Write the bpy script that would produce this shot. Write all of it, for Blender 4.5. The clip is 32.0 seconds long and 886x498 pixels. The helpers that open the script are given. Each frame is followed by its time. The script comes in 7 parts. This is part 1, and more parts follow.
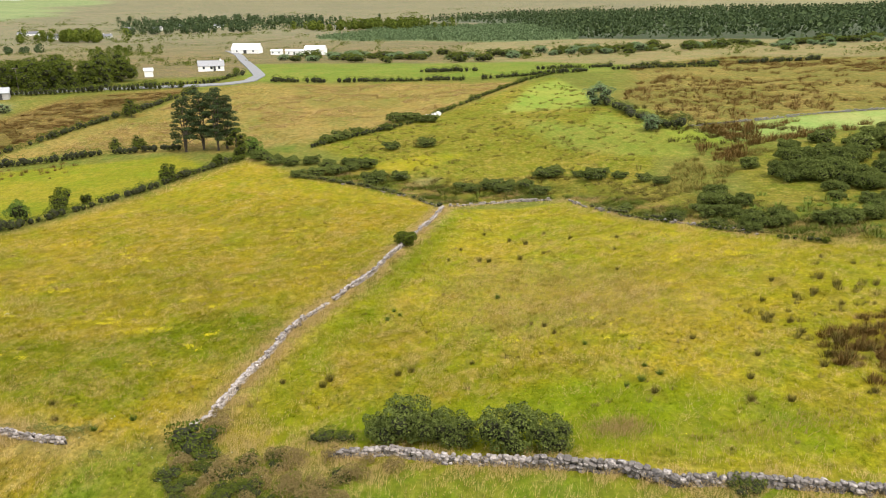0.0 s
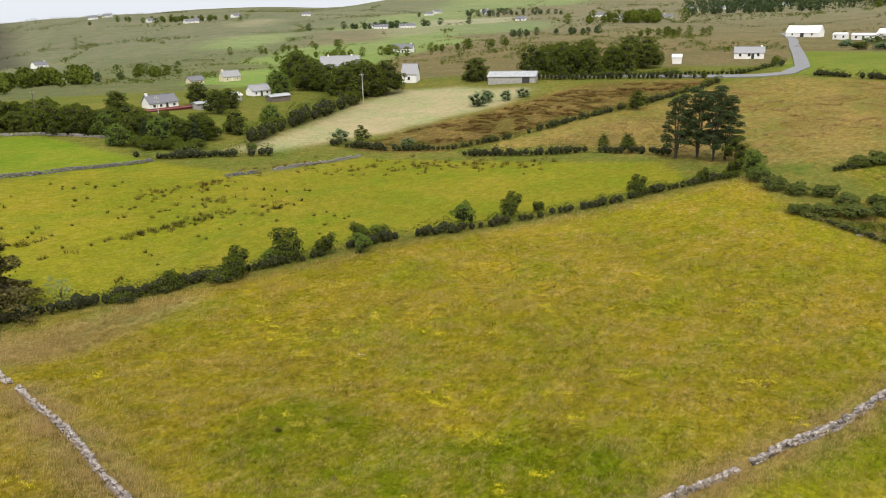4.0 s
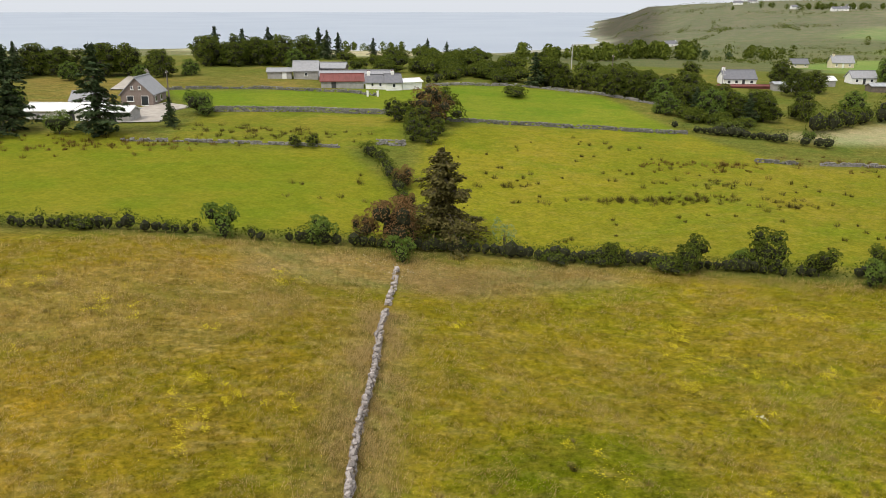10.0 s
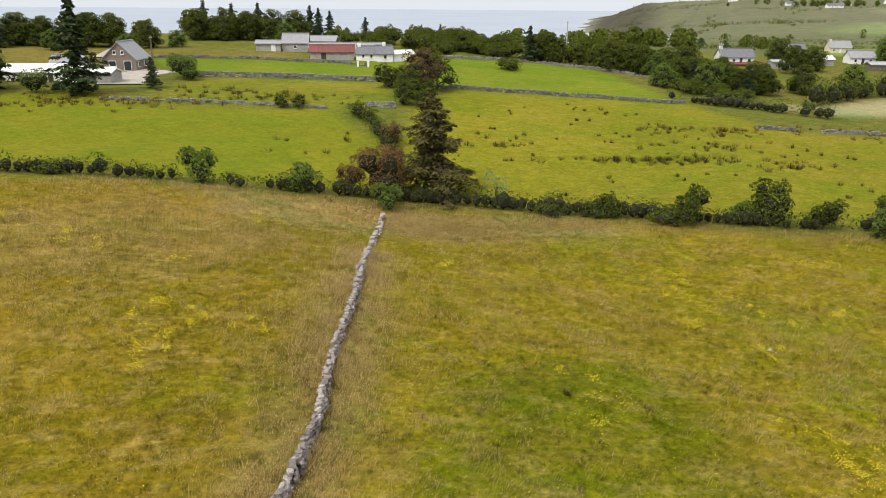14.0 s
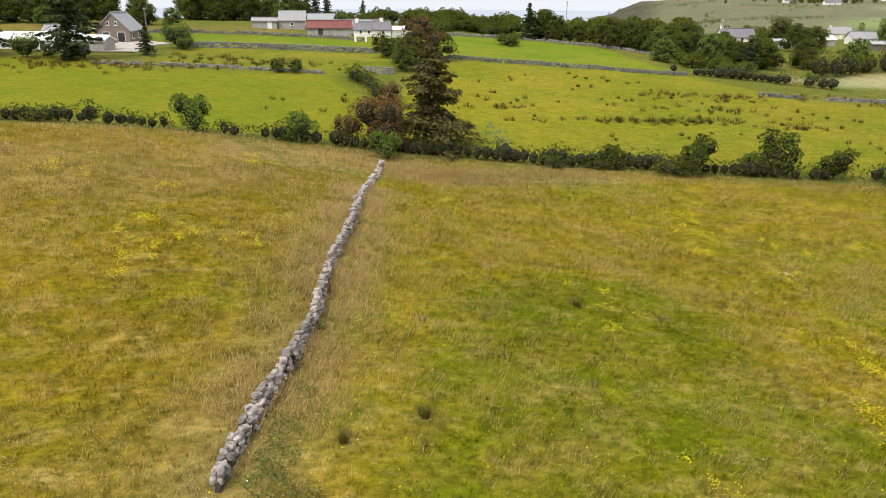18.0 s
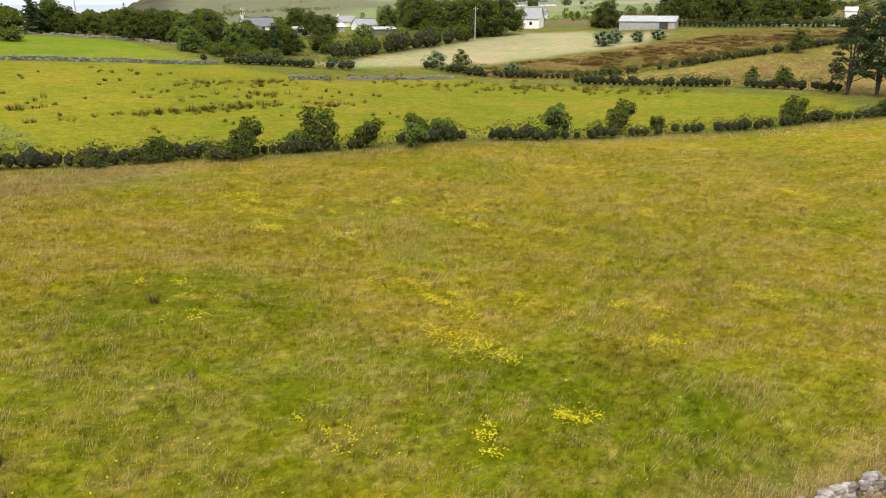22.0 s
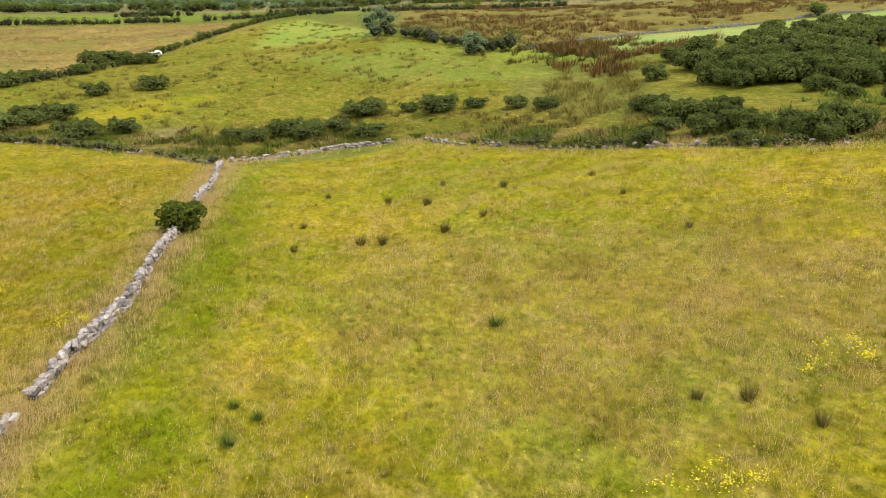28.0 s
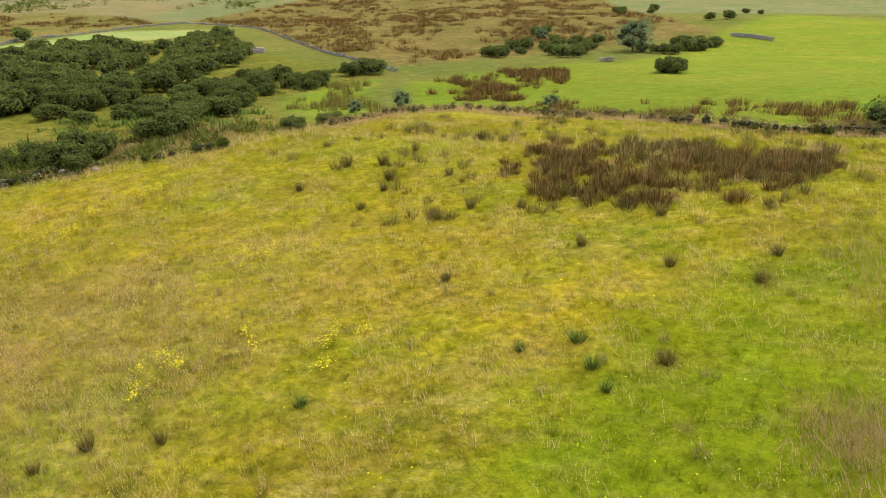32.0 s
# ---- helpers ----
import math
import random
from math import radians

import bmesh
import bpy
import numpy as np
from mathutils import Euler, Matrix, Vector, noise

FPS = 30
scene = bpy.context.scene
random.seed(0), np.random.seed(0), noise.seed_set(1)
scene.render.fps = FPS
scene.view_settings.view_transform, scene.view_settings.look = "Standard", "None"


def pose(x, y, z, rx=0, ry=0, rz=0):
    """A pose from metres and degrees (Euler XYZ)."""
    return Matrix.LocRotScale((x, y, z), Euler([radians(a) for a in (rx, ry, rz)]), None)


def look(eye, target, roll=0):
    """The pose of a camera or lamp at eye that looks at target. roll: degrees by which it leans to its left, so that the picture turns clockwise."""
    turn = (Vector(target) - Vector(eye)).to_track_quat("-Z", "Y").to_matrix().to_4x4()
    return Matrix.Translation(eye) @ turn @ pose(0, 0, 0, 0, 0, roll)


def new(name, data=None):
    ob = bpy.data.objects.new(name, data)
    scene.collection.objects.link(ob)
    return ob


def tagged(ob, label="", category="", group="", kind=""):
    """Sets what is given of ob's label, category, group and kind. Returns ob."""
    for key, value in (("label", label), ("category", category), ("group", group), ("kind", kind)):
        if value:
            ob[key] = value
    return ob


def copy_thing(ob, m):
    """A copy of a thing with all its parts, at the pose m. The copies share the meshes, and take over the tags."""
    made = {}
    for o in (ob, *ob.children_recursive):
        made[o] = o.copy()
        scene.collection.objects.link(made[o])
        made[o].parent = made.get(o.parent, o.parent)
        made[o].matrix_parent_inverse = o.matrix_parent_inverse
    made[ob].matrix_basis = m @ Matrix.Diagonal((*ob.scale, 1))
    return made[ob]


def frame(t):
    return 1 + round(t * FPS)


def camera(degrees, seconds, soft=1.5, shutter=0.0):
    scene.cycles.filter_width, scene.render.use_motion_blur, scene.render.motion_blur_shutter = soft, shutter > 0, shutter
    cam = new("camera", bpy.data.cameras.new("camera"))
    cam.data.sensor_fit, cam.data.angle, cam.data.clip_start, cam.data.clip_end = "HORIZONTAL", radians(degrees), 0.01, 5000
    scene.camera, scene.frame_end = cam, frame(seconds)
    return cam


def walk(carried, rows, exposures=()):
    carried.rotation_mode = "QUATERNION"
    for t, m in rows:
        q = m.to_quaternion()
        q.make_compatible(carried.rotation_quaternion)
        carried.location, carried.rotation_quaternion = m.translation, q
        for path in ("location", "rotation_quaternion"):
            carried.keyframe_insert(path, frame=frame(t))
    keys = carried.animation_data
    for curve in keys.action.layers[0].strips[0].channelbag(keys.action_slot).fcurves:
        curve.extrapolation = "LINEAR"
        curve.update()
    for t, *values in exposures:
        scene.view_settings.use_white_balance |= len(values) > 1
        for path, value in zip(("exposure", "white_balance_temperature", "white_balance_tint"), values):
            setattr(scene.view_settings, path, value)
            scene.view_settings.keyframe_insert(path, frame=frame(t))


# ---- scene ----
# ---- camera ----
cam = camera(61.32, 32.0, soft=0.6, shutter=0.1)
EXPOSURES = [(0.0, 0.6), (1.0, 0.4), (2.0, 0.24), (4.5, 0.12), (6.0, -0.01), (7.2, -0.1), (9.0, -0.04), (14.0, 0.1), (19.0, 0.28), (22.0, 0.36), (24.0, 0.5), (28.0, 0.52), (32.0, 0.48)]
ROWS = [
    (0.0, -0.00, 0.00, 30.00, -3.30, -17.02, -0.69),
    (0.5, 0.45, 3.64, 30.55, 3.09, -17.01, -0.61),
    (1.0, 0.86, 7.42, 30.81, 8.49, -17.14, -0.58),
    (1.5, 1.03, 11.44, 30.99, 13.05, -17.21, -0.57),
    (2.0, 1.13, 15.60, 31.01, 17.52, -17.29, -0.63),
    (2.5, 1.33, 19.25, 31.14, 21.97, -17.43, -0.73),
    (4.5, 2.72, 33.62, 30.96, 44.26, -17.62, -1.67),
    (5.0, 2.30, 37.00, 30.16, 52.55, -17.48, -1.36),
    (5.5, 2.35, 39.20, 29.96, 60.04, -17.49, -1.04),
    (6.0, 2.41, 41.05, 29.93, 67.33, -17.60, -0.78),
    (6.5, 2.37, 42.77, 29.98, 74.74, -17.79, -0.52),
    (7.0, 2.11, 44.15, 29.98, 80.69, -17.89, -0.28),
    (7.5, 1.75, 45.26, 29.96, 81.36, -18.06, -0.15),
    (8.0, 1.42, 46.06, 29.53, 81.51, -18.10, -0.03),
    (8.5, 0.83, 46.76, 28.75, 81.61, -18.10, 0.02),
    (9.0, -0.09, 47.40, 27.91, 81.69, -18.08, 0.05),
    (9.5, -1.27, 47.96, 26.98, 81.77, -17.97, 0.04),
    (10.0, -2.67, 48.64, 26.02, 81.86, -17.86, 0.07),
    (10.5, -3.73, 49.08, 25.40, 81.79, -17.64, 0.13),
    (11.0, -4.00, 49.32, 24.53, 81.74, -17.78, 0.20),
    (11.5, -4.09, 49.45, 23.88, 81.68, -17.85, 0.27),
    (12.0, -4.15, 49.54, 23.23, 81.61, -17.88, 0.32),
    (12.5, -4.13, 49.53, 22.59, 81.55, -17.92, 0.33),
    (13.0, -4.18, 49.49, 21.91, 81.51, -17.94, 0.35),
    (13.5, -4.24, 49.43, 21.25, 81.44, -17.93, 0.38),
    (14.0, -4.32, 49.44, 20.58, 81.40, -17.98, 0.45),
    (14.5, -4.38, 49.45, 19.90, 81.36, -17.98, 0.49),
    (16.5, -4.74, 49.49, 17.33, 81.31, -17.94, 0.40),
    (17.0, -4.68, 49.47, 16.85, 81.29, -17.96, 0.42),
    (17.5, -4.66, 49.39, 16.27, 81.26, -17.98, 0.40),
    (18.0, -4.73, 49.32, 15.67, 81.23, -17.92, 0.39),
    (18.5, -4.83, 49.32, 15.20, 81.21, -17.90, 0.37),
    (19.0, -4.94, 49.41, 15.11, 80.75, -17.87, 0.36),
    (19.5, -4.82, 49.40, 15.12, 75.31, -17.91, 0.30),
    (20.0, -4.96, 49.36, 15.00, 69.00, -17.93, 0.34),
    (20.5, -4.82, 49.26, 14.95, 63.30, -17.94, 0.40),
    (21.0, -4.85, 49.20, 14.90, 58.59, -17.97, 0.31),
    (21.5, -5.00, 49.18, 14.83, 52.93, -18.11, 0.18),
    (22.0, -5.01, 49.11, 14.89, 47.18, -18.26, 0.02),
    (22.5, -4.87, 49.10, 14.97, 41.28, -18.43, -0.17),
    (23.0, -4.69, 49.15, 14.99, 35.31, -18.55, -0.28),
    (23.5, -4.76, 49.01, 15.09, 29.02, -18.72, -0.27),
    (24.0, -4.73, 49.09, 15.14, 22.88, -18.82, -0.26),
    (24.5, -4.54, 49.27, 15.01, 16.93, -18.89, -0.31),
    (26.5, -4.68, 49.15, 14.44, -5.78, -18.57, 0.35),
    (27.0, -4.66, 49.15, 14.50, -12.44, -18.54, 0.23),
    (27.5, -4.65, 49.13, 14.53, -19.16, -18.49, 0.10),
    (28.0, -4.73, 49.21, 14.53, -25.95, -18.27, -0.04),
    (28.5, -4.80, 49.15, 14.59, -32.67, -18.16, -0.15),
    (29.0, -4.97, 49.12, 14.65, -39.59, -18.00, -0.26),
    (29.5, -4.89, 49.14, 14.80, -46.17, -17.86, -0.46),
    (30.0, -4.97, 49.05, 14.98, -52.77, -17.72, -0.62),
    (30.5, -5.06, 49.12, 15.17, -59.60, -17.58, -0.62),
    (31.0, -5.14, 49.20, 15.30, -66.38, -17.38, -0.59),
    (31.5, -5.13, 49.27, 15.34, -73.13, -17.18, -0.51),
    (32.0, -5.09, 49.27, 15.33, -79.90, -17.02, -0.40),
]
walk(cam, [(t, pose(x, y, z, 90 + pitch, 0, yaw) @ pose(0, 0, 0, 0, 0, roll)) for t, x, y, z, yaw, pitch, roll in ROWS], EXPOSURES)

# ---- sky and sun ----
world = bpy.data.worlds.new("sky")
scene.world = world
world.use_nodes = True
wn, wl = world.node_tree.nodes, world.node_tree.links
sky = wn.new("ShaderNodeTexSky")
sky.sky_type, sky.sun_disc = "NISHITA", False
SUN_AZ, SUN_EL = 140.0, 52.0
sky.sun_elevation, sky.sun_rotation = radians(SUN_EL), radians(SUN_AZ)
sky.air_density, sky.dust_density, sky.ozone_density = 1.0, 6.0, 1.0
wn["Background"].inputs["Strength"].default_value = 0.13
veil = wn.new("ShaderNodeMix")
veil.data_type = "RGBA"
veil.inputs[0].default_value = 0.8
# a bright cloud layer, palest overhead
up, cloud = wn.new("ShaderNodeSeparateXYZ"), wn.new("ShaderNodeMapRange")
wl.new(wn.new("ShaderNodeTexCoord").outputs["Generated"], up.inputs[0])
wl.new(up.outputs["Z"], cloud.inputs["Value"])
tone = wn.new("ShaderNodeMix")
tone.data_type = "RGBA"
tone.inputs[6].default_value = (7.0, 7.3, 7.8, 1)
tone.inputs[7].default_value = (12.0, 12.1, 12.3, 1)
wl.new(cloud.outputs["Result"], tone.inputs[0])
wl.new(tone.outputs[2], veil.inputs[7])
wl.new(sky.outputs["Color"], veil.inputs[6])
wl.new(veil.outputs[2], wn["Background"].inputs["Color"])
sun_data = bpy.data.lights.new("sun", "SUN")
sun_data.energy, sun_data.angle, sun_data.color = 2.2, radians(6), (1.0, 0.94, 0.84)
sun = new("sun", sun_data)
sun.matrix_world = look((0, 0, 0), (-math.sin(radians(SUN_AZ)) * math.cos(radians(SUN_EL)), -math.cos(radians(SUN_AZ)) * math.cos(radians(SUN_EL)), -math.sin(radians(SUN_EL))))


# ---- materials ----
class Mat:
    """A node material with short ways to add nodes."""

    def __init__(self, name, rough=0.8, metal=0.0, spec=0.3):
        self.m = bpy.data.materials.new(name)
        self.m.use_nodes = True
        self.t = self.m.node_tree
        self.b = self.t.nodes["Principled BSDF"]
        self.b.inputs["Roughness"].default_value = rough
        self.b.inputs["Metallic"].default_value = metal
        self.b.inputs["Specular IOR Level"].default_value = spec

    def node(self, kind, **values):
        n = self.t.nodes.new(kind)
        for key, value in values.items():
            n.inputs[key.replace("_", " ")].default_value = value
        return n

    def link(self, a, b):
        self.t.links.new(a, b)

    def place(self, scale=(1, 1, 1), turn=0.0, local=False):
        g = self.node("ShaderNodeTexCoord").outputs["Object"] if local else self.node("ShaderNodeNewGeometry").outputs["Position"]
        m = self.node("ShaderNodeMapping", Scale=scale, Rotation=(0, 0, radians(turn)))
        self.link(g, m.inputs["Vector"])
        return m.outputs["Vector"]

    def noise(self, scale, detail=4.0, where=None, rough=0.55):
        n = self.node("ShaderNodeTexNoise", Scale=scale, Detail=detail, Roughness=rough)
        if where is None:
            where = self.place()
        self.link(where, n.inputs["Vector"])
        return n.outputs["Fac"]

    def ramp(self, fac, lo, hi, a=0.0, b=1.0):
        n = self.node("ShaderNodeMapRange", From_Min=lo, From_Max=hi, To_Min=a, To_Max=b)
        self.link(fac, n.inputs["Value"])
        return n.outputs["Result"]

    def mix(self, fac, a, b, kind="MIX"):
        n = self.t.nodes.new("ShaderNodeMix")
        n.data_type, n.blend_type = "RGBA", kind
        for value, socket in ((fac, n.inputs[0]), (a, n.inputs[6]), (b, n.inputs[7])):
            if isinstance(value, bpy.types.NodeSocket):
                self.link(value, socket)
            elif isinstance(value, (int, float)):
                socket.default_value = value
            else:
                socket.default_value = (*value, 1)
        return n.outputs[2]

    def times(self, a, b):
        n = self.t.nodes.new("ShaderNodeMath")
        n.operation = "MULTIPLY"
        for value, socket in ((a, n.inputs[0]), (b, n.inputs[1])):
            if isinstance(value, bpy.types.NodeSocket):
                self.link(value, socket)
            else:
                socket.default_value = value
        return n.outputs[0]

    def colour(self, c):
        if isinstance(c, bpy.types.NodeSocket):
            self.link(c, self.b.inputs["Base Color"])
        else:
            self.b.inputs["Base Color"].default_value = (*c, 1)
        return self

    def bump(self, height, strength=0.4, depth=0.05):
        n = self.node("ShaderNodeBump", Strength=strength, Distance=depth)
        self.link(height, n.inputs["Height"])
        self.link(n.outputs["Normal"], self.b.inputs["Normal"])
        return self

    def thin(self, amount):
        """Light that comes through leaves."""
        out = self.t.nodes["Material Output"]
        tr, mx = self.node("ShaderNodeBsdfTranslucent"), self.node("ShaderNodeMixShader", Fac=amount)
        src = self.b.inputs["Base Color"]
        if src.is_linked:
            self.link(src.links[0].from_socket, tr.inputs["Color"])
        else:
            tr.inputs["Color"].default_value = src.default_value
        self.link(self.b.outputs[0], mx.inputs[1])
        self.link(tr.outputs[0], mx.inputs[2])
        self.link(mx.outputs[0], out.inputs["Surface"])
        return self


def foliage(name, dark, light, third=None, thin=0.25, patch=0.9):
    m = Mat(name, rough=0.8, spec=0.06)
    geo = m.node("ShaderNodeNewGeometry")
    info = m.node("ShaderNodeObjectInfo")
    c = m.mix(geo.outputs["Random Per Island"], dark, light)
    n = m.noise(patch, 3.0)
    c = m.mix(m.ramp(n, 0.35, 0.7, 0.0, 0.6), c, third or light)
    c = m.mix(m.ramp(info.outputs["Random"], 0, 1, 0.0, 0.35), c, dark)
    return m.colour(c).thin(thin).m


def bark(name, a, b):
    m = Mat(name, rough=0.9)
    n = m.noise(6.0, 5.0, m.place((3, 3, 0.6), local=True))
    return m.colour(m.mix(m.ramp(n, 0.3, 0.7), a, b)).bump(n, 0.6, 0.05).m


def plain(name, c, rough=0.7, vary=0.25, scale=1.2, metal=0.0, bump=0.15):
    """Painted or built surface: grain, stains and a little wear."""
    m = Mat(name, rough=rough, metal=metal)
    big, fine = m.noise(scale, 4.0), m.noise(scale * 14, 3.0)
    dark = tuple(v * (1 - vary) for v in c)
    col = m.mix(m.ramp(big, 0.35, 0.75), c, dark)
    col = m.mix(m.ramp(fine, 0.45, 0.8, 0.0, 0.5), col, dark)
    m.bump(fine, bump, 0.02)
    return m.colour(col).m


def sward(name, blades=False):
    """Grassland: the field's own tint, with lush, brown and straw-coloured patches and fine tussocks."""
    m = Mat(name, rough=0.95, spec=0.02)
    at = m.node("ShaderNodeAttribute")
    at.attribute_name = "tint"
    tint, dry = at.outputs["Color"], at.outputs["Alpha"]
    broad = m.noise(0.06, 5.0, rough=0.6)
    lush = m.noise(0.15, 6.0, m.place((1, 0.6, 1), 60), rough=0.65)
    brown = m.noise(0.42, 7.0, m.place((1, 0.5, 1), 25), rough=0.7)
    wisp = m.noise(1.1, 6.0, m.place((1, 0.45, 1), 35), rough=0.72)
    far = m.noise(0.006, 6.0, rough=0.7)
    fine = m.noise(3.2, 5.0, m.place((1, 0.7, 1), 15), rough=0.72)
    tiny = m.noise(14.0, 3.0)
    c = m.mix(m.ramp(broad, 0.36, 0.64), m.mix(1.0, tint, (0.84, 0.95, 0.85), "MULTIPLY"), m.mix(1.0, tint, (1.08, 1.02, 1.1), "MULTIPLY"))
    c = m.mix(m.ramp(far, 0.4, 0.62), m.mix(1.0, c, (0.88, 0.9, 0.9), "MULTIPLY"), m.mix(1.0, c, (1.06, 1.05, 1.0), "MULTIPLY"))
    c = m.mix(m.ramp(lush, 0.48, 0.64, 0.0, 0.75), c, m.mix(1.0, tint, (0.68, 0.92, 0.7), "MULTIPLY"))
    c = m.mix(m.times(dry, m.ramp(brown, 0.45, 0.62, 0.0, 0.5)), c, m.mix(m.ramp(broad, 0.42, 0.6), (0.160, 0.108, 0.016), (0.262, 0.176, 0.044)))
    c = m.mix(m.times(dry, m.times(m.ramp(wisp, 0.50, 0.66), m.ramp(broad, 0.36, 0.62, 0.25, 0.6))), c, (0.36, 0.27, 0.095))
    tussock = m.noise(0.85, 6.0, m.place((1, 0.7, 1), 40), rough=0.72)
    # grazed fields are smoother than the uncut meadow
    rank = m.ramp(dry, 0.0, 0.8, 0.45, 1.0)
    c = m.mix(rank, c, m.mix(m.ramp(tussock, 0.38, 0.64), m.mix(1.0, c, (0.74, 0.79, 0.70), "MULTIPLY"), m.mix(1.0, c, (1.17, 1.15, 1.15), "MULTIPLY")))
    c = m.mix(rank, c, m.mix(m.ramp(fine, 0.33, 0.70, 0.0, 1.0), m.mix(1.0, c, (0.56, 0.61, 0.54), "MULTIPLY"), m.mix(1.0, c, (1.36, 1.32, 1.28), "MULTIPLY")))
    c = m.mix(m.ramp(tiny, 0.35, 0.7, 0.0, 1.0), m.mix(1.0, c, (0.84, 0.86, 0.84), "MULTIPLY"), m.mix(1.0, c, (1.1, 1.1, 1.1), "MULTIPLY"))
    if blades:
        geo = m.node("ShaderNodeNewGeometry")
        c = m.mix(geo.outputs["Random Per Island"], m.mix(1.0, c, (0.88, 0.94, 0.75), "MULTIPLY"), m.mix(1.0, c, (1.30, 1.27, 1.0), "MULTIPLY"))
        return m.colour(c).thin(0.5).m
    return m.colour(c).bump(fine, 0.7, 0.25).m


def stone(name, a, b, lichen):
    m = Mat(name, rough=0.9, spec=0.2)
    info = m.node("ShaderNodeObjectInfo")
    geo = m.node("ShaderNodeNewGeometry")
    n, f = m.noise(2.2, 4.0), m.noise(19.0, 4.0)
    c = m.mix(info.outputs["Random"], a, b)
    c = m.mix(m.times(geo.outputs["Random Per Island"], 0.6), c, m.mix(0.5, b, a))
    c = m.mix(m.ramp(n, 0.52, 0.66, 0.0, 0.7), c, lichen)
    c = m.mix(m.ramp(m.noise(6.5, 5.0), 0.5, 0.7, 0.0, 0.75), c, tuple(v * 0.6 for v in a))
    c = m.mix(m.ramp(f, 0.4, 0.75, 0.0, 0.55), c, tuple(v * 0.45 for v in a))
    return m.colour(c).bump(f, 0.6, 0.03).m


MEADOW = sward("meadow_sward")
BLADES = sward("meadow_blades", True)
STONE = stone("fieldstone", (0.085, 0.075, 0.068), (0.44, 0.385, 0.35), (0.56, 0.50, 0.46))
FARSTONE = stone("old_wall_stone", (0.12, 0.115, 0.10), (0.30, 0.28, 0.26), (0.38, 0.37, 0.33))
# rubble filling whose dark colour stands in for shade in the wall's gaps
HEARTING_SHADE = plain("hearting_shade", (0.07, 0.062, 0.052), 0.95, 0.4, 3.0)
# bush core: twig brown, darkened to stand in for shade among the leaves
TWIG_SHADE = plain("twig_shade", (0.026, 0.028, 0.010), 0.95, 0.5, 4.0)
LEAF = foliage("hedge_leaves", (0.040, 0.060, 0.010), (0.152, 0.178, 0.022), (0.096, 0.118, 0.016))
LIGHTLEAF = foliage("young_leaves", (0.075, 0.122, 0.020), (0.175, 0.235, 0.042), (0.130, 0.178, 0.030))
GREYLEAF = foliage("willow_leaves", (0.116, 0.174, 0.072), (0.246, 0.319, 0.160), (0.174, 0.246, 0.116))
GORSE = foliage("gorse_spines", (0.048, 0.068, 0.015), (0.210, 0.238, 0.060), (0.115, 0.142, 0.032))
NEEDLE = foliage("conifer_needles", (0.026, 0.044, 0.018), (0.085, 0.115, 0.042), (0.055, 0.075, 0.03), thin=0.12)
RUSTLEAF = foliage("rusty_leaves", (0.09, 0.055, 0.022), (0.25, 0.135, 0.055), (0.15, 0.115, 0.042))
SPRUCE = foliage("browned_spruce", (0.060, 0.056, 0.018), (0.200, 0.160, 0.055), (0.110, 0.110, 0.030), thin=0.2)
RUSH = foliage("rush_stems", (0.088, 0.084, 0.016), (0.27, 0.215, 0.055), (0.17, 0.148, 0.034), patch=0.3, thin=0.4)
DARKRUSH = foliage("dark_rush_stems", (0.048, 0.046, 0.012), (0.150, 0.112, 0.030), (0.090, 0.075, 0.020), patch=0.3)
WEED = foliage("weed_leaves", (0.085, 0.105, 0.022), (0.235, 0.245, 0.075), (0.165, 0.170, 0.045))
BROWNRUSH = foliage("brown_rush_stems", (0.072, 0.043, 0.012), (0.215, 0.132, 0.038), (0.130, 0.082, 0.024), patch=0.3)
DEAD = foliage("dry_grass", (0.24, 0.155, 0.055), (0.46, 0.34, 0.16), (0.34, 0.235, 0.10), thin=0.5)
SEEDHEAD = foliage("grass_seed_heads", (0.42, 0.295, 0.11), (0.64, 0.49, 0.23), (0.52, 0.375, 0.165), patch=0.15, thin=0.5)
WITHER = foliage("withered_weeds", (0.13, 0.10, 0.035), (0.38, 0.28, 0.13), (0.23, 0.185, 0.065), thin=0.4)
PETAL = foliage("yellow_petals", (0.50, 0.41, 0.012), (0.76, 0.65, 0.03), (0.62, 0.54, 0.03))
WHITEPETAL = foliage("white_petals", (0.55, 0.55, 0.48), (0.8, 0.8, 0.75))
BARK = bark("dark_bark", (0.045, 0.035, 0.028), (0.11, 0.09, 0.07))
WHITEWASH = plain("whitewash", (0.80, 0.79, 0.76), 0.85, 0.12)
CREAM = plain("cream_render", (0.66, 0.58, 0.40), 0.85, 0.12)
TAUPE = plain("pebbledash", (0.24, 0.19, 0.165), 0.95, 0.25, 3.0)
GREYWALL = plain("grey_render", (0.36, 0.35, 0.33), 0.9, 0.3)
SLATE = plain("slate", (0.17, 0.17, 0.185), 0.6, 0.3, 2.0)
PALESLATE = plain("grey_roofing", (0.30, 0.30, 0.31), 0.65, 0.25, 2.0)
REDTIN = plain("red_roof_sheet", (0.20, 0.065, 0.055), 0.6, 0.35, 0.8)
TIN = plain("galvanised_sheet", (0.46, 0.47, 0.48), 0.45, 0.3, 0.8, 0.4)
WHITETIN = plain("white_roof_sheet", (0.78, 0.78, 0.77), 0.5, 0.12)
FRAME = plain("window_frame_paint", (0.75, 0.75, 0.73), 0.5, 0.1)
WOOD = plain("weathered_wood", (0.17, 0.14, 0.11), 0.9, 0.35, 2.0)
ASPHALT = plain("asphalt", (0.20, 0.20, 0.205), 0.9, 0.2, 0.5)
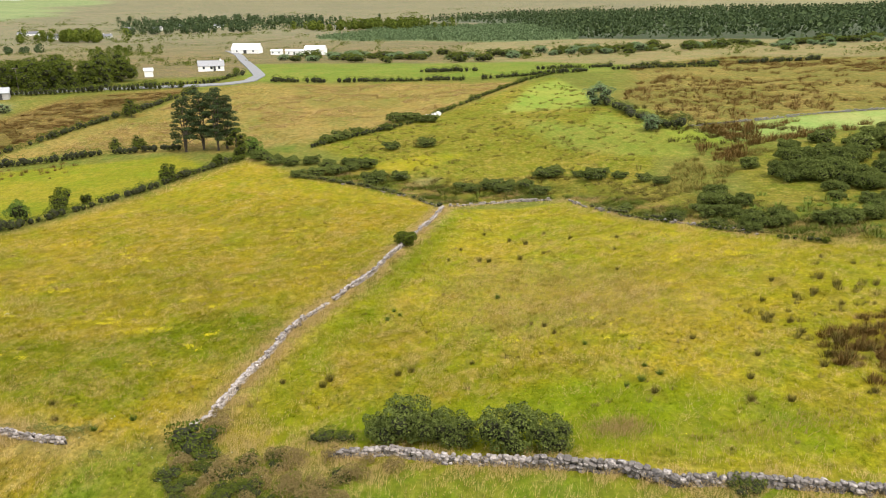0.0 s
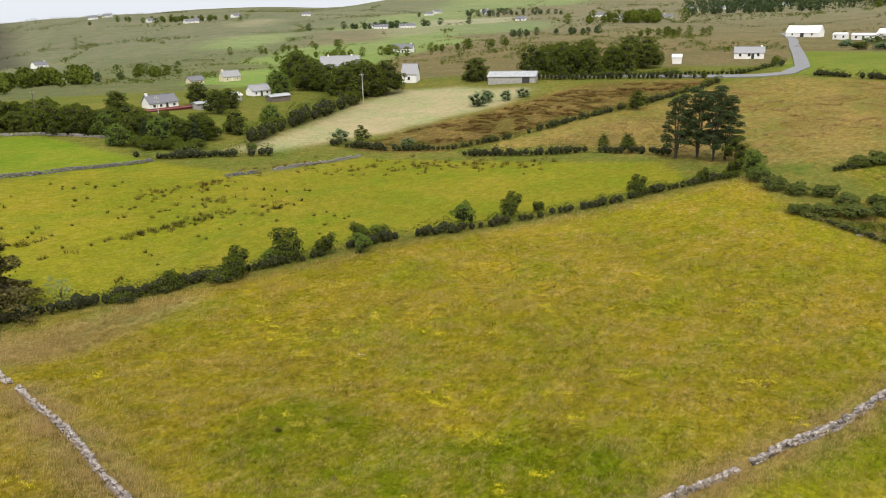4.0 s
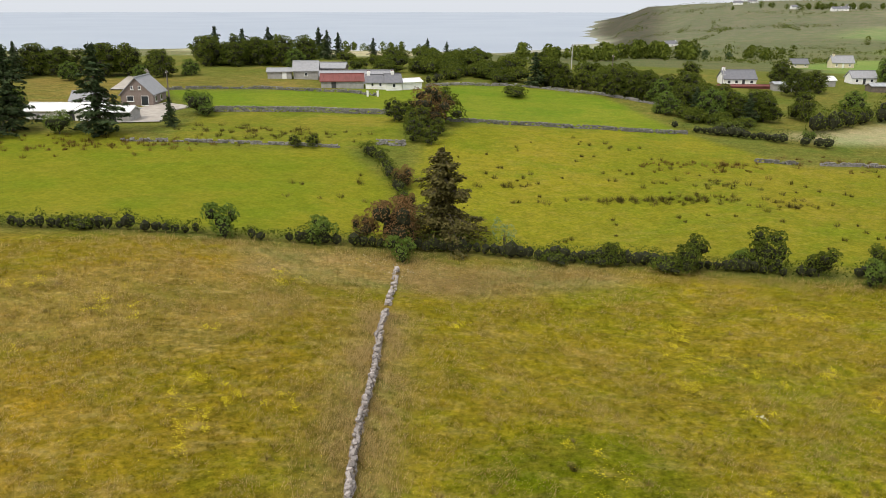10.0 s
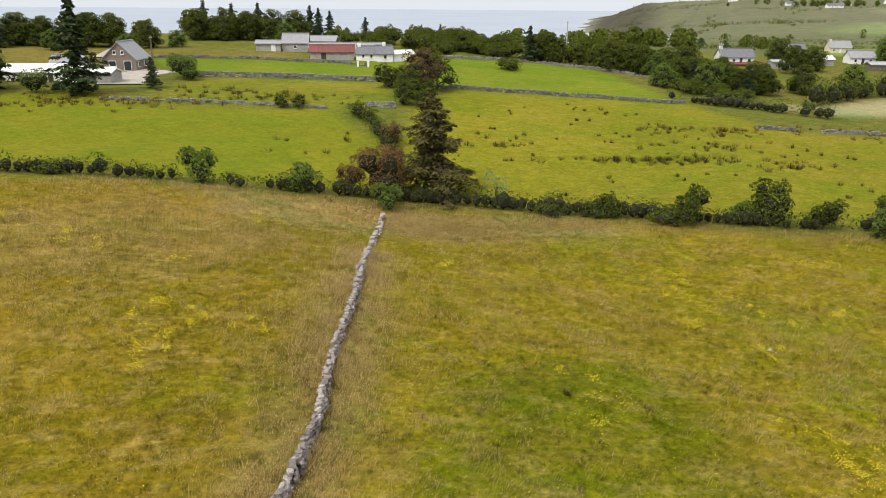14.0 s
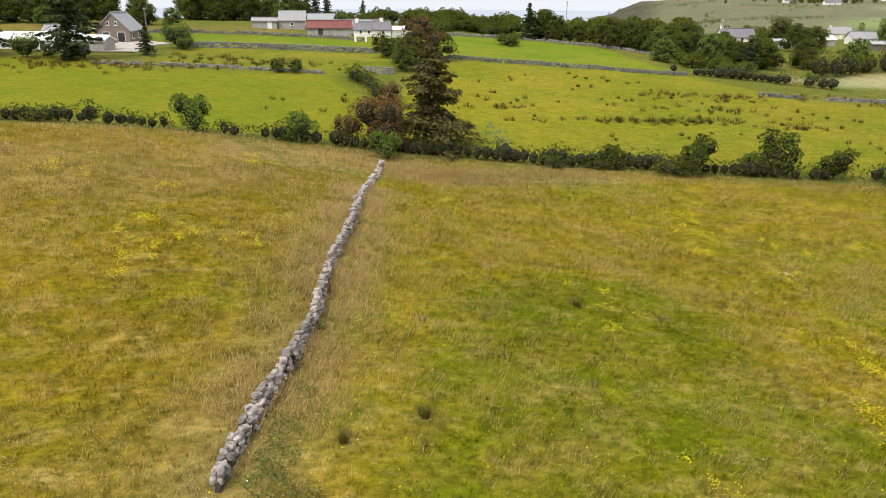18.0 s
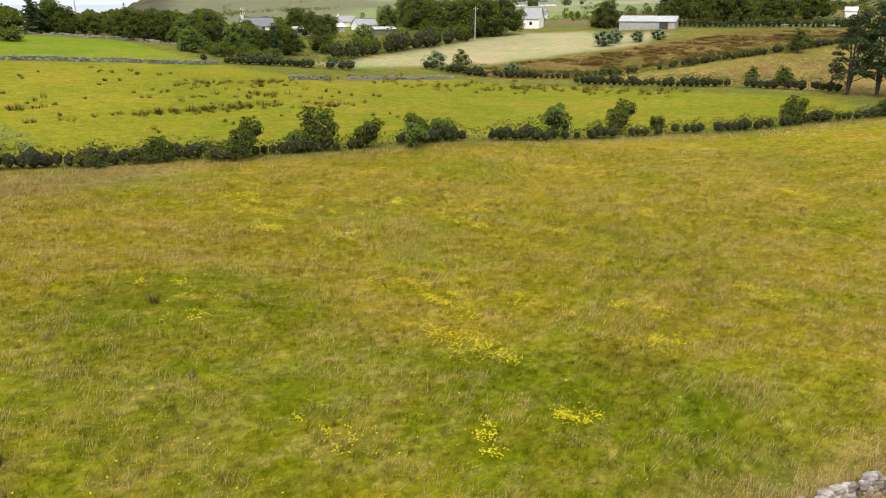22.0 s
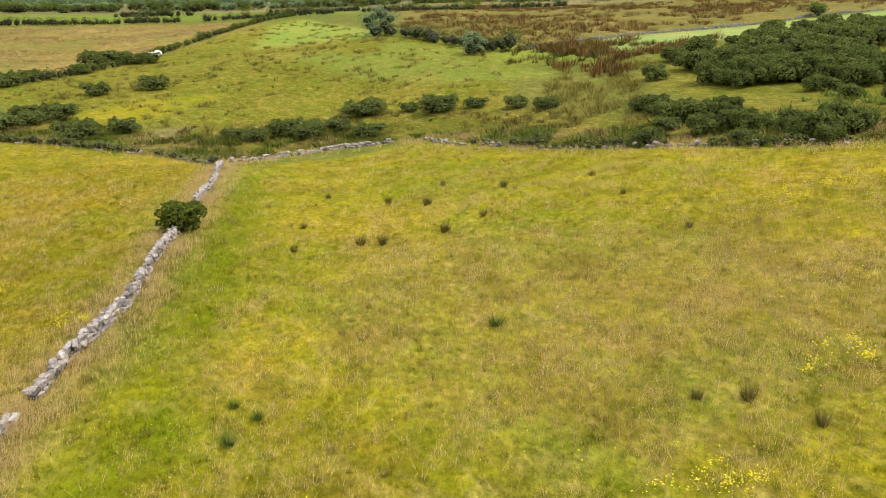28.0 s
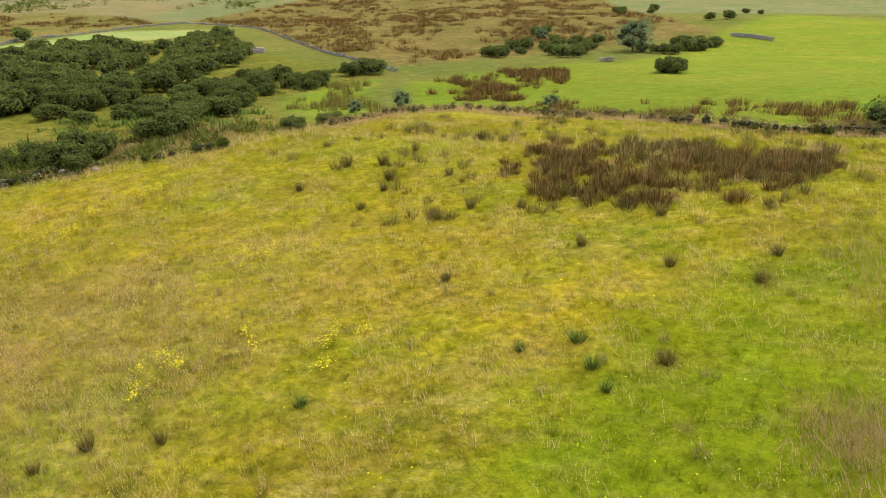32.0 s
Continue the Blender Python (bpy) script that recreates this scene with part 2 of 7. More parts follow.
GRAVEL = plain("gravel", (0.40, 0.36, 0.31), 0.95, 0.3, 0.8)
IRON = plain("dark_metal", (0.05, 0.05, 0.05), 0.5, 0.2)
GLASS = Mat("window_glass", rough=0.08, spec=0.6).colour((0.03, 0.035, 0.04)).m
PLASTIC = plain("bale_wrap", (0.80, 0.80, 0.78), 0.45, 0.1)
SEA = Mat("sea", rough=0.32, spec=0.5)
_w = SEA.noise(0.05, 6.0, SEA.place((1, 0.5, 1)))
SEA.colour(SEA.mix(SEA.ramp(SEA.noise(0.003, 3.0), 0.35, 0.65), (0.20, 0.24, 0.30), (0.25, 0.29, 0.34))).bump(_w, 0.25, 0.6)
SEA = SEA.m
FOAM = plain("sea_foam", (0.8, 0.8, 0.8), 0.7, 0.1)


# ---- the lie of the land ----
HUB = (-6.0, 49.0)
AZIMUTHS = (-180, -90, -60, -30, 0, 22, 30, 36, 40, 45, 52, 60, 64, 67, 68.5, 69.8, 71.5, 74.5, 84, 100, 180)
RADII = (150, 260, 420, 700, 1000, 1500, 2600, 4900)
HEIGHTS = (
    (5, 7, 9, 10, 10, 10, 10, 10),
    (9, 17, 30, 42, 52, 62, 72, 82),
    (9, 15, 25, 38, 50, 64, 80, 102),
    (8.5, 12, 14, 19, 25, 38, 80, 150),
    (2.5, 10.5, 11, 13, 18, 30, 80, 165),
    (1, 10, 11, 10, 14, 26, 72, 160),
    (1.14, 9.2, 9.3, 8, 13, 28, 78, 150),
    (1.33, 8, 7, 5.4, 11.4, 28, 74, 138),
    (1.44, 7.4, 5.7, 3.8, 10.5, 29, 60, 100),
    (1.5, 7, 5, 3, 10, 31, 48, 50),
    (1.95, 6.5, 3.2, -1, 8, 37, 55, 30),
    (2.5, 6, 1, -6, 4, 38, 38, -30),
    (2.7, 6, 1, -7.5, -2, 33, 34, -30),
    (3, 6, 1, -9, -8, 28, 20, -30),
    (3.2, 6, 0.6, -11.5, -13, 14, 6, -30),
    (3.4, 6, 0.2, -13.5, -18, -10, -12, -30),
    (3.5, 6, 0, -14, -19, -19, -22, -30),
    (3.8, 6.4, 0.8, -15, -21, -24, -28, -30),
    (4.5, 7.5, 3, -17, -26, -30, -30, -30),
    (5.5, 9, 6, -17, -26, -30, -30, -30),
)


def base_land(x, y):
    """The height of the ground before the western slope is drawn up."""
    x, y = np.asarray(x, float), np.asarray(y, float)
    near = 0.7 - 0.02 * (y - 60) - 0.01 * np.maximum(x, 0)
    rise = np.clip((x + 6 - 0.42 * (y - 60)) / 50, 0, 1)
    near = near + 7.0 * (0.6 * rise + 0.4 * rise * rise * (3 - 2 * rise)) + 0.4 * np.exp(-((x + 22) / 9) ** 2 - ((y - 45) / 8) ** 2)
    near = near + 0.6 * np.clip((-x - 45) / 30, 0, 1)
    near = near + 4.3 * np.exp(-((x + 65) / 45) ** 2 - ((y - 22) / 30) ** 2)
    near = near + 1.55 * np.exp(-((x + 43) / 17) ** 2 - ((y - 50) / 20) ** 2)
    near = near + 0.25 * np.sin(x / 11 + 0.4) * np.sin(y / 13) + 0.12 * np.sin(x / 4.1 + y / 6.3)
    dx, dy = x - HUB[0], y - HUB[1]
    r, az = np.hypot(dx, dy), np.degrees(np.arctan2(-dx, dy))
    table = np.array(HEIGHTS + (HEIGHTS[0],), float)
    k = np.clip(np.searchsorted(AZIMUTHS, az, side="right") - 1, 0, len(AZIMUTHS) - 2)
    a = np.array(AZIMUTHS, float)
    u = np.clip((az - a[k]) / (a[k + 1] - a[k]), 0, 1)
    u = u * u * (3 - 2 * u)
    lr, rs = np.log(np.maximum(r, 150.0)), np.log(np.array(RADII, float))
    j = np.clip(np.searchsorted(rs, lr, side="right") - 1, 0, len(RADII) - 2)
    v = np.clip((lr - rs[j]) / (rs[j + 1] - rs[j]), 0, 1)
    v = v * v * (3 - 2 * v) * 0.5 + v * 0.5
    far = (table[k, j] * (1 - u) + table[k + 1, j] * u) * (1 - v) + (table[k, j + 1] * (1 - u) + table[k + 1, j + 1] * u) * v
    far = far + np.clip(r / 900, 0.3, 6) * (np.sin(x / 61 + 1) * np.sin(y / 83) + 0.5 * np.sin(x / 29 - y / 37))
    w = np.clip((r - 75) / 80, 0, 1)
    w = w * w * (3 - 2 * w)
    return near * (1 - w) + far * w


# the western slope: it stands nearer and higher
SLOPE_R = (0.0, 80.0, 90.2, 101.8, 111.8, 122.5, 143.9, 162.8, 208.0, 270.6, 405.0, 700.0, 9000.0)
SLOPE_Q = (1.0000, 1.0000, 1.0526, 1.1299, 1.1628, 1.1834, 1.2019, 1.2346, 1.2500, 1.2195, 1.1111, 1.0000, 1.0000)


def land(x, y):
    """The height of the ground, for arrays."""
    x, y = np.asarray(x, float), np.asarray(y, float)
    dx, dy = x + 0.1, y - 47.4
    r, az = np.hypot(dx, dy), np.degrees(np.arctan2(-dx, dy))
    w = np.clip((az - 45) / 35, 0, 1) * np.clip((150 - az) / 30, 0, 1)
    f = 1 + w * (np.interp(r, SLOPE_R, SLOPE_Q) - 1)
    return 27.9 + (base_land(dx * f - 0.1, dy * f + 47.4) - 27.9) / f


def gz(x, y):
    return float(land(x, y))


# ---- building ----
def mesh_of(name, verts, faces, mat, smooth=False):
    me = bpy.data.meshes.new(name)
    me.from_pydata([tuple(v) for v in verts], [], [tuple(f) for f in faces])
    if mat:
        me.materials.append(mat)
    if smooth:
        me.polygons.foreach_set("use_smooth", [True] * len(me.polygons))
    me.update()
    return me


def quads(name, v, mat):
    """A mesh of loose quads or triangles from an array (n, corners, 3)."""
    n, k = v.shape[:2]
    me = bpy.data.meshes.new(name)
    me.vertices.add(n * k)
    me.vertices.foreach_set("co", v.reshape(-1).astype(np.float32))
    me.loops.add(n * k)
    me.loops.foreach_set("vertex_index", np.arange(n * k, dtype=np.int32))
    me.polygons.add(n)
    me.polygons.foreach_set("loop_start", np.arange(0, n * k, k, dtype=np.int32))
    me.polygons.foreach_set("loop_total", np.full(n, k, dtype=np.int32))
    me.materials.append(mat)
    me.update(calc_edges=True)
    me.validate()
    return me


def lit_from_above(me, normal=(0.0, 0.0, 1.0)):
    """Fine grass takes the light as the sward it stands in does."""
    me.polygons.foreach_set("use_smooth", np.ones(len(me.polygons), bool))
    flat = np.empty(len(me.polygons) * 3, np.float32)
    me.polygons.foreach_get("normal", flat)
    for k in np.nonzero(flat[2::3] < 0)[0]:
        me.polygons[int(k)].flip()
    me.update()
    me.normals_split_custom_set_from_vertices(np.tile(np.array(normal, np.float32), (len(me.vertices), 1)))
    return me


def join_meshes(name, blocks, mat, smooth=False):
    """One mesh from blocks of (verts, faces)."""
    vs, fs, o = [], [], 0
    for v, f in blocks:
        vs.extend(tuple(p) for p in v)
        fs.extend(tuple(i + o for i in q) for q in f)
        o += len(v)
    return mesh_of(name, vs, fs, mat, smooth)


def part(name, me, parent, label=""):
    ob = new(name, me)
    ob.parent = parent
    if label:
        ob["label"] = label
    return ob


def thing(name, label, category, group="", at=(0, 0, 0), turn=0.0, kind="", data=None):
    ob = new(name, data)
    ob.matrix_basis = pose(*at, 0, 0, turn)
    return tagged(ob, label, category, group, kind)


def box(x0, y0, z0, x1, y1, z1):
    v = [(x, y, z) for z in (z0, z1) for y in (y0, y1) for x in (x0, x1)]
    return v, [(0, 2, 3, 1), (4, 5, 7, 6), (0, 1, 5, 4), (2, 6, 7, 3), (0, 4, 6, 2), (1, 3, 7, 5)]


def soft_box(name, x0, y0, z0, x1, y1, z1, mat, bevel=0.02):
    bm = bmesh.new()
    bmesh.ops.create_cube(bm, size=1)
    bmesh.ops.scale(bm, vec=(x1 - x0, y1 - y0, z1 - z0), verts=bm.verts)
    bmesh.ops.translate(bm, vec=((x0 + x1) / 2, (y0 + y1) / 2, (z0 + z1) / 2), verts=bm.verts)
    bmesh.ops.bevel(bm, geom=list(bm.edges), offset=bevel, segments=1, affect="EDGES")
    me = bpy.data.meshes.new(name)
    bm.to_mesh(me)
    bm.free()
    me.materials.append(mat)
    return me


def tube(points, radii, sides=7):
    """A tapered, bent limb as (verts, faces)."""
    pts = [Vector(p) for p in points]
    v, f = [], []
    for i, p in enumerate(pts):
        d = (pts[min(i + 1, len(pts) - 1)] - pts[max(i - 1, 0)]).normalized()
        a = d.cross(Vector((0.3, 0.9, 0.1))).normalized()
        b = d.cross(a)
        for k in range(sides):
            w = 2 * math.pi * k / sides
            v.append(p + radii[i] * (a * math.cos(w) + b * math.sin(w)))
    for i in range(len(pts) - 1):
        for k in range(sides):
            q = (k + 1) % sides
            f.append((i * sides + k, i * sides + q, (i + 1) * sides + q, (i + 1) * sides + k))
    f.append(tuple(range((len(pts) - 1) * sides, len(pts) * sides)))
    return v, f


def unit(n, rng):
    v = rng.normal(size=(n, 3))
    return v / np.linalg.norm(v, axis=1, keepdims=True)


def cards(points, normals, size, rng, spread=0.7, slim=0.6):
    """Small pointed leaf sprays, each a bent quad, lying roughly along the surface."""
    n = len(points)
    nn = normals + spread * unit(n, rng)
    nn /= np.linalg.norm(nn, axis=1, keepdims=True)
    t = np.cross(nn, unit(n, rng))
    t /= np.maximum(np.linalg.norm(t, axis=1, keepdims=True), 1e-6)
    b = np.cross(nn, t)
    s = (size * rng.uniform(0.6, 1.4, n))[:, None]
    p = np.asarray(points)
    return np.stack([p - t * s * 0.5, p + b * s * slim * 0.5 + nn * s * 0.12, p + t * s * 0.5 - nn * s * 0.1, p - b * s * slim * 0.5 + nn * s * 0.08], axis=1)


def lobes_surface(lobes, n, rng, inner=0.0, flat=-0.6):
    """Random points and normals on the outside of overlapping ellipsoids (x, y, z, rx, ry, rz)."""
    lobes = np.array(lobes, float)
    area = lobes[:, 3] * lobes[:, 4] + lobes[:, 4] * lobes[:, 5] + lobes[:, 3] * lobes[:, 5]
    pick = rng.choice(len(lobes), n, p=area / area.sum())
    u = unit(n, rng)
    u[:, 2] = np.where(u[:, 2] < flat, -u[:, 2], u[:, 2])
    L = lobes[pick]
    depth = 1 - inner * rng.random(n) ** 2 + 0.08 * rng.normal(size=n)
    pts = L[:, :3] + u * L[:, 3:] * depth[:, None]
    keep = np.ones(n, bool)
    for k, l in enumerate(lobes):
        inside = (((pts - l[:3]) / (l[3:] * 0.86)) ** 2).sum(1) < 1
        keep &= ~(inside & (pick != k))
    nrm = u / L[:, 3:]
    nrm /= np.linalg.norm(nrm, axis=1, keepdims=True)
    return pts[keep], nrm[keep]


ICO = {}


def ico_block(centre, radii, rng, sub=2, rough=0.15):
    if sub not in ICO:
        bm = bmesh.new()
        bmesh.ops.create_icosphere(bm, subdivisions=sub, radius=1)
        ICO[sub] = (np.array([v.co[:] for v in bm.verts]), [tuple(v.index for v in f.verts) for f in bm.faces])
        bm.free()
    v, f = ICO[sub]
    w = v * (1 + rough * rng.normal(size=(len(v), 1)))
    return w * np.array(radii) + np.array(centre), f


def crown_mesh(name, lobes, n, size, mat, rng, inner=0.25, spread=0.7, core=0.8, slim=0.6):
    """Leaf sprays over an uneven core, coloured dark for the shade inside."""
    pts, nrm = lobes_surface(lobes, n, rng, inner)
    v = cards(pts, nrm, size, rng, spread, slim)
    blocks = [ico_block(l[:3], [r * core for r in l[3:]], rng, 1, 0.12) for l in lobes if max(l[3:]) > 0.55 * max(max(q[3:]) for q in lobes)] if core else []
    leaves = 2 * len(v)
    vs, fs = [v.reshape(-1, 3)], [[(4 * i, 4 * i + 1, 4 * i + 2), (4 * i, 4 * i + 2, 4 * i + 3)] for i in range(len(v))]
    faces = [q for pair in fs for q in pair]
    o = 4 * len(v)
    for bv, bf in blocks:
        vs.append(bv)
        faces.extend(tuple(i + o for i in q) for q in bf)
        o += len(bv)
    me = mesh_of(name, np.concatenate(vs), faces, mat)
    me.materials.append(TWIG_SHADE)
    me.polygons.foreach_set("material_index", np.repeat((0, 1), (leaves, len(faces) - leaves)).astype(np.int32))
    return me


def knobs(lobes, n, rng, small=(0.16, 0.3)):
    """Small lumps over the outside of larger ones."""
    p, q = lobes_surface(lobes, n * 3, rng, 0.0, -0.2)
    lobes = np.array(lobes, float)
    mean = lobes[:, 3:5].mean()
    return [(*(p[i] - 0.1 * mean * q[i]), *(mean * rng.uniform(*small) * np.array((1, 1, rng.uniform(0.6, 1.0))))) for i in range(min(n, len(p)))]


def clumps(name, c, h, r0, mat, rng, per=30, width=0.06):
    """Domed tufts of stems that fan out from each of the points (n, 2)."""
    n = len(c)
    size = rng.uniform(0.55, 1.3, n)
    k = np.repeat(np.arange(n), per)
    m = len(k)
    a, d = rng.uniform(0, 6.283, m), np.sqrt(rng.random(m))
    rr = r0 * size[k]
    out = np.stack([np.cos(a), np.sin(a)], 1)
    base = c[k] + out * (d * rr * 0.6)[:, None]
    tip = c[k] + out * (d * rr * 1.25)[:, None] + rng.normal(size=(m, 2)) * 0.08 * h
    z = land(c[:, 0], c[:, 1])[k]
    hh = h * size[k] * (1.05 - 0.55 * d ** 2) * rng.uniform(0.7, 1.15, m)
    b = rng.uniform(0, 6.283, m)
    side = np.stack([np.cos(b), np.sin(b), np.zeros(m)], 1) * width * 0.5
    lo, hi = np.column_stack([base, z - 0.08]), np.column_stack([tip, z + hh])
    return lit_from_above(quads(name, np.stack([lo - side, lo + side, hi + side * 0.35, hi - side * 0.35], 1), mat))


def put(proto, spots, rng, sizes=(0.85, 1.15), sink=0.05):
    """The first spot takes the thing itself, the others copies. A spot is (x, y) or (x, y, size)."""
    out = []
    for i, s in enumerate(spots):
        k = s[2] if len(s) > 2 else rng.uniform(*sizes)
        m = pose(s[0], s[1], gz(s[0], s[1]) - sink, 0, 0, rng.uniform(0, 360)) @ Matrix.Diagonal((k * rng.uniform(0.92, 1.08), k * rng.uniform(0.92, 1.08), k * rng.uniform(0.93, 1.07), 1))
        if i == 0:
            proto.matrix_basis = m
            out.append(proto)
        else:
            c = copy_thing(proto, Matrix.Identity(4))
            c.matrix_basis = m
            out.append(c)
    return out


def along(points, step, rng=None, wobble=0.0):
    """Points at even steps on a line, with the way it runs."""
    p = np.array(points, float)
    seg = np.linalg.norm(np.diff(p, axis=0), axis=1)
    s = np.concatenate([[0], np.cumsum(seg)])
    d = np.arange(step / 2, s[-1], step)
    x, y = np.interp(d, s, p[:, 0]), np.interp(d, s, p[:, 1])
    k = np.clip(np.searchsorted(s, d) - 1, 0, len(seg) - 1)
    w = np.diff(p, axis=0)[k] / seg[k][:, None]
    if rng is not None and wobble:
        o = rng.normal(size=len(d)) * wobble
        x, y = x - w[:, 1] * o, y + w[:, 0] * o
    return np.stack([x, y], 1), w


def inside(poly, x, y):
    x, y = np.asarray(x, float), np.asarray(y, float)
    c = np.zeros(x.shape, bool)
    for (x0, y0), (x1, y1) in zip(poly, poly[1:] + poly[:1]):
        if y0 != y1:
            c ^= ((y0 > y) != (y1 > y)) & (x < (x1 - x0) * (y - y0) / (y1 - y0) + x0)
    return c


def scatter(poly, n, rng):
    p = np.array(poly)
    out = np.empty((0, 2))
    while len(out) < n:
        q = rng.uniform(p.min(0), p.max(0), (4 * n, 2))
        out = np.concatenate([out, q[inside(poly, q[:, 0], q[:, 1])]])
    return out[:n]


def line_distance(points, x, y):
    d = np.full(np.shape(x), 1e9)
    for (x0, y0), (x1, y1) in zip(points, points[1:]):
        vx, vy = x1 - x0, y1 - y0
        t = np.clip(((x - x0) * vx + (y - y0) * vy) / (vx * vx + vy * vy), 0, 1)
        d = np.minimum(d, np.hypot(x - x0 - t * vx, y - y0 - t * vy))
    return d


# ---- fields ----
WALL_N = [(-16.0, 48.5), (-14.7, 51.0), (-12.9, 60.5), (-11.5, 67.3), (-10.0, 72.5), (-8.4, 76.8), (-7.7, 78.4), (-6.4, 81.8), (-3.8, 87.4), (-1.1, 95.6), (1.0, 103.0), (4.5, 113.0), (7.2, 122.5)]
WALL_W = [(-23.0, 45.9), (-26.4, 46.7), (-30.5, 47.7), (-34.2, 48.5), (-37.0, 48.9), (-42.6, 49.8), (-51.2, 51.1), (-56.5, 51.9)]
WALL_S = [(-5.3, 44.1), (-1.1, 43.1), (2.4, 40.6), (7.9, 38.2), (12.0, 36.1), (14.3, 33.7), (17.9, 32.9), (23.5, 30.6), (34.0, 27.0)]
HEDGE = [(-77.3, 7.4), (-76.5, 12.7), (-75.5, 25.3), (-74.0, 39.5), (-74.5, 51.3), (-75.0, 62.7), (-72.5, 72.1), (-70.5, 81.4), (-68.0, 92.0), (-64.5, 103.0), (-59.5, 115.0), (-53.5, 129.0), (-47.0, 146.3), (-40.4, 160.5), (-35.0, 170.0)]
EAST = [(7.4, 123.5), (14.0, 126.5), (21.3, 127.0), (27.8, 123.5), (32.4, 106.5), (36.0, 97.5), (39.5, 89.0), (42.3, 80.5), (46.0, 74.0), (53.5, 69.0), (64.0, 65.0), (67.0, 60.0), (60.7, 50.2), (52.9, 37.8), (50.7, 28.3)]
NORTHWEST = [(-35.0, 170.0), (-26.0, 160.0), (-18.0, 149.0), (-8.0, 142.0), (2.0, 134.0), (7.2, 122.5)]
PASTURE = (0.196, 0.188, 0.016)
HAY, BOG, TAN, LIME = (0.37, 0.305, 0.185), (0.145, 0.095, 0.035), (0.23, 0.165, 0.055), (0.265, 0.285, 0.095)


def polar(az, r):
    return (HUB[0] - r * math.sin(radians(az)), HUB[1] + r * math.cos(radians(az)))


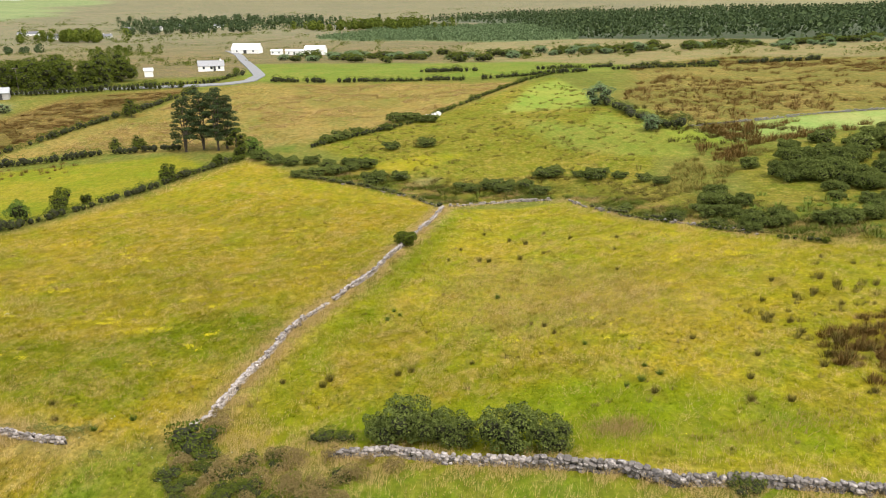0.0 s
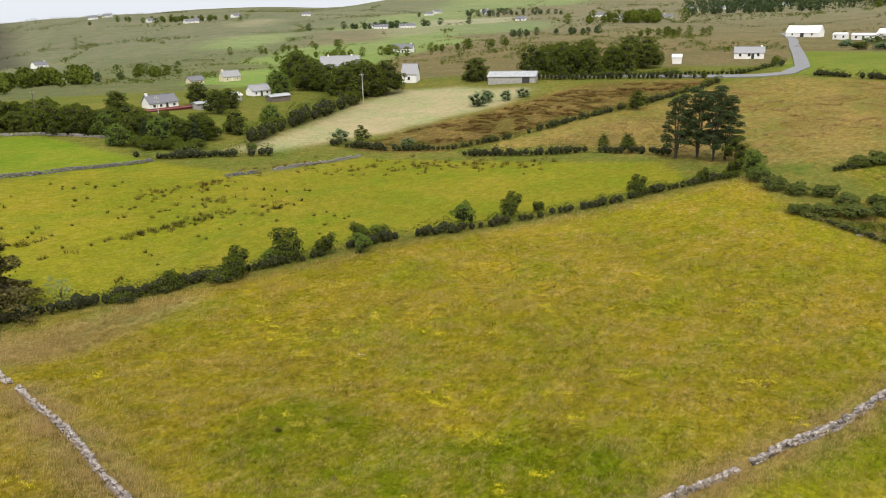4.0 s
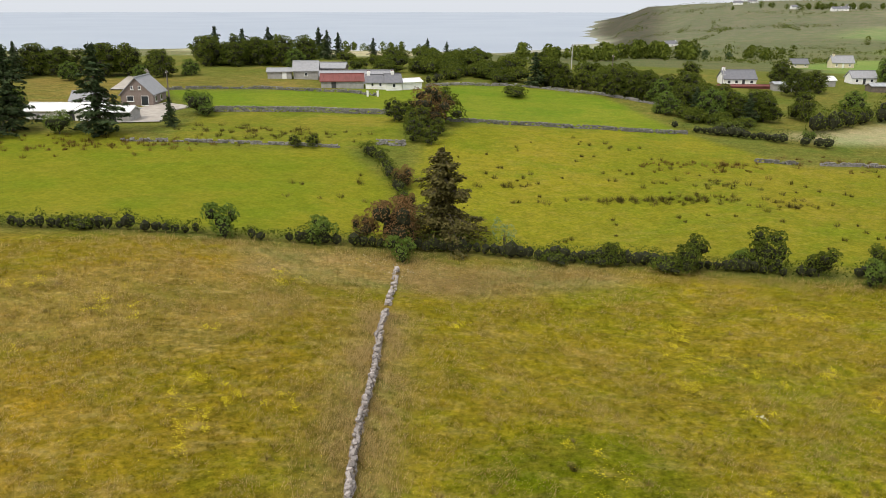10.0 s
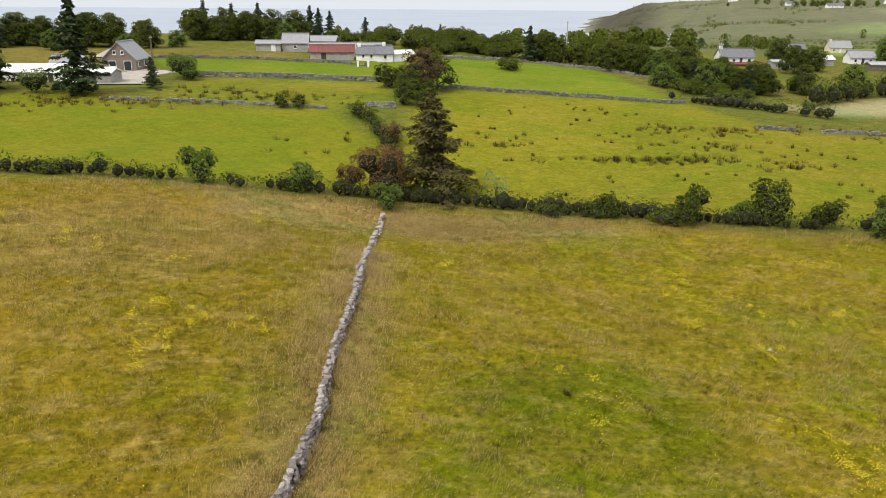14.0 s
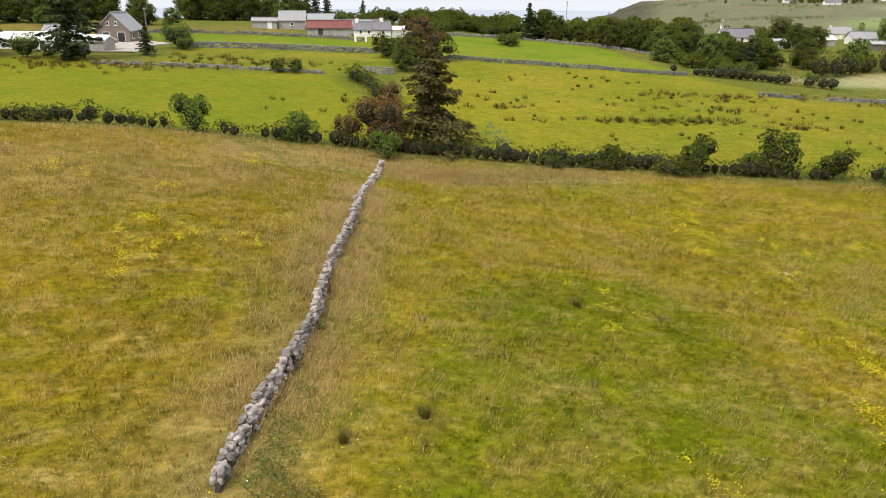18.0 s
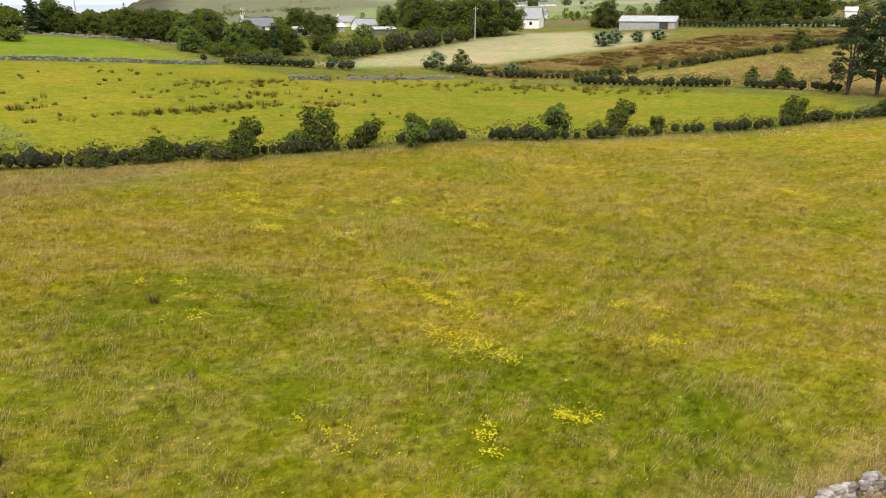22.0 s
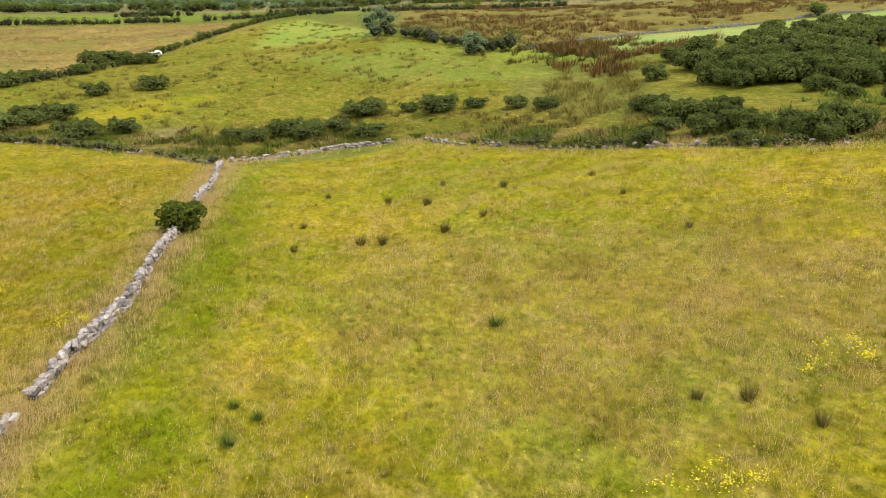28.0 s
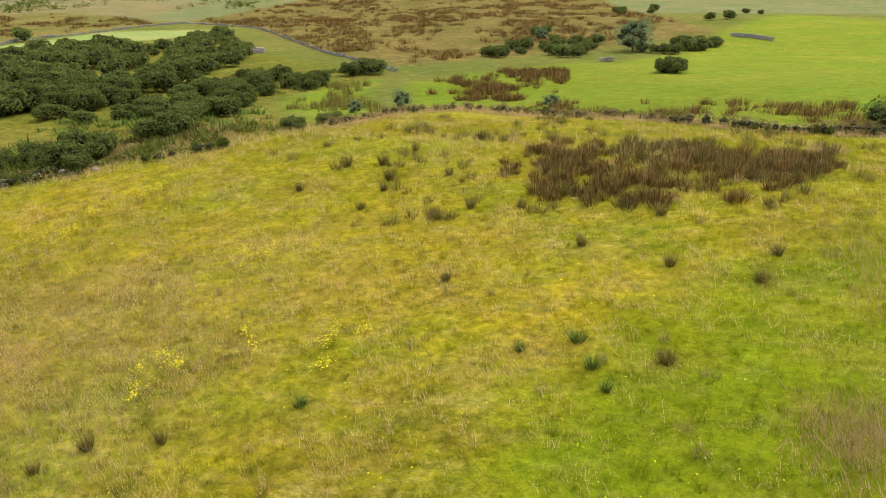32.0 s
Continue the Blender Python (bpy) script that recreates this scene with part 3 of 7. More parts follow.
# (outline, tint, dryness, softness of the edge); later ones lie over earlier ones
FIELDS = [
    ([(-82.6, -32.8), (60, -40), (60, 46), (-86.9, 46.0)], (0.150, 0.165, 0.014), 0.5),
    ([(-16, 48), (-22, 45), (-67, 53), (-75, 62), (-70, 82), (-59, 115), (-35, 170), (-18, 149), (2, 134), (7, 122), (-1, 95), (-8, 77), (-13, 60)], (0.262, 0.198, 0.013), 1.0),
    ([(-22, 45), (-67, 53), (-74, 50), (-76.5, 7.3), (-60, -30), (-20, 10)], (0.242, 0.170, 0.013), 1.2),
    ([(-14, 47), (-12.9, 60), (-8, 77), (1, 103), (7, 122), (28, 123), (32, 106), (39, 89), (46, 74), (64, 65), (67, 60), (61, 50), (51, 28), (34, 28), (12, 36), (0, 42)], (0.300, 0.244, 0.016), 0.9),
    ([(-12, 48), (-10, 62), (-7, 74), (0, 96), (5, 112), (9, 118), (9, 108), (3, 92), (-1, 78), (-4, 66), (-4, 52)], (0.180, 0.182, 0.007), 0.5),
    ([(-10, 47), (2, 43), (12, 38), (24, 34), (26, 40), (20, 48), (10, 52), (0, 54)], (0.188, 0.206, 0.008), 0.4),
    ([(-9, 52), (-4, 72), (4, 70), (12, 62), (16, 54), (6, 50)], (0.245, 0.200, 0.012), 1.0),
    ([(-72, 40), (-71, 74), (-66, 77), (-62, 60), (-64, 40)], (0.300, 0.215, 0.085), 1.3),
    ([(-58, 20), (-50, 22), (-48, 40), (-60, 48), (-66, 34)], (0.275, 0.190, 0.045), 1.3),
    ([(6, 64), (4, 80), (12, 92), (22, 82), (26, 70), (20, 60)], (0.325, 0.255, 0.034), 1.25),
    ([(-22, 64), (-14, 60), (-11, 70), (-18, 76), (-30, 66), (-34, 58)], (0.160, 0.155, 0.006), 0.8),
    ([(-20, 50), (-20, 64), (-28, 68), (-38, 68), (-40, 60), (-36, 54), (-24, 51)], (0.165, 0.160, 0.007), 0.75),
    ([(-81.0, 15.2), (-113.6, -13.5), (-118.4, 17.5), (-110.0, 23.9), (-109.9, 49.6), (-95.5, 55.3), (-77, 56), (-78.0, 30.0)], PASTURE, 0.15),
    ([(-77, 58), (-95.4, 57.1), (-111.7, 61.7), (-126.3, 69.8), (-128.1, 110.2), (-106.4, 117.7), (-106.7, 146.8), (-80.0, 160.0), (-52, 176), (-42, 164), (-50, 140), (-68, 94)], (0.208, 0.190, 0.016), 0.35),
    ([(-111.4, 23.9), (-109.9, 48.8), (-112.5, 58.2), (-135.6, 60.5), (-136.4, 43.7), (-134.7, 27.8)], (0.190, 0.18, 0.02), 0.4),
    ([(-137.8, 26.2), (-137.1, 59.6), (-127.8, 68.9), (-128.1, 110.2), (-162.3, 106.0), (-170.6, 89.1), (-164.3, 68.1), (-158.1, 33.2), (-156.3, 15.3)], (0.160, 0.195, 0.018), 0.1),
    ([(-127.6, 125.6), (-122.6, 138.3), (-122.4, 166.4), (-118.0, 198.0), (-113.0, 217.0), (-117.0, 237.0), (-144.0, 233.0), (-159.0, 222.0), (-154.3, 198.3), (-134.9, 149.6)], HAY, 0.1),
    ([(-115.5, 149.8), (-120.0, 177.0), (-115.0, 198.0), (-109.0, 226.0), (-105.0, 250.0), (-68, 270), (-76, 233), (-88.0, 207.0), (-94.0, 174.0), (-98.0, 160.0)], BOG, 0.8),
    ([(-24, 183), (-36, 178), (-72, 180), (-92.0, 172.0), (-86.0, 207.0), (-74, 233), (-64, 272), (-49, 279), (0, 274), (46, 262), (26, 233), (9, 211)], TAN, 1.2),
    ([(-54, 283), (-60, 300), (-70, 380), (60, 360), (110, 283), (57, 279)], (0.15, 0.18, 0.03), 0.4),
    ([(-20, 180), (-10, 190), (9, 209), (43, 254), (56, 268), (57, 200), (57, 165), (50, 140), (42, 126), (30, 144), (12, 142), (-8, 160)], (0.165, 0.152, 0.016), 0.9),
    ([(28, 205), (44, 250), (56, 262), (57, 205), (50, 196)], (0.22, 0.245, 0.045), 0.1),
    ([(-25, 152), (-10, 142), (8, 125), (21, 129), (28, 125), (33, 107), (42, 82), (52, 71), (60, 80), (46, 110), (44, 124), (30, 143), (10, 146), (-12, 162)], (0.140, 0.125, 0.018), 0.9),
    ([(55, 112), (57, 124), (69, 133), (98, 145), (126, 146), (150, 150), (168, 134), (135, 108), (105, 78), (75, 84), (52, 71), (46, 95)], (0.150, 0.140, 0.020), 0.8),
    ([(66, 142), (64, 158), (79, 160), (97, 165), (132, 167), (175, 168), (190, 150), (180, 138), (150, 148), (120, 152), (90, 146)], LIME, 0.1),
    ([(55, 150), (66, 142), (64, 158), (60, 195), (56, 195)], (0.21, 0.23, 0.035), 0.3),
    ([(30, 192), (44, 174), (50, 186), (58, 158), (55, 136), (44, 146), (34, 160)], (0.185, 0.190, 0.034), 0.5),
    ([(-8, 158), (4, 166), (16, 164), (2, 152)], (0.235, 0.205, 0.012), 0.6),
    ([(0, 140), (5, 141), (9, 148), (4, 147)], (0.24, 0.20, 0.09), 0.8),
    ([(55, 70), (64, 66), (80, 74), (100, 77), (92, 82), (75, 82)], (0.18, 0.22, 0.02), 0.2),
    ([(66, 64), (67, 59), (61, 50), (51, 28), (60, 15), (120, 40), (125, 48), (112, 60), (95, 72)], (0.172, 0.200, 0.016), 0.4),
    ([(122, 44), (72, 30), (60, 14), (62, -20), (180, -40), (240, -10), (175, 22), (150, 30)], (0.188, 0.218, 0.018), 0.4),
    ([(113, 80), (200, 140), (240, 180), (360, 180), (420, 60), (260, 30), (180, 18), (150, 52), (130, 66)], (0.160, 0.115, 0.038), 1.0),
    ([(63, 163), (80, 162), (97, 168), (230, 178), (260, 240), (150, 340), (90, 300), (80, 250), (60, 205)], (0.170, 0.135, 0.04), 0.9),
    ([(-173.2, -14.9), (-136.6, -8.4), (-137.6, 17.9), (-156.3, 15.3), (-162.2, 49.5), (-174.4, 33.4)], (0.19, 0.15, 0.04), 0.6),
    ([(-654, 500), (-760, 620), (-705, 680), (-640, 612), (-590, 512)], (0.20, 0.25, 0.075), 0.1),
    ([(-930, 760), (-985, 880), (-925, 860), (-880, 745)], (0.36, 0.29, 0.19), 0.2),
    ([polar(38, 1180), polar(31, 1150), polar(32, 1010), polar(38, 1000)], (0.42, 0.36, 0.25), 0.2),
    ([polar(46, 930), polar(41.5, 1000), polar(41.5, 760), polar(47.5, 720)], (0.185, 0.14, 0.085), 0.5),
    ([polar(41.2, 1000), polar(37.6, 980), polar(37.6, 840), polar(41.4, 800)], (0.30, 0.27, 0.15), 0.2),
    ([polar(36.5, 960), polar(29, 1000), polar(29, 760), polar(36, 780)], (0.17, 0.22, 0.07), 0.1),
    ([polar(6, 740), polar(1, 640), polar(-8, 560), polar(-15, 560), polar(-15, 800), polar(-11, 1150), polar(0, 1100)], (0.115, 0.145, 0.055), 0.1),
    ([polar(-2, 1400), polar(-10, 1100), polar(-15, 570), polar(-25, 520), polar(-37, 480), polar(-60, 700), polar(-45, 1700), polar(-10, 1700)], (0.032, 0.045, 0.022), 0.0),
]


def axis(lo, hi, step, far_lo, far_hi, growth):
    mid = list(np.arange(lo, hi + step / 2, step))
    up, down, s = [], [], step
    v = hi
    while v < far_hi:
        s *= growth
        v += s
        up.append(v)
    v, s = lo, step
    while v > far_lo:
        s *= growth
        v -= s
        down.append(v)
    return np.array(down[::-1] + mid + up)


CELLS = 900
CELL_U, CELL_V = np.random.default_rng(11).uniform(-18, 20, CELLS), np.random.default_rng(12).uniform(22, 33, CELLS)


def field_cells(x, y):
    """Skewed fields, longer and larger away from the hub to fit the camera's view."""
    az, v = np.arctan2(-(x - HUB[0]), y - HUB[1]), 4 * np.log(np.maximum(np.hypot(x - HUB[0], y - HUB[1]), 1.0))
    return 9 * az + 0.35 * (v - 27), v


def tints(x, y, rng):
    """Colour and dryness of the ground."""
    n = len(x)
    c = np.zeros((n, 4))
    r = np.hypot(x - HUB[0], y - HUB[1])
    kind = np.array([(0.175, 0.172, 0.080, 0.3), (0.225, 0.175, 0.095, 0.6), (0.165, 0.125, 0.075, 0.7), (0.20, 0.25, 0.07, 0.1), (0.125, 0.13, 0.065, 0.4), (0.42, 0.36, 0.24, 0.2), (0.205, 0.19, 0.115, 0.5)])
    pick = rng.choice(7, CELLS, p=(0.2, 0.22, 0.19, 0.06, 0.12, 0.06, 0.15))
    u, v = field_cells(x, y)
    best = np.zeros(n, int)
    for k in range(0, n, 20000):
        best[k:k + 20000] = ((u[k:k + 20000, None] - CELL_U) ** 2 + (v[k:k + 20000, None] - CELL_V) ** 2).argmin(1)
    c[:] = kind[pick[best]]
    c[r < 260] = (0.14, 0.14, 0.03, 0.5)
    for poly, tint, dry in FIELDS:
        m = inside(poly, x, y)
        c[m] = (*tint, dry)
    # grey air haze mixed into the ground's own colour, stronger with distance
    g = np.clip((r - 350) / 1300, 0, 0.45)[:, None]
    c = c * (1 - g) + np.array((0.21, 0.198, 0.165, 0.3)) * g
    # trodden, dry strips beside the walls
    for line, w in ((WALL_N, 1.5), (WALL_W, 2.0)):
        d = line_distance(line, x, y)
        k = np.clip(1.4 - d / w, 0, 1)[:, None]
        c = c * (1 - k) + np.array((0.285, 0.205, 0.082, 1.0)) * k
    # darker tone along the foot of the hedge
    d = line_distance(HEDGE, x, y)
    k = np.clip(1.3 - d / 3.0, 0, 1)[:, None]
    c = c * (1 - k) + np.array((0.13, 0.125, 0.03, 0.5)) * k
    # heath greyed for haze on the far headland, bare rock, sand at the shore
    z = land(x, y)
    az = np.degrees(np.arctan2(-(x - HUB[0]), y - HUB[1]))
    k = (r > 900) & (az > 52)
    c[k] = c[k] * 0.78 + np.array((0.16, 0.135, 0.105, 0.3)) * 0.22
    c[(r > 800) & (az > 66.3) & (az < 72) & (z > -16)] = (0.085, 0.075, 0.062, 0.2)
    c[(z < -16.5) & (r > 300)] = (0.33, 0.30, 0.25, 0.0)
    return c


gx = axis(-86.5, 69.1, 1.0, -4900, 4900, 1.022)
gy = axis(20, 150, 1.0, -900, 4900, 1.022)
X, Y = np.meshgrid(gx, gy)
Z = land(X, Y)
nx, ny = len(gx), len(gy)
me = bpy.data.meshes.new("ground")
me.vertices.add(nx * ny)
me.vertices.foreach_set("co", np.stack([X, Y, Z], -1).reshape(-1).astype(np.float32))
idx = np.arange(nx * ny).reshape(ny, nx)
F = np.stack([idx[:-1, :-1], idx[:-1, 1:], idx[1:, 1:], idx[1:, :-1]], -1).reshape(-1, 4)
me.loops.add(F.size)
me.loops.foreach_set("vertex_index", F.reshape(-1).astype(np.int32))
me.polygons.add(len(F))
me.polygons.foreach_set("loop_start", np.arange(0, F.size, 4, dtype=np.int32))
me.polygons.foreach_set("loop_total", np.full(len(F), 4, dtype=np.int32))
me.polygons.foreach_set("use_smooth", np.ones(len(F), bool))
me.update(calc_edges=True)
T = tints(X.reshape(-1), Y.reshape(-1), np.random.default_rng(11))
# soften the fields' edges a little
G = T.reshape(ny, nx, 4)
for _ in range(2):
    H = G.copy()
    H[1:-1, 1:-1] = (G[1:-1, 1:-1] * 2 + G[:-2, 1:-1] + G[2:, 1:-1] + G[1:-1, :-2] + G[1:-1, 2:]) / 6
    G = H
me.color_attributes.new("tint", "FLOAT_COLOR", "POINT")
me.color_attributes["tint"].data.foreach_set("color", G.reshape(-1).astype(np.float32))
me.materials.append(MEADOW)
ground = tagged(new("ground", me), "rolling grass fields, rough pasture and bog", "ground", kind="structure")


def tint_at(x, y):
    i = np.clip(np.searchsorted(gx, x), 1, nx - 1)
    j = np.clip(np.searchsorted(gy, y), 1, ny - 1)
    return G[j, i]


# the sea to the horizon, its far rim bent up to fit the camera's view
a = np.radians(np.linspace(20, 150, 60))
rings = ((250, -18.0), (2400, -18.0), (3200, -15.0), (4000, -8.0), (4850, 2.0))
v = [(HUB[0] - r * math.sin(t), HUB[1] + r * math.cos(t), z) for r, z in rings for t in a]
f = [(60 * k + i, 60 * k + i + 1, 60 * k + 61 + i, 60 * k + 60 + i) for k in range(len(rings) - 1) for i in range(59)]
sea = tagged(new("water", mesh_of("water", v, f, SEA, True)), "calm grey-blue sea under a pale sky", "sea", kind="structure")


# ---- plants: kinds ----
def bush(name, label, category, mat, seed, w=1.2, h=1.4, n=900, size=0.22, lobes=6, group="", trunk=False, spread=0.8, core=0.66, slim=0.6):
    r = np.random.default_rng(seed)
    L = [(0, 0, h * 0.4, w * 0.62, w * 0.62, h * 0.46)]
    for k in range(lobes):
        a = 2 * math.pi * k / lobes + r.uniform(-0.4, 0.4)
        d = w * r.uniform(0.4, 0.65)
        s = r.uniform(0.32, 0.5)
        L.append((d * math.cos(a), d * math.sin(a), h * r.uniform(0.25, 0.8), w * s, w * s, h * s * r.uniform(0.6, 0.95)))
    L += knobs(L, lobes * 4, r, (0.28, 0.55))
    e = thing(name, label, category, group)
    part("crown", crown_mesh("crown", L, int(n * 1.7), size * 0.95, mat, r, 0.3, spread, core, slim), e)
    if trunk:
        part("stem", join_meshes("stem", [tube([(0, 0, -0.2), (0.05 * k, 0.1 - 0.1 * k, h * 0.3), (0.25 * (k - 1), 0.2 * (1 - k), h * 0.55)], (0.07, 0.05, 0.03), 5) for k in range(3)], BARK), e)
    return e


def broadleaf(label, mat, seed, H=8.0, W=3.2, n=1800, size=0.38, clear=0.22, lobes=10, group="", category="tree"):
    r = np.random.default_rng(seed)
    L = []
    blocks = [tube([(0, 0, -0.3), (r.uniform(-0.1, 0.1), 0.05, H * 0.25), (r.uniform(-0.3, 0.3), r.uniform(-0.3, 0.3), H * 0.75)], (H * 0.032, H * 0.024, H * 0.008))]
    for k in range(lobes):
        a, f = k * 2.4 + r.uniform(-0.3, 0.3), (k + 0.5) / lobes
        z = H * (clear + 0.10 + (0.82 - clear) * f * r.uniform(0.9, 1.05))
        d = W * (0.62 * math.sqrt(max(0.02, 1 - (2 * f - 0.75) ** 2 * 0.8))) * r.uniform(0.7, 1.1) if f < 0.9 else 0.1
        s = W * r.uniform(0.36, 0.52) * (1.05 - 0.35 * f)
        L.append((d * math.cos(a), d * math.sin(a), z, s, s, s * r.uniform(0.7, 0.9)))
        blocks.append(tube([(0, 0, z * 0.45), (d * 0.5 * math.cos(a), d * 0.5 * math.sin(a), z * 0.75), (d * math.cos(a), d * math.sin(a), z)], (H * 0.012, H * 0.008, H * 0.003), 5))
    L += knobs(L, lobes * 3, r, (0.35, 0.7))
    e = thing("tree", label, category, group)
    part("trunk", join_meshes("trunk", blocks, BARK), e)
    part("crown", crown_mesh("crown", L, int(n * 1.6), size * 0.85, mat, r, 0.45, 0.8, 0.62), e)
    return e


def conifer(label, mat, seed, H=11.0, W=2.6, n=46, group="", clear=0.06, ragged=0.25, size=0.42, name="conifer_tree", full=1.0, taper=0.8):
    """Trunk, tiers of drooping boughs, and needle sprays along each bough."""
    r = np.random.default_rng(seed)
    trunk = [tube([(0, 0, -0.3), (0.04 * H * r.uniform(-0.3, 0.3), 0, H * 0.5), (0.05 * H * r.uniform(-0.3, 0.3), 0.02 * H * r.uniform(-1, 1), H)], (H * 0.020, H * 0.012, 0.02), 6)]
    pts, nrm = [], []
    for k in range(n):
        f = (k + 0.5) / n
        z = H * (clear + (0.97 - clear) * f)
        reach = W * ((1 - f) ** taper + 0.07) * r.uniform(1 - 2 * ragged, 1 + ragged * 0.6)
        a = k * 2.4 + r.uniform(-0.5, 0.5)
        tip = (reach * math.cos(a), reach * math.sin(a), z - reach * r.uniform(0.0, 0.32))
        trunk.append(tube([(0, 0, z), (tip[0] * 0.5, tip[1] * 0.5, z + 0.02 * H * r.uniform(-0.5, 1)), tip], (H * 0.005, H * 0.003, 0.01), 4))
        m = int((16 + 22 * reach) * full)
        s = r.random(m) ** 0.75
        w = 0.30 * reach * (1.15 - s)
        q = np.stack([s * tip[0], s * tip[1], z + s * (tip[2] - z)], 1)
        q += np.stack([-math.sin(a) * np.ones(m), math.cos(a) * np.ones(m), np.zeros(m)], 1) * (r.normal(size=m) * w)[:, None]
        q[:, 2] += r.normal(size=m) * 0.12 - 0.06
        pts.append(q)
        nrm.append(np.tile((0.3 * math.cos(a), 0.3 * math.sin(a), 0.9), (m, 1)))
    pts, nrm = np.concatenate(pts), np.concatenate(nrm)
    e = thing(name, label, "conifer", group)
    part("trunk", join_meshes("trunk", trunk, BARK), e)
    part("crown", quads("crown", cards(pts, nrm, size * (0.6 + H / 25), r, 0.55, 0.5), mat), e)
    return e


def cypress(label, seed, H=12.0, W=3.4, lean=0.0, group=""):
    """A tall seaside conifer with bare stems below and dark layered plates of foliage."""
    r = np.random.default_rng(seed)
    blocks, L = [], []
    for k in range(3):
        a = 2.1 * k + r.uniform(0, 0.5)
        blocks.append(tube([(0.2 * k, 0, -0.3), (0.5 * math.cos(a), 0.5 * math.sin(a), H * 0.4), (1.1 * math.cos(a) + lean, 1.1 * math.sin(a), H * 0.92)], (0.2, 0.15, 0.04), 7))
    for k in range(28):
        f = k / 27
        a = k * 2.4 + r.uniform(-0.4, 0.4)
        z = H * (0.21 + 0.73 * f)
        d = W * (0.85 - 0.55 * abs(f - 0.35) - 0.25 * f) * r.uniform(0.7, 1.15)
        s = W * r.uniform(0.24, 0.42)
        L.append((d * math.cos(a) + lean * f, d * math.sin(a), z, s, s, s * r.uniform(0.34, 0.6)))
        blocks.append(tube([(0, 0, z - 1.2), (d * 0.6 * math.cos(a), d * 0.6 * math.sin(a), z - 0.4), (d * math.cos(a), d * math.sin(a), z)], (0.09, 0.06, 0.02), 5))
    e = thing("cypress_tree", label, "conifer", group)
    part("trunk", join_meshes("trunk", blocks, BARK), e)
    part("crown", crown_mesh("crown", L, 6200, 0.36, NEEDLE, r, 0.5, 0.7, 0.35, 0.45), e)
    return e


def hedge(label, line, mat, seed, w=1.3, h=1.6, step=0.9, per=60, size=0.24, name="hedge", gaps=()):
    """A run of overgrown hedge: lumps of leaf sprays on an uneven core, following the ground."""
    r = np.random.default_rng(seed)
    pts, way = along(line, step, r, w * 0.18)
    L = []
    swell = np.interp(np.arange(len(pts)), np.arange(0, len(pts) + 6, 6), r.uniform(0.72, 1.25, (len(pts) + 6) // 6 + 1)[:len(np.arange(0, len(pts) + 6, 6))])
    for i, (x, y) in enumerate(pts):
        if any(a < i / len(pts) < b for a, b in gaps):
            continue
        k = swell[i] * r.uniform(0.62, 1.25)
        L.append((x, y, gz(x, y) + h * k * 0.42, w * k * r.uniform(0.55, 0.8), w * k * r.uniform(0.55, 0.8), h * k * 0.56))
    e = thing(name, label, "hedge")
    for k in range(0, len(L), 14):
        run = L[k:k + 14]
        run = run + knobs(run, 4 * len(run), r, (0.3, 0.65))
        tagged(part("section", crown_mesh("section", run, int(per * min(14, len(run)) * 2.0), size * 0.85, mat, r, 0.3, 0.8, 0.68), e), kind="stuff")
    return e
# ---- dry stone walls ----
def stone_mesh(name, seed, mat):
    r = np.random.default_rng(seed)
    bm = bmesh.new()
    bmesh.ops.create_cube(bm, size=1)
    bmesh.ops.bevel(bm, geom=list(bm.edges), offset=0.2, segments=1, affect="EDGES")
    for v in bm.verts:
        v.co *= 1 + r.uniform(-0.16, 0.08)
        v.co += Vector(r.uniform(-0.07, 0.07, 3))
        v.co.z += 0.12 * v.co.x * r.uniform(-1, 1)
    me = bpy.data.meshes.new(name)
    bm.to_mesh(me)
    bm.free()
    me.materials.append(mat)
    return me


STONES = [stone_mesh("stone", 40 + k, STONE) for k in range(8)]
BLOCKS = [(np.array([v.co[:] for v in m.vertices]), [tuple(p.vertices) for p in m.polygons]) for m in STONES]
BRICKS = []
for k in range(6):
    _r = np.random.default_rng(90 + k)
    _v, _f = box(-0.5, -0.5, -0.5, 0.5, 0.5, 0.5)
    BRICKS.append((np.array(_v) * _r.uniform(0.75, 1.15, (8, 3)), _f))


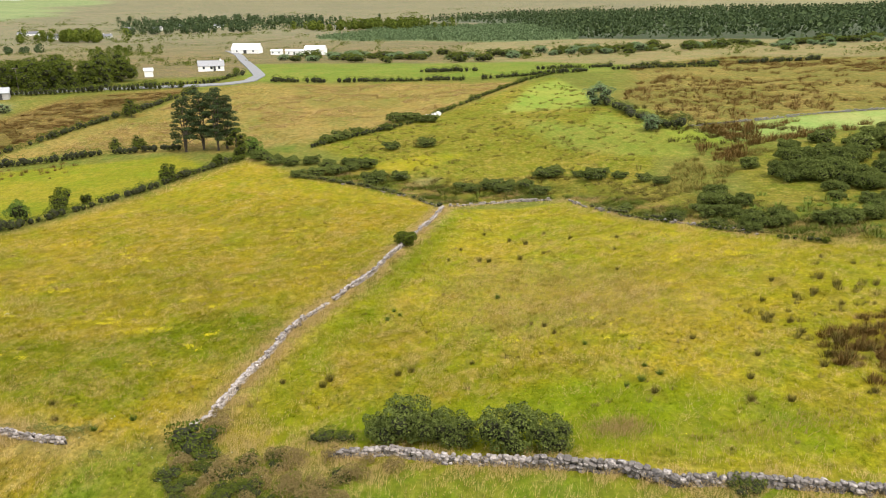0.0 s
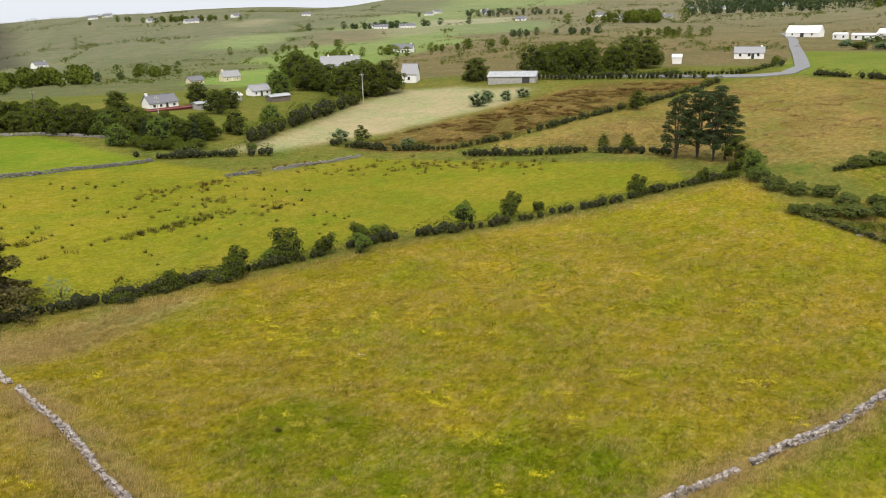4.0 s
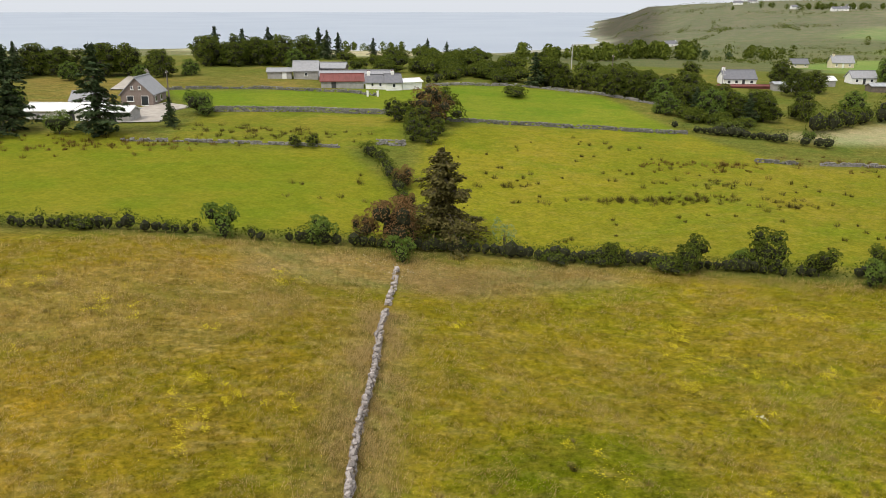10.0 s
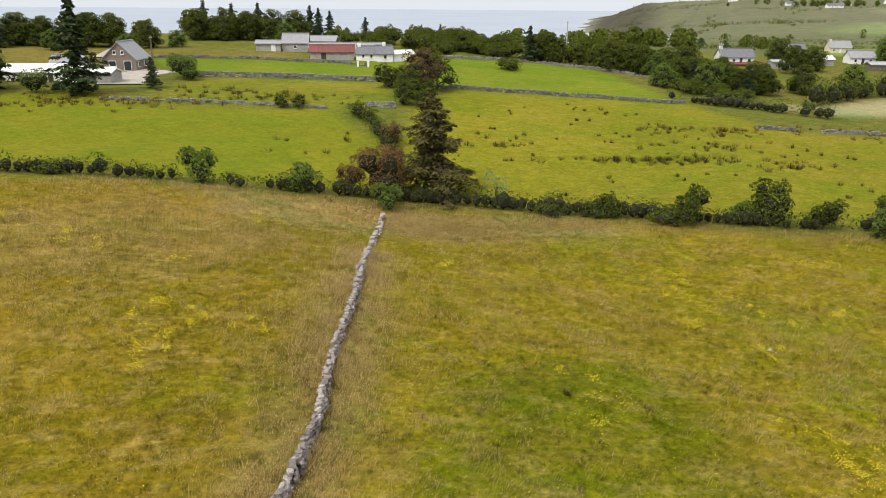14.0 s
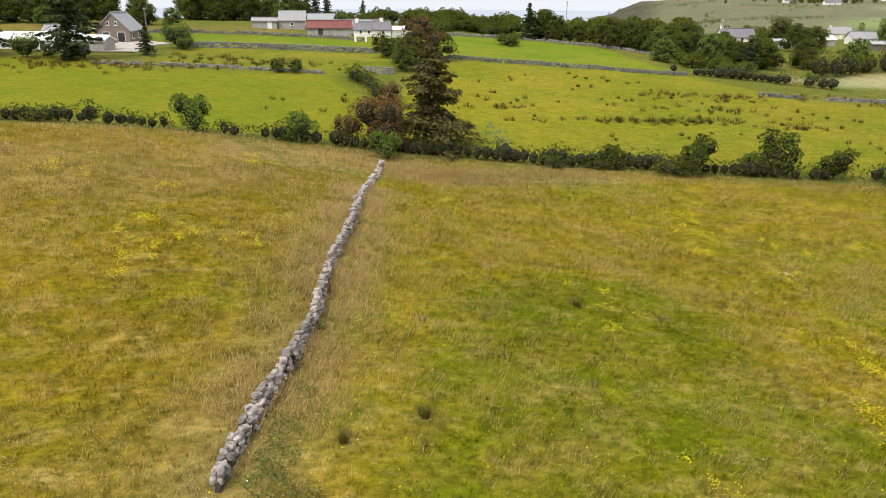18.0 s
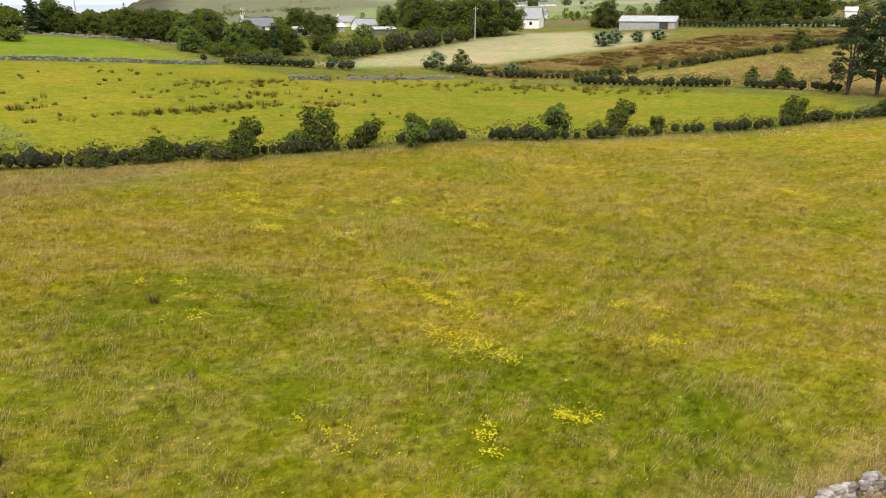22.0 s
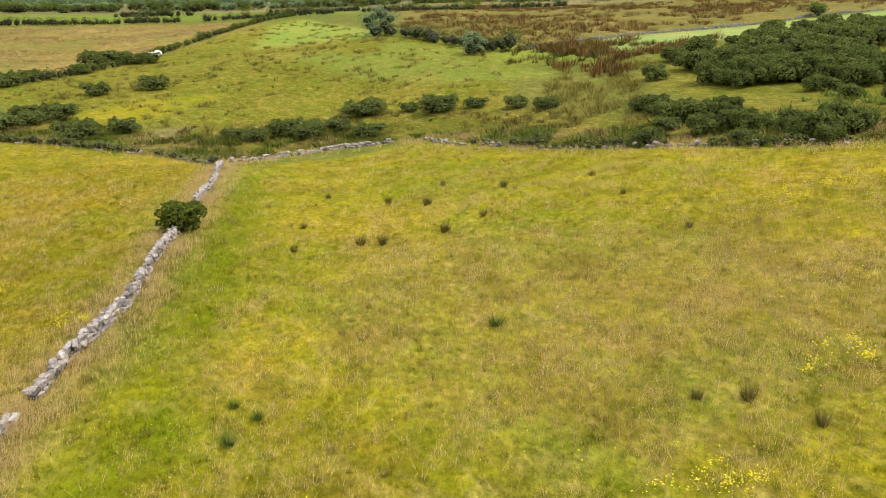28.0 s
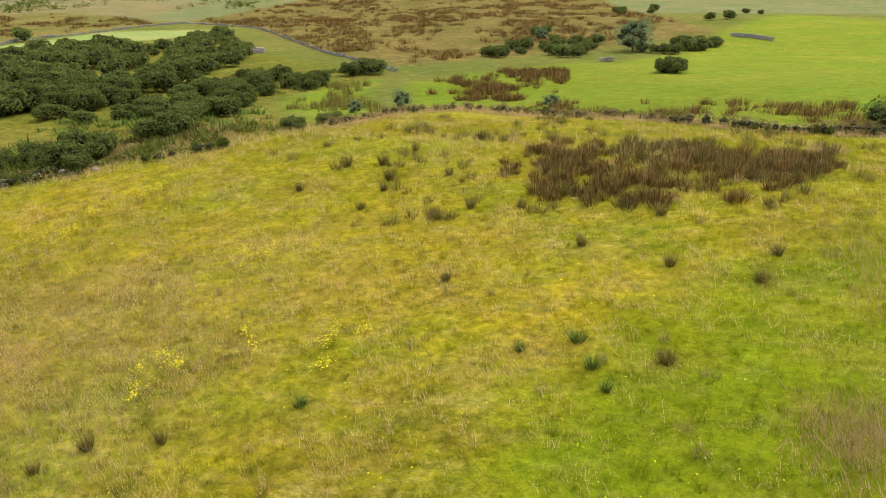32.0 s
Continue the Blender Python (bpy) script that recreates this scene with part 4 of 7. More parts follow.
def lay(line, h, w, r, long=(0.34, 0.78), ragged=0.3, cap=True, rows=2, sparse=0.12):
    """Poses of the stones of one wall, from the bottom course up: (distance along, matrix)."""
    p = np.array(line, float)
    seg = np.linalg.norm(np.diff(p, axis=0), axis=1)
    s = np.concatenate([[0], np.cumsum(seg)])
    wave = r.uniform(0, 6.28, 3)
    out = []
    courses = max(2, int(h / 0.19))
    for c in range(courses):
        top = c == courses - 1
        for side in ((0,) if top and cap else range(rows)):
            d = r.uniform(0, 0.3)
            while d < s[-1]:
                l = r.uniform(*long) * (1.15 if top else 1)
                m = d + l / 2
                d += l * r.uniform(0.92, 1.1)
                tall = h * (1 - ragged * (0.5 + 0.5 * math.sin(m / 3.1 + wave[0]) * math.sin(m / 7.3 + wave[1])) * r.uniform(0.5, 1.2))
                z = (c + 0.45) * h / courses
                if z > tall or r.random() < sparse:
                    continue
                x, y = np.interp(m, s, p[:, 0]), np.interp(m, s, p[:, 1])
                k = min(max(int(np.searchsorted(s, m)) - 1, 0), len(seg) - 1)
                way = (p[k + 1] - p[k]) / seg[k]
                o = 0.0 if (top and cap) or rows == 1 else (side - 0.5) * w * (0.55 - 0.12 * c / courses)
                o += r.normal() * 0.05 + 0.10 * math.sin(m / 2.3 + wave[2])
                q = pose(x - way[1] * o, y + way[0] * o, gz(x, y) + z - 0.04, r.uniform(-18, 18), r.uniform(-13, 13), math.degrees(math.atan2(way[1], way[0])) + r.uniform(-24, 24))
                deep = w * (0.85 if top and cap else 0.62) * r.uniform(0.8, 1.1)
                out.append((m, q @ Matrix.Diagonal((l, deep, h / courses * r.uniform(0.75, 1.3), 1))))
    return out


def drystone(label, line, h, w, seed, near=None, limit=300, **more):
    """Near stones are parts of their own, the others one joined part."""
    r = np.random.default_rng(seed)
    e = thing("stone_wall", label, "stone wall", "field walls")
    rest, count = [], 0
    for m, q in lay(line, h, w, r, **more):
        k = int(r.integers(8))
        if near and near[0] <= m <= near[1] and count < limit:
            ob = part("stone", STONES[k], e)
            ob.matrix_basis = q
            count += 1
        else:
            v, f = BLOCKS[k]
            a = np.array(q)
            rest.append((v @ a[:3, :3].T + a[:3, 3], f))
    if more.get("sparse", 0) < 0.2:
        q, way = along(line, 0.6, r, 0.03)
        core = []
        for (x, y), (a, b) in zip(q, way):
            v, f = BRICKS[int(r.integers(6))]
            g = np.array(pose(x, y, gz(x, y) + h * 0.12, 0, 0, math.degrees(math.atan2(b, a))) @ Matrix.Diagonal((0.62, w * 0.45, h * 0.5, 1)))
            core.append((v @ g[:3, :3].T + g[:3, 3], f))
        tagged(part("hearting", join_meshes("hearting", core, HEARTING_SHADE), e, "rubble filling, coloured dark for shade between the stones"), kind="stuff")
    if rest:
        tagged(part("stones", join_meshes("stones", rest, STONE), e), kind="stuff")
    return e


def old_wall(label, line, h, w, seed, mat=FARSTONE, **more):
    r = np.random.default_rng(seed)
    blocks = []
    for m, q in lay(line, h * 0.66, w * 0.6, r, (0.3, 0.62), rows=1, cap=False, **more):
        v, f = BRICKS[int(r.integers(6))]
        a = np.array(q)
        blocks.append((v @ a[:3, :3].T + a[:3, 3], f))
    e = thing("stone_wall", label, "stone wall", "far field walls")
    tagged(part("stones", join_meshes("stones", blocks, mat), e), kind="stuff")
    return e


GAP = 5
drystone("low dry stone wall of grey boulders in long grass", WALL_N[:GAP + 1], 0.68, 0.42, 21, near=(13, 31), long=(0.26, 0.62), cap=False, sparse=0.1, ragged=0.45)
drystone("low dry stone wall of grey boulders running to a bush", WALL_N[GAP + 1:], 0.68, 0.42, 22, near=(0, 16), long=(0.26, 0.62), cap=False, sparse=0.1, ragged=0.45)
drystone("dry stone wall of weathered grey boulders with an open end", WALL_W, 0.78, 0.35, 23, near=(0, 13), long=(0.24, 0.56))
drystone("broken stone wall sinking into grass by the hedge", [(-58.5, 52.2), (-63.0, 52.9), (-68.8, 53.6)], 0.5, 0.5, 20, sparse=0.45, long=(0.24, 0.5))
drystone("tumbled dry stone wall of pale rubble", WALL_S, 0.85, 0.5, 24, near=(2, 14), long=(0.2, 0.46), ragged=0.55)
drystone("low dry stone wall beside gorse", [(8.2, 124.6), (14.0, 126.8), (21.3, 127.2), (26.0, 125.2)], 0.55, 0.42, 25, sparse=0.19, ragged=0.6)
drystone("collapsed stone wall in rough grass", [(7.2, 123.0), (2.0, 132.0), (-6.0, 140.0), (-14.0, 145.0)], 0.4, 0.6, 26, ragged=0.9, sparse=0.88, long=(0.25, 0.5))
drystone("collapsed stone wall under bramble", [(28.3, 122.5), (32.5, 106.5), (36.2, 97.5), (39.8, 89.0), (42.0, 82.5)], 0.5, 0.6, 27, ragged=0.8, sparse=0.75, long=(0.25, 0.5))
old_wall("grey field wall with rushes along it", [(-112.0, 18.8), (-111.3, 34.2), (-110.4, 48.8)], 0.8, 0.6, 31)
old_wall("short grey stone wall by a gap", [(-112.2, 54.2), (-111.5, 58.5)], 1.4, 0.7, 32)
old_wall("long grey stone field wall", [(-134.7, 26.2), (-136.5, 44.1), (-135.2, 60.5)], 1.5, 0.8, 33, ragged=0.1)
old_wall("long grey stone field wall on pasture", [(-128.2, 66.4), (-127.8, 88.3), (-127.8, 110.2)], 1.1, 0.7, 34, ragged=0.1)
old_wall("short grey stone wall in pasture", [(-108.4, 112.1), (-107.9, 119.1)], 1.0, 0.7, 35)
old_wall("grey stone wall in rushy pasture", [(-108.1, 122.9), (-107.2, 138.6), (-107.6, 146.7)], 1.0, 0.7, 36)
old_wall("old stone wall behind the farm fields", [(-153.8, 57.7), (-157.6, 52.0), (-159.6, 33.9), (-157.0, 15.2), (-149.5, 15.9)], 1.0, 0.8, 37)
old_wall("old stone wall at the top of the pasture", [(-164.9, 67.9), (-170.7, 88.7), (-163.0, 106.9), (-146.9, 120.9)], 1.0, 0.8, 38)
old_wall("grey wall round the hill field", [(63, 160), (79, 160), (97, 165.5), (132, 167), (146, 171), (175, 167.5), (226, 174), (198, 137), (156, 108.5), (124, 87), (107, 76)], 1.0, 0.6, 39, sparse=0.3, ragged=0.5)
old_wall("short stone wall on the green hill", [(176, 16.6), (172.8, 12.5), (166.3, 9.3)], 1.4, 0.9, 30, ragged=0.1)
old_wall("pale boulders beneath a willow", [(125.4, 46.0), (126.2, 43.6)], 1.2, 1.2, 29, mat=STONE)
old_wall("ruined wall stub among gorse", [(156.5, 53.5), (158.0, 50.0)], 1.0, 1.0, 28, mat=STONE)
old_wall("rock outcrop in gorse", [(136.0, 112.5), (138.5, 110.5)], 2.0, 1.4, 17, mat=STONE)


# ---- buildings ----
def window_part(parent, x, y, z, w, h, face, trim=FRAME):
    """face: 'front' looks along -y, 'left' along -x, 'right' along +x."""
    if face == "front":
        m, p = soft_box("window", x - w / 2, y - 0.06, z, x + w / 2, y + 0.02, z + h, trim), soft_box("pane", x - w / 2 + 0.08, y - 0.08, z + 0.08, x + w / 2 - 0.08, y - 0.05, z + h - 0.08, GLASS, 0.005)
        s = soft_box("sill", x - w / 2 - 0.06, y - 0.16, z - 0.08, x + w / 2 + 0.06, y, z, trim)
    else:
        k = -1 if face == "left" else 1
        a, b = sorted((x + 0.06 * k, x - 0.02 * k))
        m = soft_box("window", a, y - w / 2, z, b, y + w / 2, z + h, trim)
        a, b = sorted((x + 0.08 * k, x + 0.05 * k))
        p = soft_box("pane", a, y - w / 2 + 0.08, z + 0.08, b, y + w / 2 - 0.08, z + h - 0.08, GLASS, 0.005)
        a, b = sorted((x + 0.16 * k, x))
        s = soft_box("sill", a, y - w / 2 - 0.06, z - 0.08, b, y + w / 2 + 0.06, z, trim)
    ob = part("window", m, parent)
    part("pane", p, ob)
    part("sill", s, ob)


def house(label, a, b, depth, eave, ridge, wall, roof, windows=(), door=None, gable=(), chimneys=(), name="house", category="house", group="", base=0.0, over=0.25, sink=1.2, small=1.0):
    """A gabled building whose front runs from a to b (left to right as one faces it)."""
    depth, eave, ridge = depth * small, eave * small, ridge * small
    (x0, y0), (x1, y1) = a, b
    L, t = math.hypot(x1 - x0, y1 - y0), math.atan2(y1 - y0, x1 - x0)
    cx, cy = (x0 + x1) / 2 - math.sin(t) * depth / 2, (y0 + y1) / 2 + math.cos(t) * depth / 2
    z = min(gz(x0, y0), gz(x1, y1)) + base
    e = thing(name, label, category, group, (cx, cy, z), math.degrees(t))
    l, d = L / 2, depth / 2
    v = [(-l, -d, -sink), (l, -d, -sink), (l, d, -sink), (-l, d, -sink), (-l, -d, eave), (l, -d, eave), (l, d, eave), (-l, d, eave), (-l, 0, ridge), (l, 0, ridge)]
    f = [(0, 1, 5, 4), (1, 2, 6, 9, 5), (2, 3, 7, 6), (3, 0, 4, 8, 7), (0, 3, 2, 1)]
    part("wall", mesh_of("wall", v, f, wall), e)
    for side in (-1, 1):
        slope = (ridge - eave) / d
        yo, zo = side * (d + over), eave - slope * over
        q = [(-l - over, yo, zo), (l + over, yo, zo), (l + over, 0, ridge), (-l - over, 0, ridge)]
        w = [(x, y, zz + 0.16) for x, y, zz in q]
        ff = [(0, 1, 2, 3), (7, 6, 5, 4), (0, 4, 5, 1), (1, 5, 6, 2), (2, 6, 7, 3), (3, 7, 4, 0)]
        if side > 0:
            ff = [tuple(reversed(k)) for k in ff]
        slab = part("roof", mesh_of("roof", q + w, ff, roof), e)
        n = max(3, int(L / 1.1))
        if roof in (REDTIN, TIN, WHITETIN):
            vv = []
            for k in range(n):
                xs = -l + (k + 0.5) * L / n
                vv.append(([(xs - 0.04, yo, zo + 0.16), (xs + 0.04, yo, zo + 0.16), (xs + 0.04, 0, ridge + 0.16), (xs - 0.04, 0, ridge + 0.16), (xs, yo, zo + 0.22), (xs, 0, ridge + 0.22)], [(0, 4, 5, 3), (4, 1, 2, 5), (0, 1, 4), (3, 5, 2)]))
            part("rib", join_meshes("rib", vv, roof), slab)
    part("ridge_cap", soft_box("ridge_cap", -l - over, -0.16, ridge + 0.1, l + over, 0.16, ridge + 0.26, roof, 0.04), e)
    for u, zz, w, h in windows:
        window_part(e, -l + u * L, -d, zz * small, w * small, h * small, "front")
    for side, u, zz, w, h in gable:
        window_part(e, -l if side == "left" else l, -d + u * depth, zz * small, w * small, h * small, side)
    if door is not None:
        u, w, h, mat = door
        w, h = w * small, min(h, eave - 0.1)
        dd = part("door", soft_box("door", -l + u * L - w / 2, -d - 0.06, -0.02, -l + u * L + w / 2, -d + 0.02, h, mat), e)
        part("handle", soft_box("handle", -l + u * L + w * 0.32, -d - 0.12, h * 0.48, -l + u * L + w * 0.38, -d - 0.06, h * 0.52, IRON, 0.005), dd)
    for u in chimneys:
        ch = part("chimney", soft_box("chimney", -l + u * L - 0.35, -0.3, ridge - 0.5, -l + u * L + 0.35, 0.3, ridge + 0.75, wall, 0.03), e)
        for o in (-0.17, 0.17):
            v, f = tube([(-l + u * L + o, 0, ridge + 0.7), (-l + u * L + o, 0, ridge + 0.95)], (0.11, 0.1), 8)
            part("chimney_pot", mesh_of("chimney_pot", v, f, REDTIN), ch)
    return e


W2x = [(0.2, 0.9, 1.0, 1.2), (0.8, 0.9, 1.0, 1.2)]
# brown dormer house: its gable looks east
house("brown pebbledash house with a grey slate roof", (-140.7, 17.2), (-148.3, 17.9), 6.9, 2.5, 5.9, TAUPE, PALESLATE, [(0.2, 0.8, 1.0, 1.2), (0.6, 0.8, 1.0, 1.2)], None, [("left", 0.38, 3.5, 0.6, 0.8), ("left", 0.62, 3.5, 0.6, 0.8), ("left", 0.7, 1.0, 1.5, 1.2), ("left", 0.25, 0.1, 1.6, 2.1)], small=0.8)
house("long white shed with a white sheet roof", (-128.0, 0.8), (-126.0, 12.8), 5.2, 2.0, 3.1, WHITEWASH, WHITETIN, [(0.45, 0.9, 0.8, 0.8), (0.8, 0.9, 0.8, 0.8)], (0.6, 1.0, 2.0, IRON), name="shed", category="shed", small=0.8)
house("low grey shed with a pale sheet roof", (-125.9, 13.1), (-125.2, 17.0), 4.8, 2.0, 2.7, GREYWALL, WHITETIN, (), (0.3, 1.4, 2.0, IRON), name="shed", category="shed", small=0.8)
house("small outbuilding with a pale roof", (-136.6, 4.8), (-136.0, 9.7), 4.3, 2.0, 3.6, GREYWALL, PALESLATE, (), None, name="shed", category="shed", small=0.8)
# farmyard
house("white cottage gable with a slate roof", (-160.2, 59.3), (-160.4, 62.5), 6.3, 2.3, 4.4, WHITEWASH, SLATE, [(0.5, 0.9, 0.9, 1.1)], None, chimneys=(0.5,), name="cottage", category="cottage", small=0.7)
house("white farm cottage with a grey slate roof", (-162.3, 55.1), (-161.4, 59.2), 4.6, 2.1, 4.0, WHITEWASH, SLATE, [(0.35, 0.9, 0.8, 1.0), (0.75, 0.9, 0.8, 1.0)], None, chimneys=(0.1,), name="cottage", category="cottage", small=0.7)
house("white flat-roofed farm cottage extension", (-160.7, 62.7), (-162.0, 66.9), 4.2, 2.2, 2.9, WHITEWASH, WHITETIN, (), None, name="shed", category="shed", small=0.7)
house("red-roofed farm shed with a white end wall", (-162.6, 45.9), (-162.4, 54.7), 5.0, 2.0, 3.5, GREYWALL, REDTIN, (), (0.3, 1.2, 1.9, IRON), name="shed", category="shed", small=0.8)
house("long grey barn with a sheet roof", (-171.3, 45.6), (-170.6, 54.0), 5.9, 2.2, 3.4, GREYWALL, PALESLATE, (), (0.5, 2.6, 2.6, IRON), name="barn", category="barn", small=0.7)
house("grey stone barn with a slate roof", (-174.8, 39.8), (-174.6, 45.2), 7.5, 2.8, 5.4, GREYWALL, PALESLATE, [(0.5, 1.2, 1.0, 1.0)], None, name="barn", category="barn", small=0.7)
house("low grey lean-to with two doors", (-174.4, 34.2), (-174.4, 39.4), 5.0, 2.0, 2.7, GREYWALL, PALESLATE, (), (0.7, 1.2, 1.9, FRAME), name="shed", category="shed", small=0.8)
house("open hay barn with a grey roof", (-180.6, 43.0), (-179.0, 51.1), 6.7, 3.0, 4.4, WOOD, PALESLATE, (), (0.5, 4.0, 2.8, IRON), name="barn", category="barn", small=0.7)
house("grey barn roof behind the cottage", (-169.0, 53.9), (-168.2, 61.2), 5.0, 2.3, 4.0, GREYWALL, PALESLATE, (), None, name="barn", category="barn", small=0.7)
# houses to the north west
house("white bungalow with a dark slate roof and garden wall", (-183.2, 146.1), (-182.1, 154.2), 7.4, 2.6, 5.4, WHITEWASH, SLATE, [(0.15, 0.9, 1.2, 1.2), (0.38, 0.9, 1.2, 1.2), (0.85, 0.9, 1.2, 1.2)], (0.6, 1.0, 2.1, IRON), chimneys=(0.05,), small=0.68)
house("low grey flat-roofed concrete store", (-173.9, 154.3), (-172.3, 162.8), 3.8, 2.3, 2.7, GREYWALL, TIN, (), (0.7, 2.0, 2.1, IRON), name="shed", category="shed", small=0.8)
house("small grey shed with white roof", (-181.9, 169.5), (-181.0, 175.3), 4.8, 2.0, 2.9, GREYWALL, WHITETIN, (), None, name="shed", category="shed", small=0.8)
house("small white house with a grey roof", (-186.1, 183.5), (-184.9, 189.7), 6.3, 2.6, 4.9, WHITEWASH, PALESLATE, W2x, (0.5, 1.0, 2.0, IRON), small=0.68)
house("small brown shed in scrub", (-172.3, 179.0), (-171.3, 185.6), 3.9, 2.0, 2.6, WOOD, TIN, (), None, name="shed", category="shed", small=0.8)
house("cream house with a grey slate roof", (-251.4, 222.9), (-249.5, 229.9), 7.8, 2.9, 6.2, CREAM, PALESLATE, W2x, (0.5, 1.0, 2.1, FRAME), chimneys=(0.1,), small=0.64)
house("grey house with a cream gable", (-255.6, 210.2), (-254.7, 216.0), 6.7, 2.5, 5.0, CREAM, SLATE, W2x, None, small=0.6)
house("large white house with a pale roof", (-239.7, 265.0), (-226.0, 275.0), 9.0, 3.2, 7.0, WHITEWASH, PALESLATE, [(0.1, 0.9, 1.3, 1.3), (0.3, 0.9, 1.3, 1.3), (0.7, 0.9, 1.3, 1.3), (0.9, 0.9, 1.3, 1.3)], (0.5, 1.1, 2.1, IRON), chimneys=(0.2, 0.8))
house("white gabled house end", (-169.5, 236.0), (-165.0, 238.5), 8.0, 3.0, 6.2, WHITEWASH, PALESLATE, [(0.5, 1.0, 1.0, 1.2)], None)
house("long grey field barn with a pale roof", (-136.0, 240.0), (-121.5, 246.0), 8.0, 2.6, 3.9, GREYWALL, TIN, (), (0.8, 2.4, 2.4, IRON), name="barn", category="barn")
house("low white bungalow with a pale roof", (-83.0, 328.0), (-73.0, 331.0), 6.0, 2.2, 4.2, WHITEWASH, PALESLATE, W2x + [(0.5, 0.9, 1.2, 1.2)], (0.62, 1.0, 2.0, IRON), chimneys=(0.9,))
house("tiny white shed by a field", (-97.0, 301.5), (-94.0, 302.5), 3.0, 2.4, 3.2, WHITEWASH, WHITETIN, (), None, name="shed", category="shed")
house("big white hall with a steep pale roof", (-104.0, 496.0), (-86.5, 493.0), 8.0, 2.6, 6.0, WHITEWASH, WHITETIN, W2x, (0.5, 2.0, 2.2, IRON), name="hall", category="building")
house("white portable building on the rise", (-76.0, 474.0), (-69.5, 473.0), 4.0, 2.6, 3.2, WHITEWASH, WHITETIN, W2x, None, name="shed", category="shed")
house("long white shed on the rise", (-67.0, 472.0), (-56.0, 471.0), 4.0, 2.6, 3.2, WHITEWASH, WHITETIN, W2x, (0.5, 1.0, 2.0, IRON), name="shed", category="shed")
house("tall white shed on the rise", (-55.5, 471.0), (-43.5, 469.0), 8.0, 3.4, 5.4, WHITEWASH, WHITETIN, (), (0.5, 3.0, 3.0, TIN), name="shed", category="shed")
R = np.random.default_rng(77)
far = house("distant white cottage with a grey roof", (-330.0, 420.0), (-318.0, 426.0), 7.0, 2.8, 5.6, WHITEWASH, SLATE, W2x, (0.5, 1.0, 2.0, IRON), chimneys=(0.9,), name="cottage", category="cottage", group="distant cottages")
for az, r in ((31, 1050), (40.2, 1010), (41.2, 1020), (42, 1010), (55, 1270), (56, 1265), (57, 1290), (52, 1320), (61, 1420), (47, 1380), (64.9, 768), (25, 1150), (21.5, 1000), (23, 990), (18, 1180), (12, 1250), (4, 1100), (33, 1300), (38, 1350), (16, 1300)):
    for k in range(1 + int(R.integers(2))):
        q, rr = radians(az + R.uniform(-1, 1)), r * R.uniform(0.97, 1.03)
        x, y = HUB[0] - rr * math.sin(q), HUB[1] + rr * math.cos(q)
        s = 0.8 + rr / 4500
        c = copy_thing(far, Matrix.Identity(4))
        c.matrix_basis = pose(x, y, gz(x, y) - 0.3, 0, 0, math.degrees(q) + R.uniform(-40, 40)) @ Matrix.Scale(s, 4)
# garden wall before the bungalow
house("low red garden wall and shed roofs", (-179.0, 142.5), (-176.6, 156.1), 1.1, 0.7, 0.9, REDTIN, REDTIN, (), None, name="garden_wall", category="wall")


def pole(label, x, y, h, mat=WOOD, arms=1):
    e = thing("utility_pole", label, "utility pole", "utility poles", (x, y, gz(x, y)))
    v, f = tube([(0, 0, -0.5), (0, 0, h * 0.5), (0.03, 0, h)], (0.16, 0.13, 0.10), 8)
    part("post", mesh_of("post", v, f, mat), e)
    for k in range(arms):
        part("crossarm", soft_box("crossarm", -0.9, -0.06, h - 0.5 - 0.9 * k, 0.9, 0.06, h - 0.38 - 0.9 * k, mat), e)
        for u in (-0.75, 0, 0.75):
            v, f = tube([(u, 0, h - 0.4 - 0.9 * k), (u, 0, h - 0.2 - 0.9 * k)], (0.05, 0.035), 6)
            part("insulator", mesh_of("insulator", v, f, FRAME), e)


POLEPAINT = plain("pale_pole", (0.42, 0.41, 0.39), 0.9, 0.2)
pole("pale wooden utility pole on pasture", -193.9, 109.4, 8.0, POLEPAINT)
pole("wooden utility pole with crossarms by trees", -156.0, 131.0, 7.6, POLEPAINT, 2)
pole("dark utility pole by the yard", -145.2, 19.0, 5.5)
pole("pale pole by the wood", -190.0, 119.0, 6.0)
pole("wooden pole by the hay field", -154.5, 199.5, 8.5, POLEPAINT)
pole("thin distant utility pole", -104.0, 275.0, 8.0)
pole("thin distant utility pole", -126.0, 262.0, 8.0)
for x, y in ((-153.7, 55.1), (-153.7, 57.1)):
    e = thing("gatepost", "white painted concrete gatepost", "gatepost", "farm gateposts", (x, y, gz(x, y)))
    part("post", soft_box("post", -0.2, -0.2, -0.3, 0.2, 0.2, 1.0, WHITEWASH, 0.04), e)
    part("cap", soft_box("cap", -0.25, -0.25, 1.0, 0.25, 0.25, 1.12, WHITEWASH, 0.04), e)
for k, (x, y) in enumerate(((8.4, 209.2), (10.0, 210.4), (11.4, 211.8))):
    v, f = tube([(-0.6, 0, 0.62), (-0.55, 0, 0.62), (0.55, 0, 0.62), (0.6, 0, 0.62)], (0.45, 0.62, 0.62, 0.45), 16)
    f.append(tuple(range(15, -1, -1)))
    tagged(new("silage_bale", mesh_of("silage_bale", v, f, PLASTIC)), "white plastic-wrapped silage bale on grass", "silage bale", "silage bales").matrix_basis = pose(x, y, gz(x, y), 0, 0, 30 + 40 * k)


